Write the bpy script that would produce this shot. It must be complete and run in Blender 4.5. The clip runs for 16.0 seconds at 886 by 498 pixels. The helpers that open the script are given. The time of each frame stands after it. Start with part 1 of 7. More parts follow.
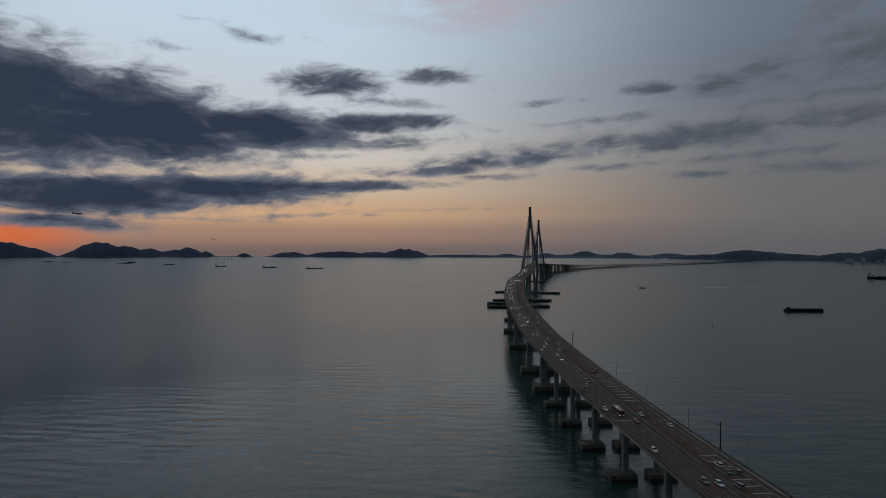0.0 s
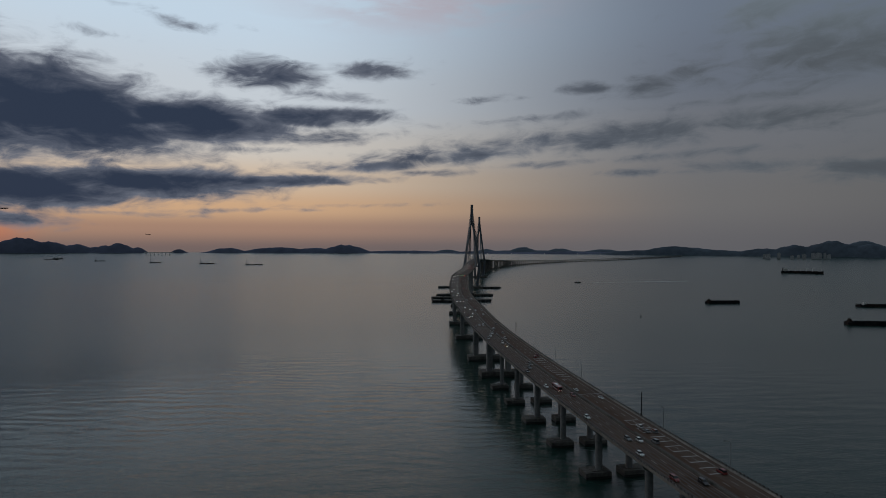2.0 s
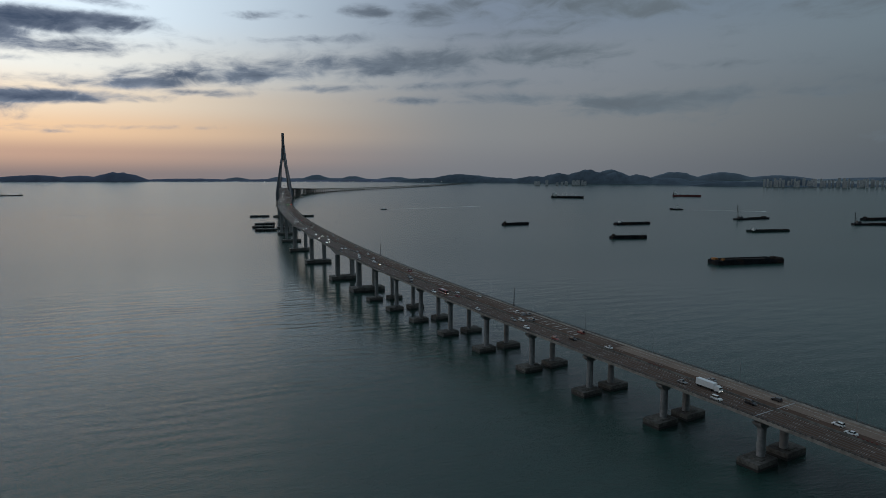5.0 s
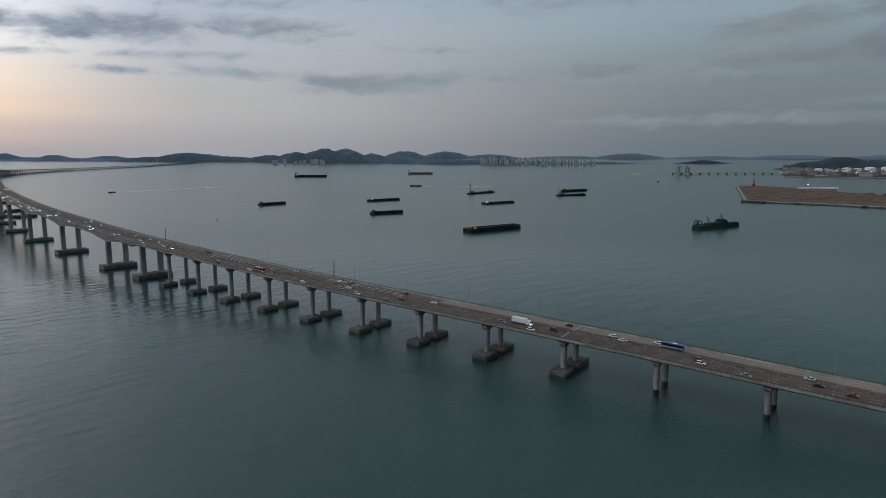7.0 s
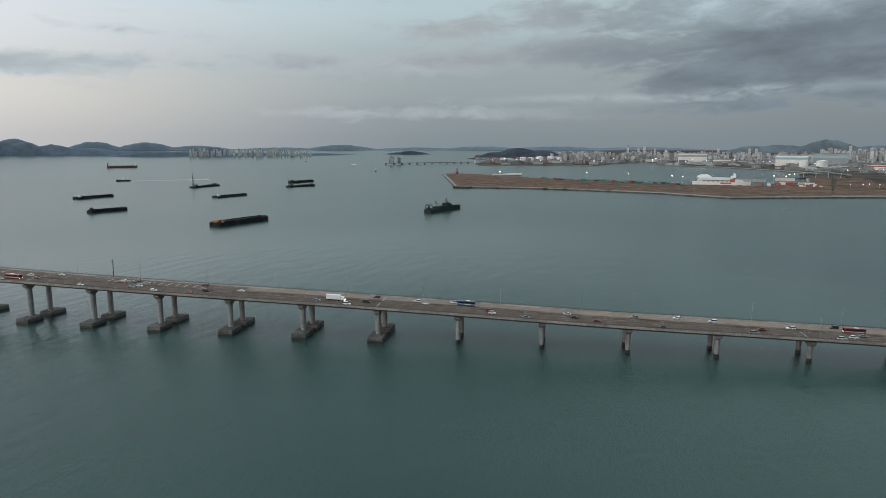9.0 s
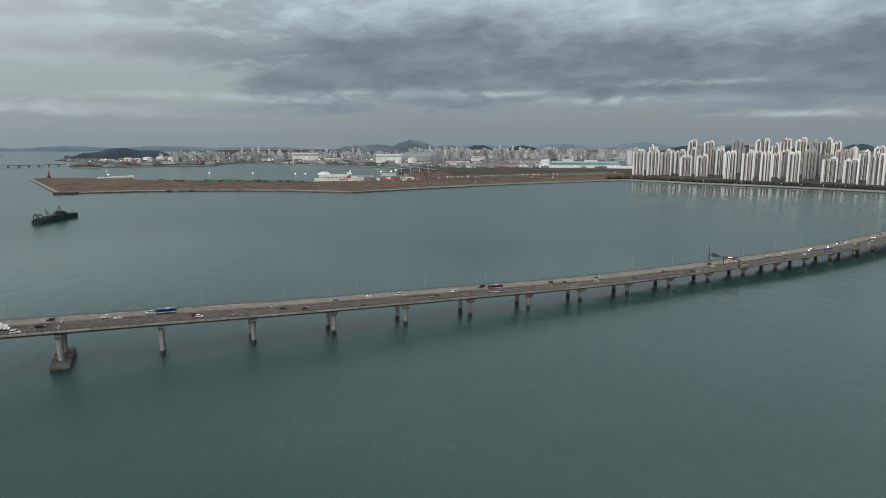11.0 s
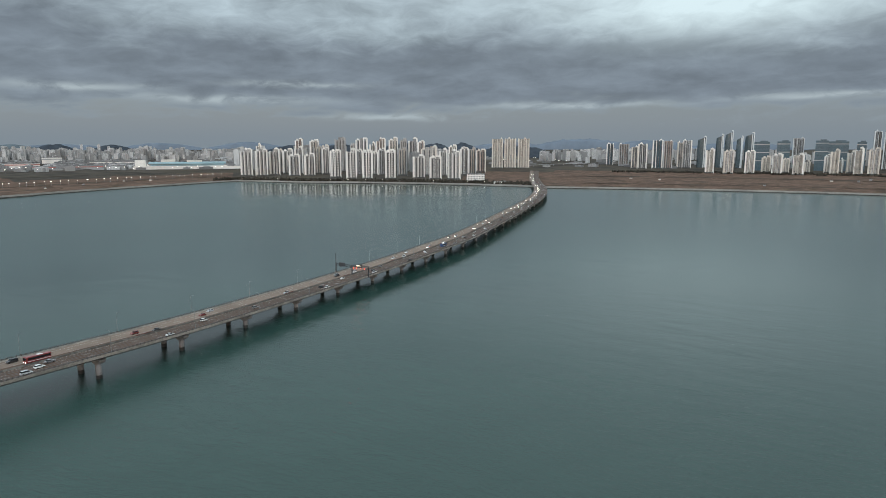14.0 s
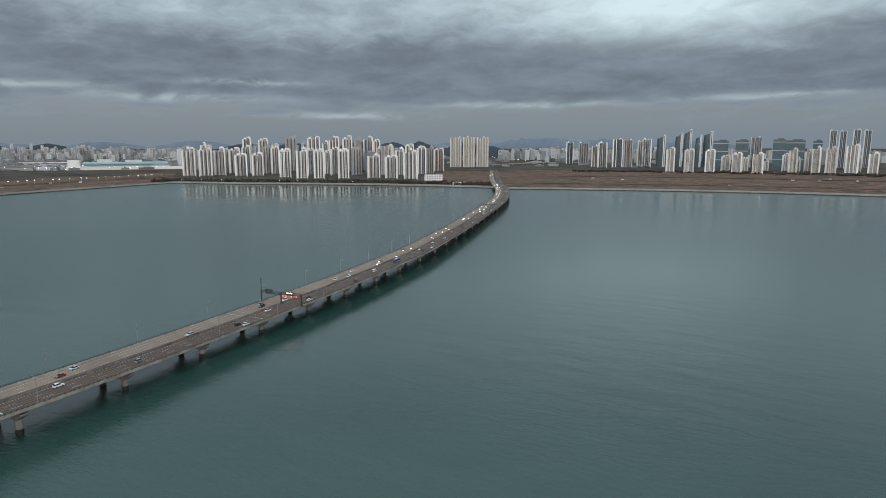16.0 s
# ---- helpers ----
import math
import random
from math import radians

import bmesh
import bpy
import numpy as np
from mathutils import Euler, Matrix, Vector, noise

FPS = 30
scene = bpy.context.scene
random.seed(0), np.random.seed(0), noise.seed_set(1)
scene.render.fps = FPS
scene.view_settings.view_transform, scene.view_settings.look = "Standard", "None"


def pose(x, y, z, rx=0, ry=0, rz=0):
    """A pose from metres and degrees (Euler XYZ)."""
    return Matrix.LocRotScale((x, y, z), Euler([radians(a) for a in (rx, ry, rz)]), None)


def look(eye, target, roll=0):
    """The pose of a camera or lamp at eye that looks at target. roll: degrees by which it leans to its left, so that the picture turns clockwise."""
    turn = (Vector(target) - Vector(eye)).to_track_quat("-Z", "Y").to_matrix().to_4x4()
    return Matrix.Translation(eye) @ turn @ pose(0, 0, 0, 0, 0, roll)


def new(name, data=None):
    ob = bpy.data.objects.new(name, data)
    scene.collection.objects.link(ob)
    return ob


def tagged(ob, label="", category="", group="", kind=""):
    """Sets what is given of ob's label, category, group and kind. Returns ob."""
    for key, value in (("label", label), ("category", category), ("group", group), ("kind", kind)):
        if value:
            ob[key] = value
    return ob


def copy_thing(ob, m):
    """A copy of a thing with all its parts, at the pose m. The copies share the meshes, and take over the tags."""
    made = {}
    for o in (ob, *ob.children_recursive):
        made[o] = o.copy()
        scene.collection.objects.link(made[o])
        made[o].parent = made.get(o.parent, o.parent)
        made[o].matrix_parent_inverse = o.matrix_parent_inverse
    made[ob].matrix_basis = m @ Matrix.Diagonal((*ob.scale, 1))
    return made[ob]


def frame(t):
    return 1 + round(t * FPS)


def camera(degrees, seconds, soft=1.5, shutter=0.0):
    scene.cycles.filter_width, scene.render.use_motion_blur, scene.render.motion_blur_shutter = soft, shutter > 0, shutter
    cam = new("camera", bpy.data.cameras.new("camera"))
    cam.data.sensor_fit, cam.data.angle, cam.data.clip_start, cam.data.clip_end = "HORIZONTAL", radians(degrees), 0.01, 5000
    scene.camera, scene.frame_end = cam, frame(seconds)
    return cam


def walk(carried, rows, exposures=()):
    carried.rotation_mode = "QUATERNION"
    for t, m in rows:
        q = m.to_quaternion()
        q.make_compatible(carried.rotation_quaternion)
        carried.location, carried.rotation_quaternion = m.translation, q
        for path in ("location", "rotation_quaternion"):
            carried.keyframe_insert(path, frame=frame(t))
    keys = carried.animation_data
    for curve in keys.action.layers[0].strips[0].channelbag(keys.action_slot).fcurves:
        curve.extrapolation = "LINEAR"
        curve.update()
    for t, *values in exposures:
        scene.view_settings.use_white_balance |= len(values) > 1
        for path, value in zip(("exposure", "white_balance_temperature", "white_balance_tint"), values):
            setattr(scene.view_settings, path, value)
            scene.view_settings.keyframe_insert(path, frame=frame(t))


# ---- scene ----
import functools

cam = camera(70.4, 16.0, soft=0.5)
PATH = [
    (0.0, 0.00, 0.00, 90.87, 90.36, 0, 0.00),
    (0.5, -0.25, -6.55, 91.52, 90.37, 0, -0.48),
    (1.0, -1.30, -14.93, 91.60, 90.19, 0, -2.35),
    (1.5, -3.62, -24.47, 91.48, 90.09, 0, -3.24),
    (2.0, -10.62, -32.97, 91.63, 89.98, 0, -5.50),
    (2.5, -20.98, -40.76, 92.07, 89.89, 0, -7.44),
    (3.0, -31.87, -49.19, 92.63, 88.46, 0, -8.69),
    (3.2, -36.44, -52.57, 92.88, 87.66, 0, -9.50),
    (5.3, -96.81, -84.99, 96.02, 82.62, 0, -28.58),
    (5.5, -103.12, -85.70, 96.28, 82.29, 0, -31.22),
    (6.0, -117.82, -85.99, 96.61, 81.95, 0, -37.47),
    (6.5, -131.97, -84.60, 96.73, 81.72, 0, -43.46),
    (7.0, -145.73, -81.91, 96.73, 81.44, 0, -48.94),
    (7.5, -159.20, -77.98, 96.82, 80.93, 0, -54.61),
    (8.0, -172.30, -72.59, 96.82, 80.86, 0, -60.73),
    (8.2, -177.05, -70.34, 96.89, 80.77, 0, -63.50),
    (10.3, -214.32, -30.50, 96.28, 80.76, 0, -95.82),
    (10.5, -214.52, -26.36, 96.22, 80.70, 0, -99.55),
    (11.0, -213.11, -16.70, 96.07, 80.66, 0, -109.28),
    (11.5, -206.15, -15.20, 95.73, 80.64, 0, -118.95),
    (12.0, -192.41, -21.39, 95.46, 80.66, 0, -126.21),
    (12.5, -176.46, -32.27, 95.09, 80.63, 0, -130.44),
    (13.0, -161.91, -45.17, 94.27, 80.62, 0, -135.30),
    (13.5, -148.88, -59.53, 93.28, 80.67, 0, -141.15),
    (14.0, -136.79, -74.69, 92.46, 80.65, 0, -143.62),
    (14.5, -125.42, -90.40, 91.99, 80.63, 0, -145.61),
    (15.0, -115.09, -106.88, 91.84, 80.61, 0, -147.36),
    (15.5, -104.66, -123.28, 91.87, 80.60, 0, -147.42),
    (16.0, -94.15, -139.51, 91.90, 80.57, 0, -147.43),
]
EXPOSURES = [(0.0, -2.40, 6060, 12), (1.5, -2.40, 6050, 12), (3.0, -2.25, 6020, 11), (5.5, -1.47, 5700, 6), (7.0, -0.73, 6020, 10), (8.2, -0.19, 6300, 9),
             (10.5, 0.14, 6500, 9), (13.0, 0.18, 6450, 10), (16.0, 0.06, 6300, 10)]
walk(cam, [(t, pose(*p)) for t, *p in PATH], EXPOSURES)

# ---- the far distance: past some three kilometres it is drawn together along the lines of sight ----
HUB, NEAR, RIM = Vector((-130.0, -80.0, 117.0)), 2600.0, 7200.0
RISE = HUB.z / (RIM - NEAR)


def shrink(x, y):
    r = math.hypot(x - HUB.x, y - HUB.y)
    if r <= NEAR:
        return 1.0
    return (HUB.z + RISE * NEAR) / (RISE + HUB.z / r) / r


def far(x, y, z=0.0):
    s = shrink(x, y)
    return (HUB.x + (x - HUB.x) * s, HUB.y + (y - HUB.y) * s, HUB.z + (z - HUB.z) * s)


def bearing(az, r):
    """A place at that angle (degrees, to the left of +y) and distance from the hub."""
    return HUB.x - r * math.sin(radians(az)), HUB.y + r * math.cos(radians(az))


# ---- world ----
SUN_AZ, SUN_EL = 54.0, 3.0
world = bpy.data.worlds.new("dusk")
scene.world = world
world.use_nodes = True
wt = world.node_tree
wt.nodes.clear()


def math_node(tree, op, a, b=None, c=None, clamp=False):
    n = tree.nodes.new("ShaderNodeMath")
    n.operation, n.use_clamp = op, clamp
    for i, v in enumerate((a, b, c)):
        if v is None:
            continue
        if isinstance(v, (int, float)):
            n.inputs[i].default_value = v
        else:
            tree.links.new(v, n.inputs[i])
    return n.outputs[0]


W = functools.partial(math_node, wt)


def mix_colour(tree, fac, a, b, how="MIX"):
    n = tree.nodes.new("ShaderNodeMix")
    n.data_type, n.blend_type = "RGBA", how
    for sock, v in ((n.inputs[0], fac), (n.inputs[6], a), (n.inputs[7], b)):
        if isinstance(v, (int, float)):
            sock.default_value = v
        elif isinstance(v, tuple):
            sock.default_value = (*v, 1)
        else:
            tree.links.new(v, sock)
    return n.outputs[2]


def ramp(tree, fac, stops, mode="EASE"):
    n = tree.nodes.new("ShaderNodeValToRGB")
    n.color_ramp.interpolation = mode
    el = n.color_ramp.elements
    while len(el) < len(stops):
        el.new(0.5)
    for e, (p, c) in zip(el, stops):
        e.position, e.color = p, (*c, 1) if isinstance(c, tuple) else (c, c, c, 1)
    tree.links.new(fac, n.inputs[0])
    return n.outputs[0]


def step(tree, x, lo, hi):
    n = tree.nodes.new("ShaderNodeMapRange")
    n.interpolation_type = "SMOOTHSTEP"
    tree.links.new(x, n.inputs[0])
    n.inputs[1].default_value, n.inputs[2].default_value = lo, hi
    return n.outputs[0]


def fbm(tree, vec, scale, detail=6.0, rough=0.55, distort=0.0):
    n = tree.nodes.new("ShaderNodeTexNoise")
    tree.links.new(vec, n.inputs["Vector"])
    n.inputs["Scale"].default_value, n.inputs["Detail"].default_value = scale, detail
    n.inputs["Roughness"].default_value, n.inputs["Distortion"].default_value = rough, distort
    return n.outputs[0]


def vec3(tree, x, y, z):
    n = tree.nodes.new("ShaderNodeCombineXYZ")
    for i, v in enumerate((x, y, z)):
        if isinstance(v, (int, float)):
            n.inputs[i].default_value = v
        else:
            tree.links.new(v, n.inputs[i])
    return n.outputs[0]


way = wt.nodes.new("ShaderNodeTexCoord").outputs["Generated"]
split = wt.nodes.new("ShaderNodeSeparateXYZ")
wt.links.new(way, split.inputs[0])
wx, wy, wz = split.outputs
AZ = W("WRAP", W("MULTIPLY", W("ARCTAN2", W("MULTIPLY", wx, -1.0), wy), 180 / math.pi), 100.0, -260.0)   # degrees, left of +y
EL = W("MULTIPLY", W("ARCSINE", wz), 180 / math.pi)
up = W("DIVIDE", W("MAXIMUM", EL, 0.0), 40.0, clamp=True)
# the clear sky: towards the sunset, beside it, and away from it
glow_side = ramp(wt, up, [(0.0, (0.60, 0.44, 0.39)), (0.045, (1.25, 0.76, 0.52)), (0.09, (2.1, 1.30, 0.72)), (0.15, (2.2, 1.65, 1.12)),
                          (0.22, (2.15, 1.95, 1.65)), (0.32, (2.0, 2.1, 2.1)), (0.5, (1.95, 2.3, 2.5)), (0.7, (2.1, 2.4, 2.6)), (1.0, (1.7, 2.0, 2.2))])
plain_side = ramp(wt, up, [(0.0, (0.215, 0.258, 0.285)), (0.06, (0.23, 0.28, 0.31)), (0.14, (0.28, 0.335, 0.365)), (0.3, (0.42, 0.52, 0.56)), (0.40, (0.42, 0.515, 0.565)), (0.6, (0.25, 0.325, 0.37)), (1.0, (0.22, 0.285, 0.325))])
mid_side = ramp(wt, up, [(0.0, (0.48, 0.46, 0.46)), (0.1, (0.59, 0.565, 0.54)), (0.25, (0.60, 0.61, 0.64)), (0.35, (0.52, 0.58, 0.68)), (0.5, (0.58, 0.68, 0.82)), (0.7, (0.74, 0.84, 0.93)), (1.0, (0.64, 0.73, 0.81))])
off = W("ABSOLUTE", W("WRAP", W("SUBTRACT", AZ, 20.0), 180.0, -180.0))
t_glow = step(wt, off, 50.0, 8.0)
t_plain = step(wt, off, 46.0, 98.0)
land_side = ramp(wt, up, [(0.0, (0.190, 0.232, 0.264)), (0.06, (0.196, 0.240, 0.272)), (0.14, (0.205, 0.252, 0.284)), (0.3, (0.42, 0.52, 0.56)), (0.5, (0.40, 0.49, 0.545)), (1.0, (0.29, 0.37, 0.42))])
clear = mix_colour(wt, t_glow, mix_colour(wt, t_plain, mid_side, mix_colour(wt, step(wt, off, 108.0, 132.0), plain_side, land_side)), glow_side)
# red patch where the sun has gone down
red = W("MULTIPLY", step(wt, W("ABSOLUTE", W("SUBTRACT", AZ, 36.0)), 10.0, 1.0), step(wt, W("ABSOLUTE", W("SUBTRACT", EL, 1.5)), 2.0, 0.2))
clear = mix_colour(wt, W("MULTIPLY", red, 0.85), clear, (2.2, 0.42, 0.12))
nishita = wt.nodes.new("ShaderNodeTexSky")
nishita.sky_type, nishita.sun_disc = "NISHITA", False
nishita.sun_elevation, nishita.sun_rotation = radians(SUN_EL), radians(-SUN_AZ)
nishita.air_density, nishita.dust_density = 1.2, 2.0
clear = mix_colour(wt, 0.02, clear, nishita.outputs[0], "ADD")
# a flat layer of cloud seen from below: its coordinates draw together towards the horizon
low = W("ADD", W("MAXIMUM", wz, 0.0), 0.15)
plane = vec3(wt, W("DIVIDE", wx, low), W("DIVIDE", wy, low), 0.0)
puffs = fbm(wt, plane, 2.3, 8.0, 0.52, 0.1)
wide = fbm(wt, plane, 1.1, 4.0, 0.45, 0.1)
streaks = fbm(wt, vec3(wt, W("MULTIPLY", AZ, 0.13), W("ADD", W("MULTIPLY", EL, 0.55), W("MULTIPLY", AZ, 0.02)), 3.0), 1.0, 7.0, 0.55, 0.3)
# torn edges and billows: a finer noise, a little wider than it is high
torn = fbm(wt, vec3(wt, W("MULTIPLY", AZ, 0.30), W("ADD", W("MULTIPLY", EL, 0.78), W("MULTIPLY", AZ, 0.03)), 8.0), 1.0, 10.0, 0.6, 0.5)
# banks of cloud (azimuth, elevation, half widths, tilt, weight)
BANKS = [
    (36, 11.2, 9, 3.7, 0.05, 1.3), (26, 10.9, 8, 2.8, 0.12, 1.25), (16, 10.8, 7, 1.45, 0.05, 1.2), (7, 11.5, 6, 0.75, -0.04, 0.95), (10, 15.0, 4.6, 1.2, -0.03, 0.72), (1.2, 15.7, 3.4, 0.75, 0.0, 0.68),
    (31, 4.7, 10, 1.3, 0.0, 1.25), (20, 5.4, 9, 1.05, -0.04, 1.15), (9, 6.0, 7, 0.55, -0.04, 0.9), (33, 2.5, 6, 0.65, 0.05, 0.85), (18, 18.5, 2.6, 0.5, 0.15, 0.42), (23, 16.8, 2.6, 0.5, 0.1, 0.4),
    (4, 10.0, 5.5, 0.7, -0.03, 0.55), (1, 7.4, 7, 0.62, -0.07, 0.62), (-8, 8.6, 9, 0.85, -0.08, 0.7), (-22, 9.8, 9, 1.15, -0.06, 0.74), (-33, 10.4, 7, 1.0, 0.0, 0.6),
    (-5, 6.9, 5, 0.35, 0.0, 0.5), (-23, 6.6, 4, 0.4, 0.0, 0.5), (-32, 6.7, 6, 0.55, 0.02, 0.55), (-42, 6.1, 6, 0.95, 0.03, 0.72), (-47, 6.6, 4, 0.8, 0.0, 0.62), (-18.7, 14.0, 2.3, 0.5, 0.0, 0.58),
    (-25, 14.2, 4.2, 1.1, -0.12, 0.6), (-37, 15.6, 7, 2.4, -0.05, 0.66), (-33, 18.6, 5, 1.2, -0.1, 0.56), (-43, 13.8, 5, 0.9, 0.0, 0.55), (-26, 8.0, 8, 0.4, -0.03, 0.45), (-48, 9.0, 8, 0.5, 0.0, 0.35),
    (-64, 7.0, 8, 0.8, 0.0, 0.80), (-57, 6.6, 4, 0.5, 0.0, 0.6), (-75, 7.3, 8, 1.0, -0.03, 0.86), (-87, 7.9, 9, 1.25, -0.02, 0.92), (-75.5, 9.9, 5, 0.9, -0.04, 0.74), (-85, 11.0, 7, 1.1, 0.0, 0.7),
    (13, 3.3, 7, 0.28, -0.03, 0.42), (2, 3.9, 8, 0.22, -0.02, 0.36), (22, 2.9, 6, 0.25, 0.02, 0.45), (28, 8.2, 6, 0.4, 0.05, 0.6), (12, 8.6, 5, 0.4, -0.05, 0.5), (-14, 11.6, 7, 0.45, -0.06, 0.42), (-15, 7.6, 7, 0.35, -0.04, 0.45),
    (5, 13.4, 5, 0.5, 0.03, 0.5), (-9, 13.2, 4, 0.4, 0.0, 0.34), (-30, 12.2, 6, 0.5, -0.05, 0.45),
    (-80, 2.9, 17, 0.55, 0.0, 0.62), (-60, 13, 12, 1.2, 0.0, 0.45), (-94, 11.5, 5, 1.2, 0.0, 0.7),
]
bias = None
for ca, ce, ha, he, tilt, weight in BANKS:
    da, de = W("SUBTRACT", AZ, ca), W("SUBTRACT", EL, ce)
    de = W("SUBTRACT", de, W("MULTIPLY", da, tilt))
    q = W("ADD", W("POWER", W("DIVIDE", da, ha), 2.0), W("POWER", W("ABSOLUTE", W("DIVIDE", de, he)), 2.0))
    g = W("MULTIPLY", W("EXPONENT", W("MULTIPLY", q, -0.6)), weight * 0.86)
    bias = g if bias is None else W("MAXIMUM", bias, g)
# the closed deck over the land, with a break in it
land = step(wt, off, 92.0, 118.0)
lift = W("ADD", EL, W("MULTIPLY", W("SUBTRACT", streaks, 0.5), 3.0))
deck = W("MULTIPLY", step(wt, W("ADD", off, W("MULTIPLY", W("SUBTRACT", streaks, 0.5), 24.0)), 102.0, 124.0), step(wt, lift, 1.5, 5.0))
bias = W("MAXIMUM", bias, W("MULTIPLY", deck, 1.05))
gap = W("EXPONENT", W("MULTIPLY", W("ADD", W("POWER", W("DIVIDE", W("ADD", AZ, 166.0), 10.0), 2.0), W("POWER", W("DIVIDE", W("SUBTRACT", EL, 11.2), 2.1), 2.0)), -0.8))
bias = W("SUBTRACT", bias, W("MULTIPLY", gap, 0.55))
side = step(wt, off, 6.0, 66.0)
body = W("ADD", bias, W("ADD", W("MULTIPLY", W("SUBTRACT", torn, 0.5), 0.95), W("MULTIPLY", W("SUBTRACT", streaks, 0.5), 0.45)))
cover = step(wt, body, 0.14, 0.58)
thick = step(wt, W("ADD", body, W("MULTIPLY", W("SUBTRACT", puffs, 0.5), 0.7)), 0.18, 0.92)
# the deck is dark slate low down and lets more light through higher up
relief = W("ADD", W("MULTIPLY", W("SUBTRACT", wide, 0.5), 9.0), W("MULTIPLY", W("SUBTRACT", torn, 0.5), 3.5))
depth = step(wt, W("ADD", EL, relief), 7.5, 13.5)
high = step(wt, W("ADD", EL, W("MULTIPLY", side, 9.5)), 21.5, 31.0)
under = mix_colour(wt, depth, (0.178, 0.214, 0.250), (0.38, 0.46, 0.50))
mottle = W("ADD", 1.0, W("ADD", W("MULTIPLY", W("SUBTRACT", puffs, 0.5), 0.9), W("MULTIPLY", W("SUBTRACT", torn, 0.5), 0.55)))
under = mix_colour(wt, 1.0, under, vec3(wt, mottle, mottle, mottle), "MULTIPLY")
shade = mix_colour(wt, high, mix_colour(wt, side, (0.095, 0.135, 0.222), mix_colour(wt, land, (0.335, 0.365, 0.385), under)), mix_colour(wt, side, (0.5, 0.56, 0.66), (0.50, 0.60, 0.65)))
edge = mix_colour(wt, high, mix_colour(wt, side, (0.62, 0.66, 0.76), mix_colour(wt, land, (0.41, 0.46, 0.485), (0.25, 0.295, 0.325))), mix_colour(wt, side, (0.8, 0.88, 0.96), (0.62, 0.74, 0.79)))
cloud = mix_colour(wt, thick, edge, shade)
sky = mix_colour(wt, W("MULTIPLY", cover, 0.995), clear, cloud)
sky = mix_colour(wt, W("MULTIPLY", gap, W("ADD", W("MULTIPLY", torn, 1.3), 0.4), clamp=True), sky, (0.64, 0.77, 0.80))
pink = W("EXPONENT", W("MULTIPLY", W("ADD", W("POWER", W("DIVIDE", W("ADD", AZ, 3.0), 10.0), 2.0), W("POWER", W("DIVIDE", W("SUBTRACT", EL, 21.5), 2.2), 2.0)), -1.0))
sky = mix_colour(wt, W("MULTIPLY", W("MULTIPLY", pink, step(wt, streaks, 0.35, 0.6)), 0.6), sky, (1.6, 1.2, 1.22))
# the west is brighter than the east, and the zenith duller than the sky below it
west = W("ADD", W("MULTIPLY", step(wt, off, 115.0, 10.0), 0.45), 1.0)
zenith = W("SUBTRACT", 1.0, W("MULTIPLY", step(wt, EL, 42.0, 70.0), 0.45))
sky = mix_colour(wt, 1.0, sky, vec3(wt, *[W("MULTIPLY", west, zenith)] * 3), "MULTIPLY")
# unseen bright field above the break in the deck, added to brighten the sea
field = W("EXPONENT", W("MULTIPLY", W("ADD", W("POWER", W("DIVIDE", W("ADD", AZ, 162.0), 18.0), 2.0), W("POWER", W("DIVIDE", W("SUBTRACT", EL, 17.5), 4.0), 2.0)), -1.0))
sky = mix_colour(wt, W("MULTIPLY", field, 0.5), sky, (0.95, 1.10, 1.15))
# unseen bright sky added overhead on the land side, to brighten sea and towers
thin = W("MULTIPLY", step(wt, EL, 26.0, 46.0), step(wt, off, 100.0, 150.0))
sky = mix_colour(wt, thin, sky, (1.42, 1.66, 1.75))
# thin bright breaks low under the closed deck
for ca, ce, ha, he in ((-114, 4.6, 5, 0.35), (-125, 3.8, 8, 0.38), (-139, 2.5, 5, 0.3), (-155, 3.4, 8, 0.26), (-101, 4.4, 5, 0.4), (-90, 4.0, 12, 0.35), (-174, 3.8, 6, 0.3), (-131, 5.2, 5, 0.25)):
    q = W("ADD", W("POWER", W("DIVIDE", W("SUBTRACT", AZ, ca), ha), 2.0), W("POWER", W("DIVIDE", W("SUBTRACT", W("ADD", EL, W("MULTIPLY", W("SUBTRACT", streaks, 0.5), 1.2)), ce), he), 2.0))
    sky = mix_colour(wt, W("MULTIPLY", W("EXPONENT", W("MULTIPLY", q, -1.0)), step(wt, torn, 0.28, 0.6)), sky, (0.37, 0.43, 0.455))
# haze at the foot of the sky, and nothing but dim sea below it
sky = mix_colour(wt, step(wt, EL, -0.2, -1.5), sky, (0.1, 0.12, 0.125))
bg = wt.nodes.new("ShaderNodeBackground")
wt.links.new(sky, bg.inputs[0])
bg.inputs[1].default_value = 1.0
wt.links.new(bg.outputs[0], wt.nodes.new("ShaderNodeOutputWorld").inputs[0])

sun = new("sun", bpy.data.lights.new("sun", "SUN"))
sun.data.energy, sun.data.angle, sun.data.color = 0.38, radians(24), (1.0, 0.80, 0.62)
sun.matrix_world = look((0, 0, 0), (math.sin(radians(SUN_AZ)), -math.cos(radians(SUN_AZ)), -math.tan(radians(14))))

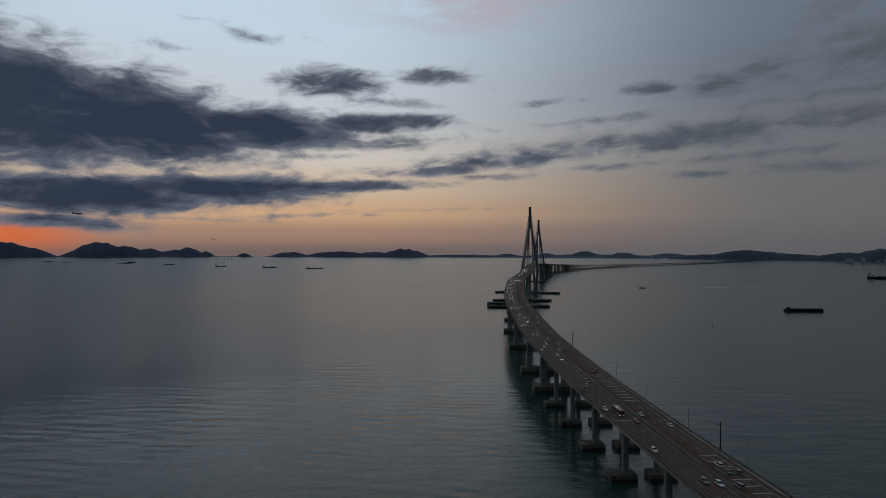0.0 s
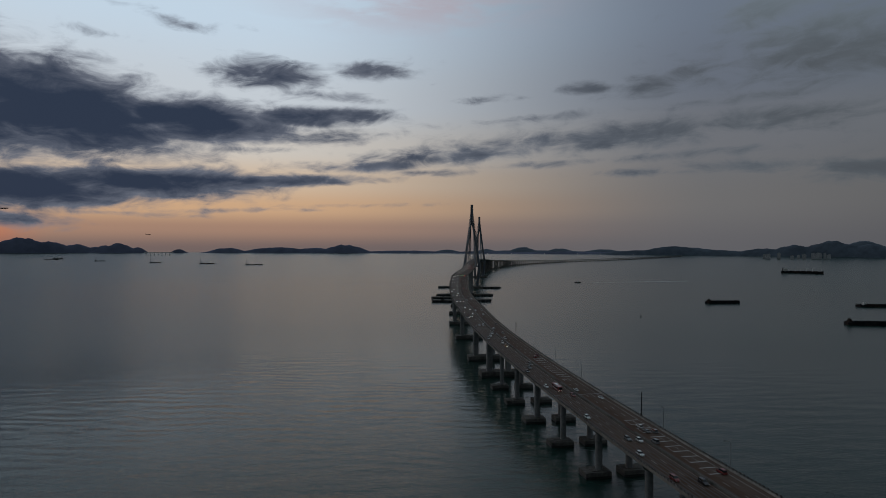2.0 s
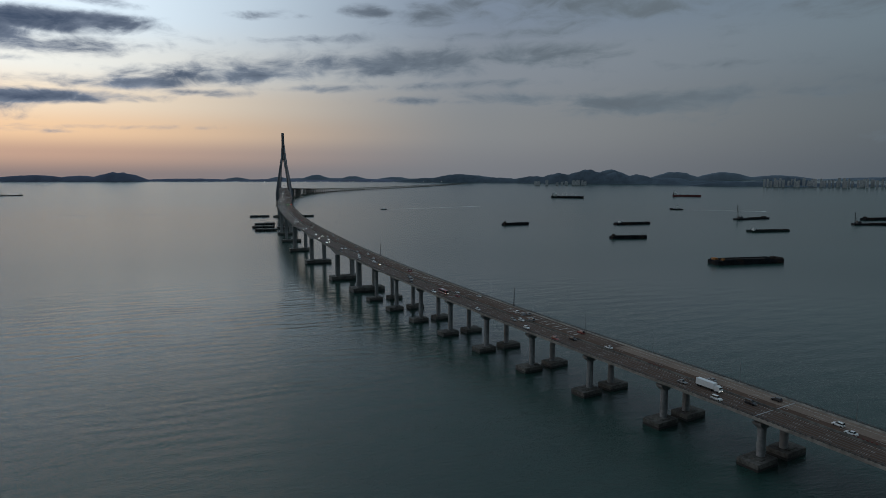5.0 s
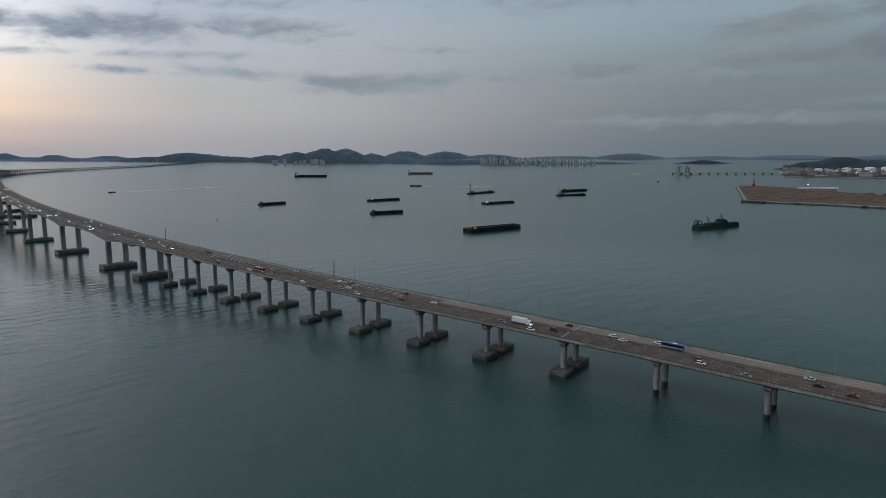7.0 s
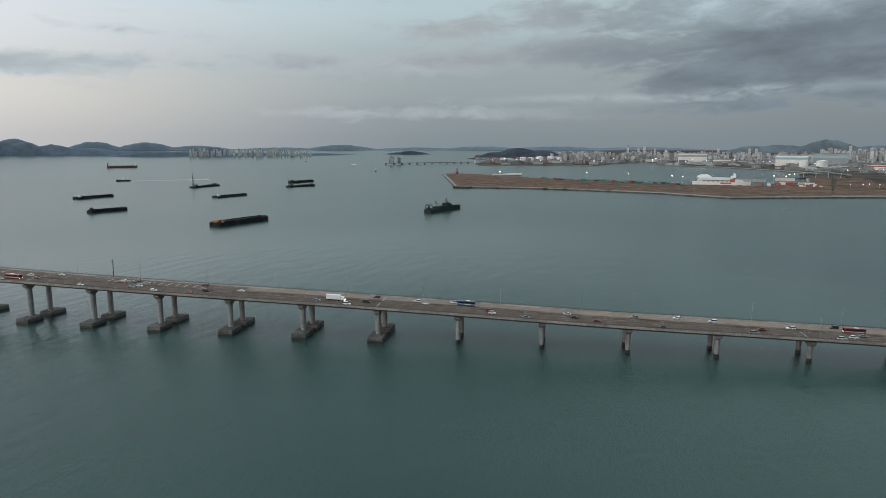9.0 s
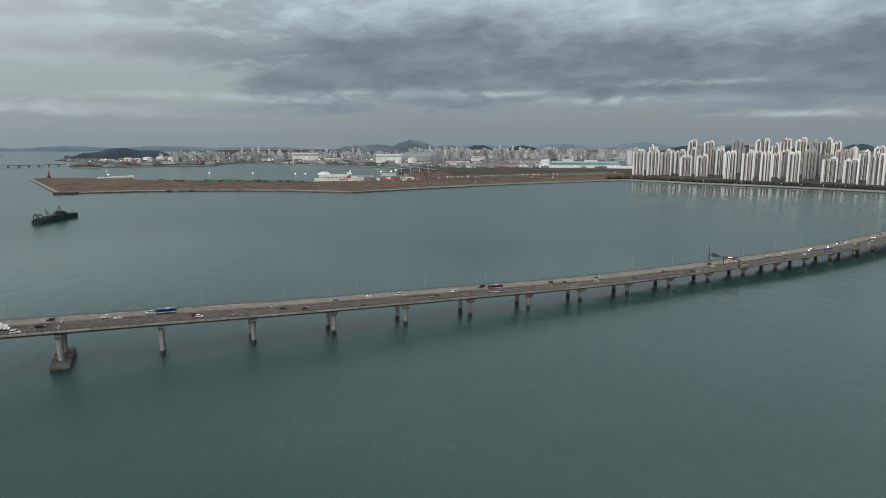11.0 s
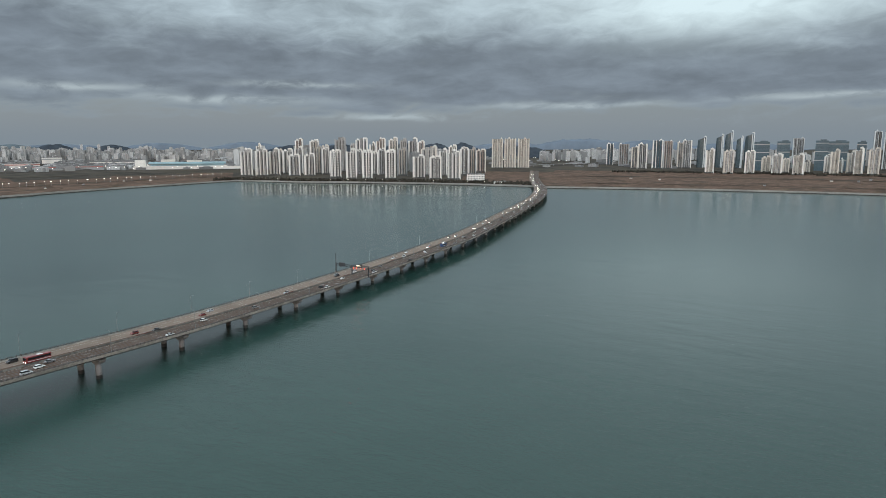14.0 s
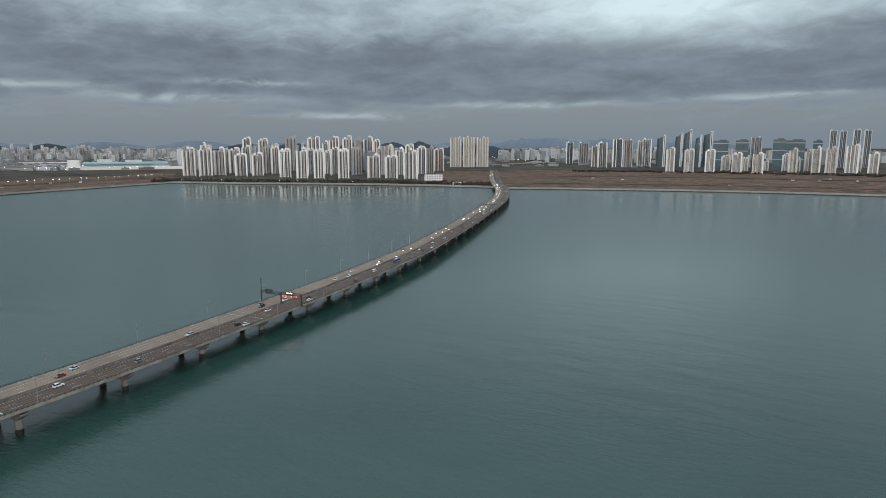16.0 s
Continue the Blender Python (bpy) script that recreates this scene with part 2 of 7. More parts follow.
# ---- materials ----
def material(name, colour, rough=0.7, metal=0.0, vary=0.25, grain=1.0, blot=0.06, bump=0.02, by_object=0.0, second=None, island=0.0, coat=0.0):
    """A worn surface: fine grain and wide blotches on the colour, a little relief, and a shift from thing to thing."""
    m = bpy.data.materials.new(name)
    m.use_nodes = True
    t = m.node_tree
    p = t.nodes["Principled BSDF"]
    pos = t.nodes.new("ShaderNodeNewGeometry").outputs["Position"]
    n1, n2 = fbm(t, pos, grain, 4.0, 0.6), fbm(t, pos, blot, 3.0, 0.6)
    dark = tuple(c * (1 - vary) for c in colour)
    light = tuple(min(1, c * (1 + vary)) for c in colour)
    f = math_node(t, "ADD", math_node(t, "MULTIPLY", n1, 0.5), math_node(t, "MULTIPLY", n2, 0.5))
    col = mix_colour(t, step(t, f, 0.36, 0.64), dark, light)
    if second:
        col = mix_colour(t, step(t, n2, 0.5, 0.62), col, second)
    if by_object or island:
        rnd = t.nodes.new("ShaderNodeObjectInfo").outputs["Random"] if by_object else t.nodes.new("ShaderNodeNewGeometry").outputs["Random Per Island"]
        k = by_object or island
        hs = t.nodes.new("ShaderNodeHueSaturation")
        t.links.new(math_node(t, "ADD", math_node(t, "MULTIPLY", rnd, 2 * k), 1 - k), hs.inputs["Value"])
        t.links.new(col, hs.inputs["Color"])
        col = hs.outputs[0]
    t.links.new(col, p.inputs["Base Color"])
    t.links.new(math_node(t, "ADD", math_node(t, "MULTIPLY", math_node(t, "SUBTRACT", n2, 0.5), 0.3), rough, clamp=True), p.inputs["Roughness"])
    p.inputs["Metallic"].default_value, p.inputs["Coat Weight"].default_value = metal, coat
    if rough >= 0.85:
        p.inputs["Specular IOR Level"].default_value = 0.08
    if bump:
        b = t.nodes.new("ShaderNodeBump")
        b.inputs["Distance"].default_value = bump
        t.links.new(n1, b.inputs["Height"])
        t.links.new(b.outputs[0], p.inputs["Normal"])
    return m


def lit(name, colour, power):
    m = bpy.data.materials.new(name)
    m.use_nodes = True
    p = m.node_tree.nodes["Principled BSDF"]
    p.inputs["Base Color"].default_value = (*colour, 1)
    p.inputs["Emission Color"].default_value, p.inputs["Emission Strength"].default_value = (*colour, 1), power
    return m


def facade(name, wall, glass, storey=2.9, bay=3.4, share=0.45, gloss=0.25, by_object=0.1, sill=0.22):
    """Rows of windows, storey by storey, on a wall: panes darker and glossier than the wall between them."""
    m = bpy.data.materials.new(name)
    m.use_nodes = True
    t = m.node_tree
    p = t.nodes["Principled BSDF"]
    co = t.nodes.new("ShaderNodeTexCoord").outputs["Object"]
    s = t.nodes.new("ShaderNodeSeparateXYZ")
    t.links.new(co, s.inputs[0])
    A = functools.partial(math_node, t)
    row = A("FRACT", A("DIVIDE", s.outputs[2], storey))
    colm = A("FRACT", A("DIVIDE", A("ADD", s.outputs[0], s.outputs[1]), bay))
    pane = A("MULTIPLY", A("MULTIPLY", A("GREATER_THAN", row, sill), A("LESS_THAN", row, 0.94)), A("LESS_THAN", colm, share))
    n = fbm(t, co, 0.35, 4.0)
    w = mix_colour(t, step(t, n, 0.3, 0.7), tuple(c * 0.86 for c in wall), wall)
    hs = t.nodes.new("ShaderNodeHueSaturation")
    t.links.new(A("ADD", A("MULTIPLY", t.nodes.new("ShaderNodeObjectInfo").outputs["Random"], 2 * by_object), 1 - by_object), hs.inputs["Value"])
    t.links.new(w, hs.inputs["Color"])
    t.links.new(mix_colour(t, pane, hs.outputs[0], glass), p.inputs["Base Color"])
    t.links.new(A("SUBTRACT", 0.75, A("MULTIPLY", pane, 0.75 - gloss)), p.inputs["Roughness"])
    return m


def sea_material():
    m = bpy.data.materials.new("sea_water")
    m.use_nodes = True
    t = m.node_tree
    A = functools.partial(math_node, t)
    p = t.nodes["Principled BSDF"]
    pos = t.nodes.new("ShaderNodeNewGeometry").outputs["Position"]
    mp = t.nodes.new("ShaderNodeMapping")
    mp.inputs["Rotation"].default_value[2] = radians(-22)
    mp.inputs["Scale"].default_value = (0.75, 2.0, 1.0)
    t.links.new(pos, mp.inputs["Vector"])
    ripple, chop = fbm(t, mp.outputs[0], 1.0, 3.0, 0.6, 0.3), fbm(t, mp.outputs[0], 0.27, 3.0, 0.6, 0.4)
    swell, patch = fbm(t, mp.outputs[0], 0.045, 1.0, 0.4, 0.2), fbm(t, pos, 0.0035, 4.0, 0.6, 0.6)
    col = mix_colour(t, step(t, patch, 0.35, 0.68), (0.016, 0.041, 0.034), (0.024, 0.054, 0.045))
    t.links.new(col, p.inputs["Base Color"])
    p.inputs["IOR"].default_value = 1.333
    # the bay before the towers lies sheltered and smooth
    d = t.nodes.new("ShaderNodeVectorMath")
    d.operation = "DISTANCE"
    t.links.new(pos, d.inputs[0])
    d.inputs[1].default_value = (890.0, -1120.0, 0.0)
    open_water = step(t, A("ADD", d.outputs["Value"], A("MULTIPLY", patch, 300.0)), 260.0, 560.0)
    # ripple, chop and swell fade with distance from the camera's path, to avoid speckle
    q = t.nodes.new("ShaderNodeVectorMath")
    q.operation = "DISTANCE"
    t.links.new(pos, q.inputs[0])
    q.inputs[1].default_value = (-60.0, -40.0, 0.0)
    near_ripple, near_chop, calm = step(t, q.outputs["Value"], 420.0, 110.0), step(t, q.outputs["Value"], 640.0, 170.0), step(t, q.outputs["Value"], 760.0, 260.0)
    xyz = t.nodes.new("ShaderNodeSeparateXYZ")
    t.links.new(pos, xyz.inputs[0])
    windy = A("ADD", A("MULTIPLY", step(t, xyz.outputs[1], -260.0, 120.0), 0.5), 0.5)
    h = A("ADD", A("ADD", A("MULTIPLY", A("MULTIPLY", ripple, near_ripple), 0.34), A("MULTIPLY", A("MULTIPLY", chop, near_chop), 0.50)), A("MULTIPLY", A("MULTIPLY", swell, calm), 0.9))
    h = A("MULTIPLY", h, windy)
    # the spent bow wave of a passing ship: long parallel crests off the western side of the bridge
    lane = t.nodes.new("ShaderNodeVectorMath")
    lane.operation = "DISTANCE"
    t.links.new(pos, lane.inputs[0])
    lane.inputs[1].default_value = (-70.0, 270.0, 0.0)
    bend = fbm(t, pos, 0.012, 2.0, 0.5, 0.0)
    crest = A("SINE", A("ADD", A("ADD", A("MULTIPLY", xyz.outputs[1], 0.60), A("MULTIPLY", xyz.outputs[0], 0.10)), A("MULTIPLY", bend, 22.0)))
    train = A("MULTIPLY", step(t, lane.outputs["Value"], 290.0, 60.0), step(t, fbm(t, pos, 0.02, 2.0, 0.5, 0.0), 0.38, 0.62))
    h = A("ADD", h, A("MULTIPLY", A("MULTIPLY", crest, train), 0.15))
    sheen = A("ADD", A("MULTIPLY", open_water, A("SUBTRACT", 0.12, A("MULTIPLY", calm, 0.14))), 0.12)
    # the open water south of the bridge is set less rough, to look brighter
    south_water = A("MULTIPLY", step(t, A("ADD", xyz.outputs[0], A("MULTIPLY", xyz.outputs[1], 0.36)), 120.0, -80.0), step(t, xyz.outputs[1], -300.0, -750.0))
    t.links.new(A("ADD", A("MULTIPLY", south_water, -0.05), sheen), p.inputs["Roughness"])
    b = t.nodes.new("ShaderNodeBump")
    b.inputs["Strength"].default_value, b.inputs["Distance"].default_value = 0.95, 1.0
    t.links.new(A("MULTIPLY", h, A("MULTIPLY", A("ADD", A("MULTIPLY", patch, 0.9), 0.4), A("ADD", A("MULTIPLY", open_water, 0.88), 0.12))), b.inputs["Height"])
    t.links.new(b.outputs[0], p.inputs["Normal"])
    return m


SEA = sea_material()
ASPHALT = material("asphalt_brown", (0.092, 0.057, 0.041), 0.95, vary=0.22, grain=1.5, blot=0.05)
CONCRETE_ROAD = material("asphalt_pale", (0.200, 0.150, 0.119), 0.95, vary=0.16, grain=1.5, blot=0.05)
CONCRETE = material("concrete", (0.250, 0.244, 0.238), 0.8, vary=0.25, grain=0.7, blot=0.09, bump=0.04)
CONCRETE_DARK = material("stained_concrete", (0.13, 0.122, 0.11), 0.85, vary=0.4, grain=0.8, blot=0.15, bump=0.05)
TIDE = material("wet_dark_concrete", (0.022, 0.020, 0.018), 0.55, vary=0.5, grain=1.2, blot=0.3, bump=0.05)
PAINT = material("road_paint", (0.36, 0.35, 0.33), 0.6, vary=0.2, grain=2.0, blot=0.2)
for road_mat in (ASPHALT, CONCRETE_ROAD):
    road_mat.node_tree.nodes["Principled BSDF"].inputs["Specular IOR Level"].default_value = 0.15
STEEL = material("galvanised_steel", (0.32, 0.33, 0.34), 0.45, 0.6, vary=0.2)
DARKSTEEL = material("dark_steel", (0.045, 0.047, 0.05), 0.5, 0.4, vary=0.3)
PYLON = material("pylon_concrete", (0.115, 0.125, 0.14), 0.7, vary=0.2, grain=0.15, blot=0.03)
CABLE = material("stay_cable", (0.12, 0.12, 0.125), 0.5, 0.0, vary=0.1, bump=0)
SOIL = material("bare_reclaimed_soil", (0.126, 0.078, 0.055), 0.95, vary=0.45, grain=0.05, blot=0.013, bump=0.3, second=(0.070, 0.049, 0.037))
CITYSOIL = material("built_up_ground", (0.060, 0.050, 0.040), 0.95, vary=0.4, grain=0.02, blot=0.006, bump=0.2, second=(0.068, 0.056, 0.040))
ROCK = material("seawall_rock", (0.055, 0.05, 0.046), 0.9, vary=0.5, grain=0.4, blot=0.05, bump=0.5)
PAVE = material("shore_path", (0.205, 0.188, 0.165), 0.9, vary=0.2, grain=0.2, blot=0.02)
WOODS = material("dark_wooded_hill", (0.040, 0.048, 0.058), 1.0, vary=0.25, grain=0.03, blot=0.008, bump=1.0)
# far hills: the haze of distance is put into these colours
FOREST = material("haze_blue_wooded_hill", (0.078, 0.098, 0.122), 1.0, vary=0.22, grain=0.03, blot=0.006, bump=1.0)
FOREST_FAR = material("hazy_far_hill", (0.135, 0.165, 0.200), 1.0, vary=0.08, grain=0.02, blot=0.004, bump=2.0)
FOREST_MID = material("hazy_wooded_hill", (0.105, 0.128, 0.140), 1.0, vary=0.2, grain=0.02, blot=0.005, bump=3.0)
PARAPET = material("weathered_parapet", (0.27, 0.248, 0.218), 0.85, vary=0.3, grain=0.6, blot=0.08, bump=0.03)
RUBBER = material("tyre_rubber", (0.02, 0.02, 0.02), 0.85, vary=0.1)
GLASS = material("tinted_glass", (0.015, 0.018, 0.02), 0.08, vary=0.1, bump=0)
HEAD = lit("headlight_on", (1.0, 0.93, 0.8), 9.0)
TAIL = lit("taillight_on", (1.0, 0.06, 0.03), 4.0)
LAMPLIGHT = lit("flood_light", (1.0, 0.92, 0.78), 4.5)
SIGNRED = lit("lane_signal_red", (1.0, 0.05, 0.03), 8.0)
SIGNGREEN = lit("lane_signal_green", (0.35, 1.0, 0.4), 5.0)
SIGNAMBER = lit("message_panel", (1.0, 0.85, 0.55), 3.0)


# ---- mesh helpers ----
class Build:
    """Gathers vertices and faces of one mesh, and links it as one object."""

    def __init__(self, at=None):
        self.v, self.f, self.s, self.m = [], [], [], at

    def add(self, verts, faces, smooth=False):
        n = len(self.v)
        if self.m is not None:
            verts = [tuple(self.m @ Vector(p)) for p in verts]
        self.v += verts
        self.f += [tuple(i + n for i in q) for q in faces]
        self.s += [smooth] * len(faces)
        return self

    def box(self, x, y, z, sx, sy, sz, rz=0.0, top=1.0, topy=None):
        """z: the foot. top: the size of the upper face."""
        c, s = math.cos(rz), math.sin(rz)
        vs = []
        for k, (tx, ty) in ((0, (1, 1)), (1, (top, top if topy is None else topy))):
            for a, b in ((-1, -1), (1, -1), (1, 1), (-1, 1)):
                u, w = a * sx / 2 * tx, b * sy / 2 * ty
                vs.append((x + u * c - w * s, y + u * s + w * c, z + k * sz))
        return self.add(vs, [(3, 2, 1, 0), (4, 5, 6, 7), (0, 1, 5, 4), (1, 2, 6, 5), (2, 3, 7, 6), (3, 0, 4, 7)])

    def rings(self, rings, closed=True, caps=True, smooth=False):
        n = len(rings[0])
        vs = [p for r in rings for p in r]
        fs = []
        for k in range(len(rings) - 1):
            for i in range(n if closed else n - 1):
                j = (i + 1) % n
                fs.append((k * n + i, k * n + j, (k + 1) * n + j, (k + 1) * n + i))
        self.add(vs, fs, smooth)
        if caps and closed:
            self.add(list(rings[0]), [tuple(reversed(range(n)))])
            self.add(list(rings[-1]), [tuple(range(n))])
        return self

    def cyl(self, x, y, z0, z1, r0, r1=None, n=14, caps=True):
        r1 = r0 if r1 is None else r1
        return self.rings([[(x + r * math.cos(2 * math.pi * i / n), y + r * math.sin(2 * math.pi * i / n), z) for i in range(n)] for r, z in ((r0, z0), (r1, z1))],
                          caps=caps, smooth=True)

    def tube(self, p, q, r0, r1=None, n=6):
        p, q = Vector(p), Vector(q)
        r1 = r0 if r1 is None else r1
        d = (q - p).normalized()
        a = d.orthogonal().normalized()
        b = d.cross(a)
        return self.rings([[tuple(c + (a * math.cos(2 * math.pi * i / n) + b * math.sin(2 * math.pi * i / n)) * r) for i in range(n)] for c, r in ((p, r0), (q, r1))],
                          smooth=n > 4)

    def loft(self, sections, smooth=False):
        return self.rings(sections, smooth=smooth)

    def mesh(self, name, mat):
        me = bpy.data.meshes.new(name)
        me.from_pydata(self.v, [], self.f)
        me.polygons.foreach_set("use_smooth", self.s)
        me.materials.append(mat)
        me.update()
        return me

    def out(self, name, mat, parent=None, label=""):
        ob = new(name, self.mesh(name, mat))
        if parent is not None:
            ob.parent = parent
        if label:
            ob["label"] = label
        return ob


def part(name, b, mat, parent, label=""):
    return b.out(name, mat, parent, label)


def group_of(name, label, category, group="", m=None):
    ob = tagged(new(name), label, category, group)
    if m is not None:
        ob.matrix_basis = m
    return ob


# ---- sea ----
def make_sea():
    b = Build()
    radii = [0.0] + [30 * 1.16 ** k for k in range(60) if 30 * 1.16 ** k < 21500] + [21500.0]
    n = 144
    vs = [far(HUB.x, HUB.y)]
    for r in radii[1:]:
        vs += [far(*bearing(360 * i / n, r)) for i in range(n)]
    fs = [(0, 1 + i, 1 + (i + 1) % n) for i in range(n)]
    for k in range(len(radii) - 2):
        o = 1 + k * n
        fs += [(o + i, o + n + i, o + n + (i + 1) % n, o + (i + 1) % n) for i in range(n)]
    b.add(vs, fs, True)
    tagged(b.out("water", SEA), "rippled grey-green sea water at dusk", "sea", kind="structure")


make_sea()


# ---- hills on the far shores ----
def hill_range(name, label, mat, dist, bumps, foot=0.0, depth=900.0, seed=0, rough=0.1):
    """A ridge seen from the sea. bumps: (azimuth, half width, top) in degrees, the top as an elevation seen from the hub."""
    d0, d1 = dist if isinstance(dist, tuple) else (dist, dist)
    a0, a1 = max(a + w for a, w, _ in bumps), min(a - w for a, w, _ in bumps)
    n = max(24, int((a0 - a1) / 0.12))
    rows = 7
    b = Build()
    vs = []
    for j in range(rows):
        q = j / (rows - 1)
        for i in range(n + 1):
            az = a0 + (a1 - a0) * i / n
            h = 0.0
            D = d0 + (d1 - d0) * i / n
            for a, w, top in bumps:
                u = (az - a) / w
                if abs(u) < 1:
                    h = max(h, (HUB.z + D * math.tan(radians(top))) * (1 - u * u) ** 2.2)
            nz = noise.fractal(Vector((az * 2.2, q * 3.0, seed * 7.1)), 0.9, 2.1, 5)
            h *= (1 + rough * nz)
            shape = math.sin(min(1.0, q * 1.25 + 0.04) * math.pi * 0.5) if q < 0.8 else math.cos((q - 0.8) / 0.2 * math.pi * 0.5) * 0.95
            x, y = bearing(az, D + (q - 0.35) * depth)
            vs.append(far(x, y, foot + max(0.0, h - foot) * (shape if j else 0.0) - (0.5 if j in (0, rows - 1) else 0)))
    fs = [(j * (n + 1) + i, j * (n + 1) + i + 1, (j + 1) * (n + 1) + i + 1, (j + 1) * (n + 1) + i) for j in range(rows - 1) for i in range(n)]
    b.add(vs, [tuple(reversed(f)) for f in fs], True)
    return tagged(b.out(name, mat), label, "hill")


# islands: blue haze is painted into the hill colour
ISLE = material("haze_blue_island", (0.115, 0.130, 0.185), 1.0, vary=0.15, grain=0.02, blot=0.006, bump=1.0)
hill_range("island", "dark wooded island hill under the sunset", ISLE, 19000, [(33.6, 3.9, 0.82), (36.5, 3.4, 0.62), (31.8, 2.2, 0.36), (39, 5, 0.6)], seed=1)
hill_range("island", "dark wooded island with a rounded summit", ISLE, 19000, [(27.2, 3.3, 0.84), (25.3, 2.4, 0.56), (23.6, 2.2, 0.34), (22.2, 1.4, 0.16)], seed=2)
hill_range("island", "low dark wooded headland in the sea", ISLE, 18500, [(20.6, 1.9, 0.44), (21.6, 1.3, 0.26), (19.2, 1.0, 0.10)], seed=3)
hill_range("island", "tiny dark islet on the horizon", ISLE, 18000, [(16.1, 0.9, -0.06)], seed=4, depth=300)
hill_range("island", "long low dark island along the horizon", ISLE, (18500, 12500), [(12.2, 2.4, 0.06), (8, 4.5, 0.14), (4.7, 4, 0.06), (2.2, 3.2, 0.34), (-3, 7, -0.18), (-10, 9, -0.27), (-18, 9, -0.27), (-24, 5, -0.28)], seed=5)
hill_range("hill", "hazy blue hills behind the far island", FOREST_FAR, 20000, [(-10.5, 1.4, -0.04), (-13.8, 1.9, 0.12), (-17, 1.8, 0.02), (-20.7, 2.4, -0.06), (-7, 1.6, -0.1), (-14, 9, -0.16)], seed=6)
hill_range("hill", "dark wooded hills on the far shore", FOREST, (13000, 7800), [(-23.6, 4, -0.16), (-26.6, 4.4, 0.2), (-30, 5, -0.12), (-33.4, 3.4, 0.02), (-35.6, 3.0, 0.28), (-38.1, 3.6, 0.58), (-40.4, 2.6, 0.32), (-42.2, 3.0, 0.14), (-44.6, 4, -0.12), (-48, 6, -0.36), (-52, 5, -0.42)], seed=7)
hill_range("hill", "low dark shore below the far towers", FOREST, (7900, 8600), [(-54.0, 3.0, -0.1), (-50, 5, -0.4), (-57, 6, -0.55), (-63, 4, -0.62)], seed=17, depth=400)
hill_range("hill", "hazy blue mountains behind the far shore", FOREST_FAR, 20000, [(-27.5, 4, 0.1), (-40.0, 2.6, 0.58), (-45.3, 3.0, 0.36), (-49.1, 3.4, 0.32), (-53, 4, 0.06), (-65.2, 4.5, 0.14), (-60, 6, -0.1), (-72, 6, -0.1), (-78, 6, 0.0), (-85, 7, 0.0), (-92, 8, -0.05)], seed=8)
hill_range("island", "small dark wooded islet", WOODS, 9300, [(-71.4, 2.3, -0.42), (-70.4, 1.6, -0.55)], seed=9, depth=300)
hill_range("hill", "dark wooded hill behind the port", WOODS, 5900, [(-81.3, 4.2, -0.12), (-83.5, 3.2, -0.35), (-79.2, 2.6, -0.5)], seed=10, depth=500)
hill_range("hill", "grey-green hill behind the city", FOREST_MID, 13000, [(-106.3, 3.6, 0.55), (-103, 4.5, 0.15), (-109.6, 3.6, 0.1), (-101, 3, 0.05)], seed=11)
hill_range("hill", "dark low hills behind the city towers", WOODS, 12000, [(-112.5, 2.4, 0.12), (-116.5, 2.6, 0.06), (-131, 3.6, 0.06), (-135, 3.8, 0.1)], seed=12)
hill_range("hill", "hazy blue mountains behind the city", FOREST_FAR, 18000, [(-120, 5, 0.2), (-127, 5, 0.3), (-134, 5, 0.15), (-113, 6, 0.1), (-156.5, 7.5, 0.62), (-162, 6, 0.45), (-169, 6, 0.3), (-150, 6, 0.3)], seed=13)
hill_range("hill", "dark wooded hills behind the apartment towers", WOODS, 6200, [(-140.5, 4, 0.22), (-143.5, 3.0, 0.2), (-146, 3.0, 0.25), (-149.8, 3.6, 0.16), (-152, 3, -0.12)], seed=14)
from mathutils import geometry


# ---- land ----
SHORE = [(-77.5, 3850), (-79.1, 3800), (-84.5, 3900), (-88.0, 3850), (-89.6, 4340), (-92.3, 4790), (-94.3, 4020), (-97.9, 3880), (-102.2, 3460), (-105.0, 3200),
         (-107.0, 2900), (-107.4, 1640), (-110.7, 1700), (-120.9, 1960), (-126.2, 2130), (-132.1, 1994), (-142.8, 1885), (-152.4, 1780), (-154.4, 1740), (-162.7, 1747),
         (-171.6, 1770), (-181.7, 1800), (-192, 1900), (-205, 2200)]


def shore_distance(az):
    for (a, r), (b, q) in zip(SHORE, SHORE[1:]):
        if b <= az <= a:
            return r + (q - r) * (a - az) / (a - b)
    return SHORE[-1][1]


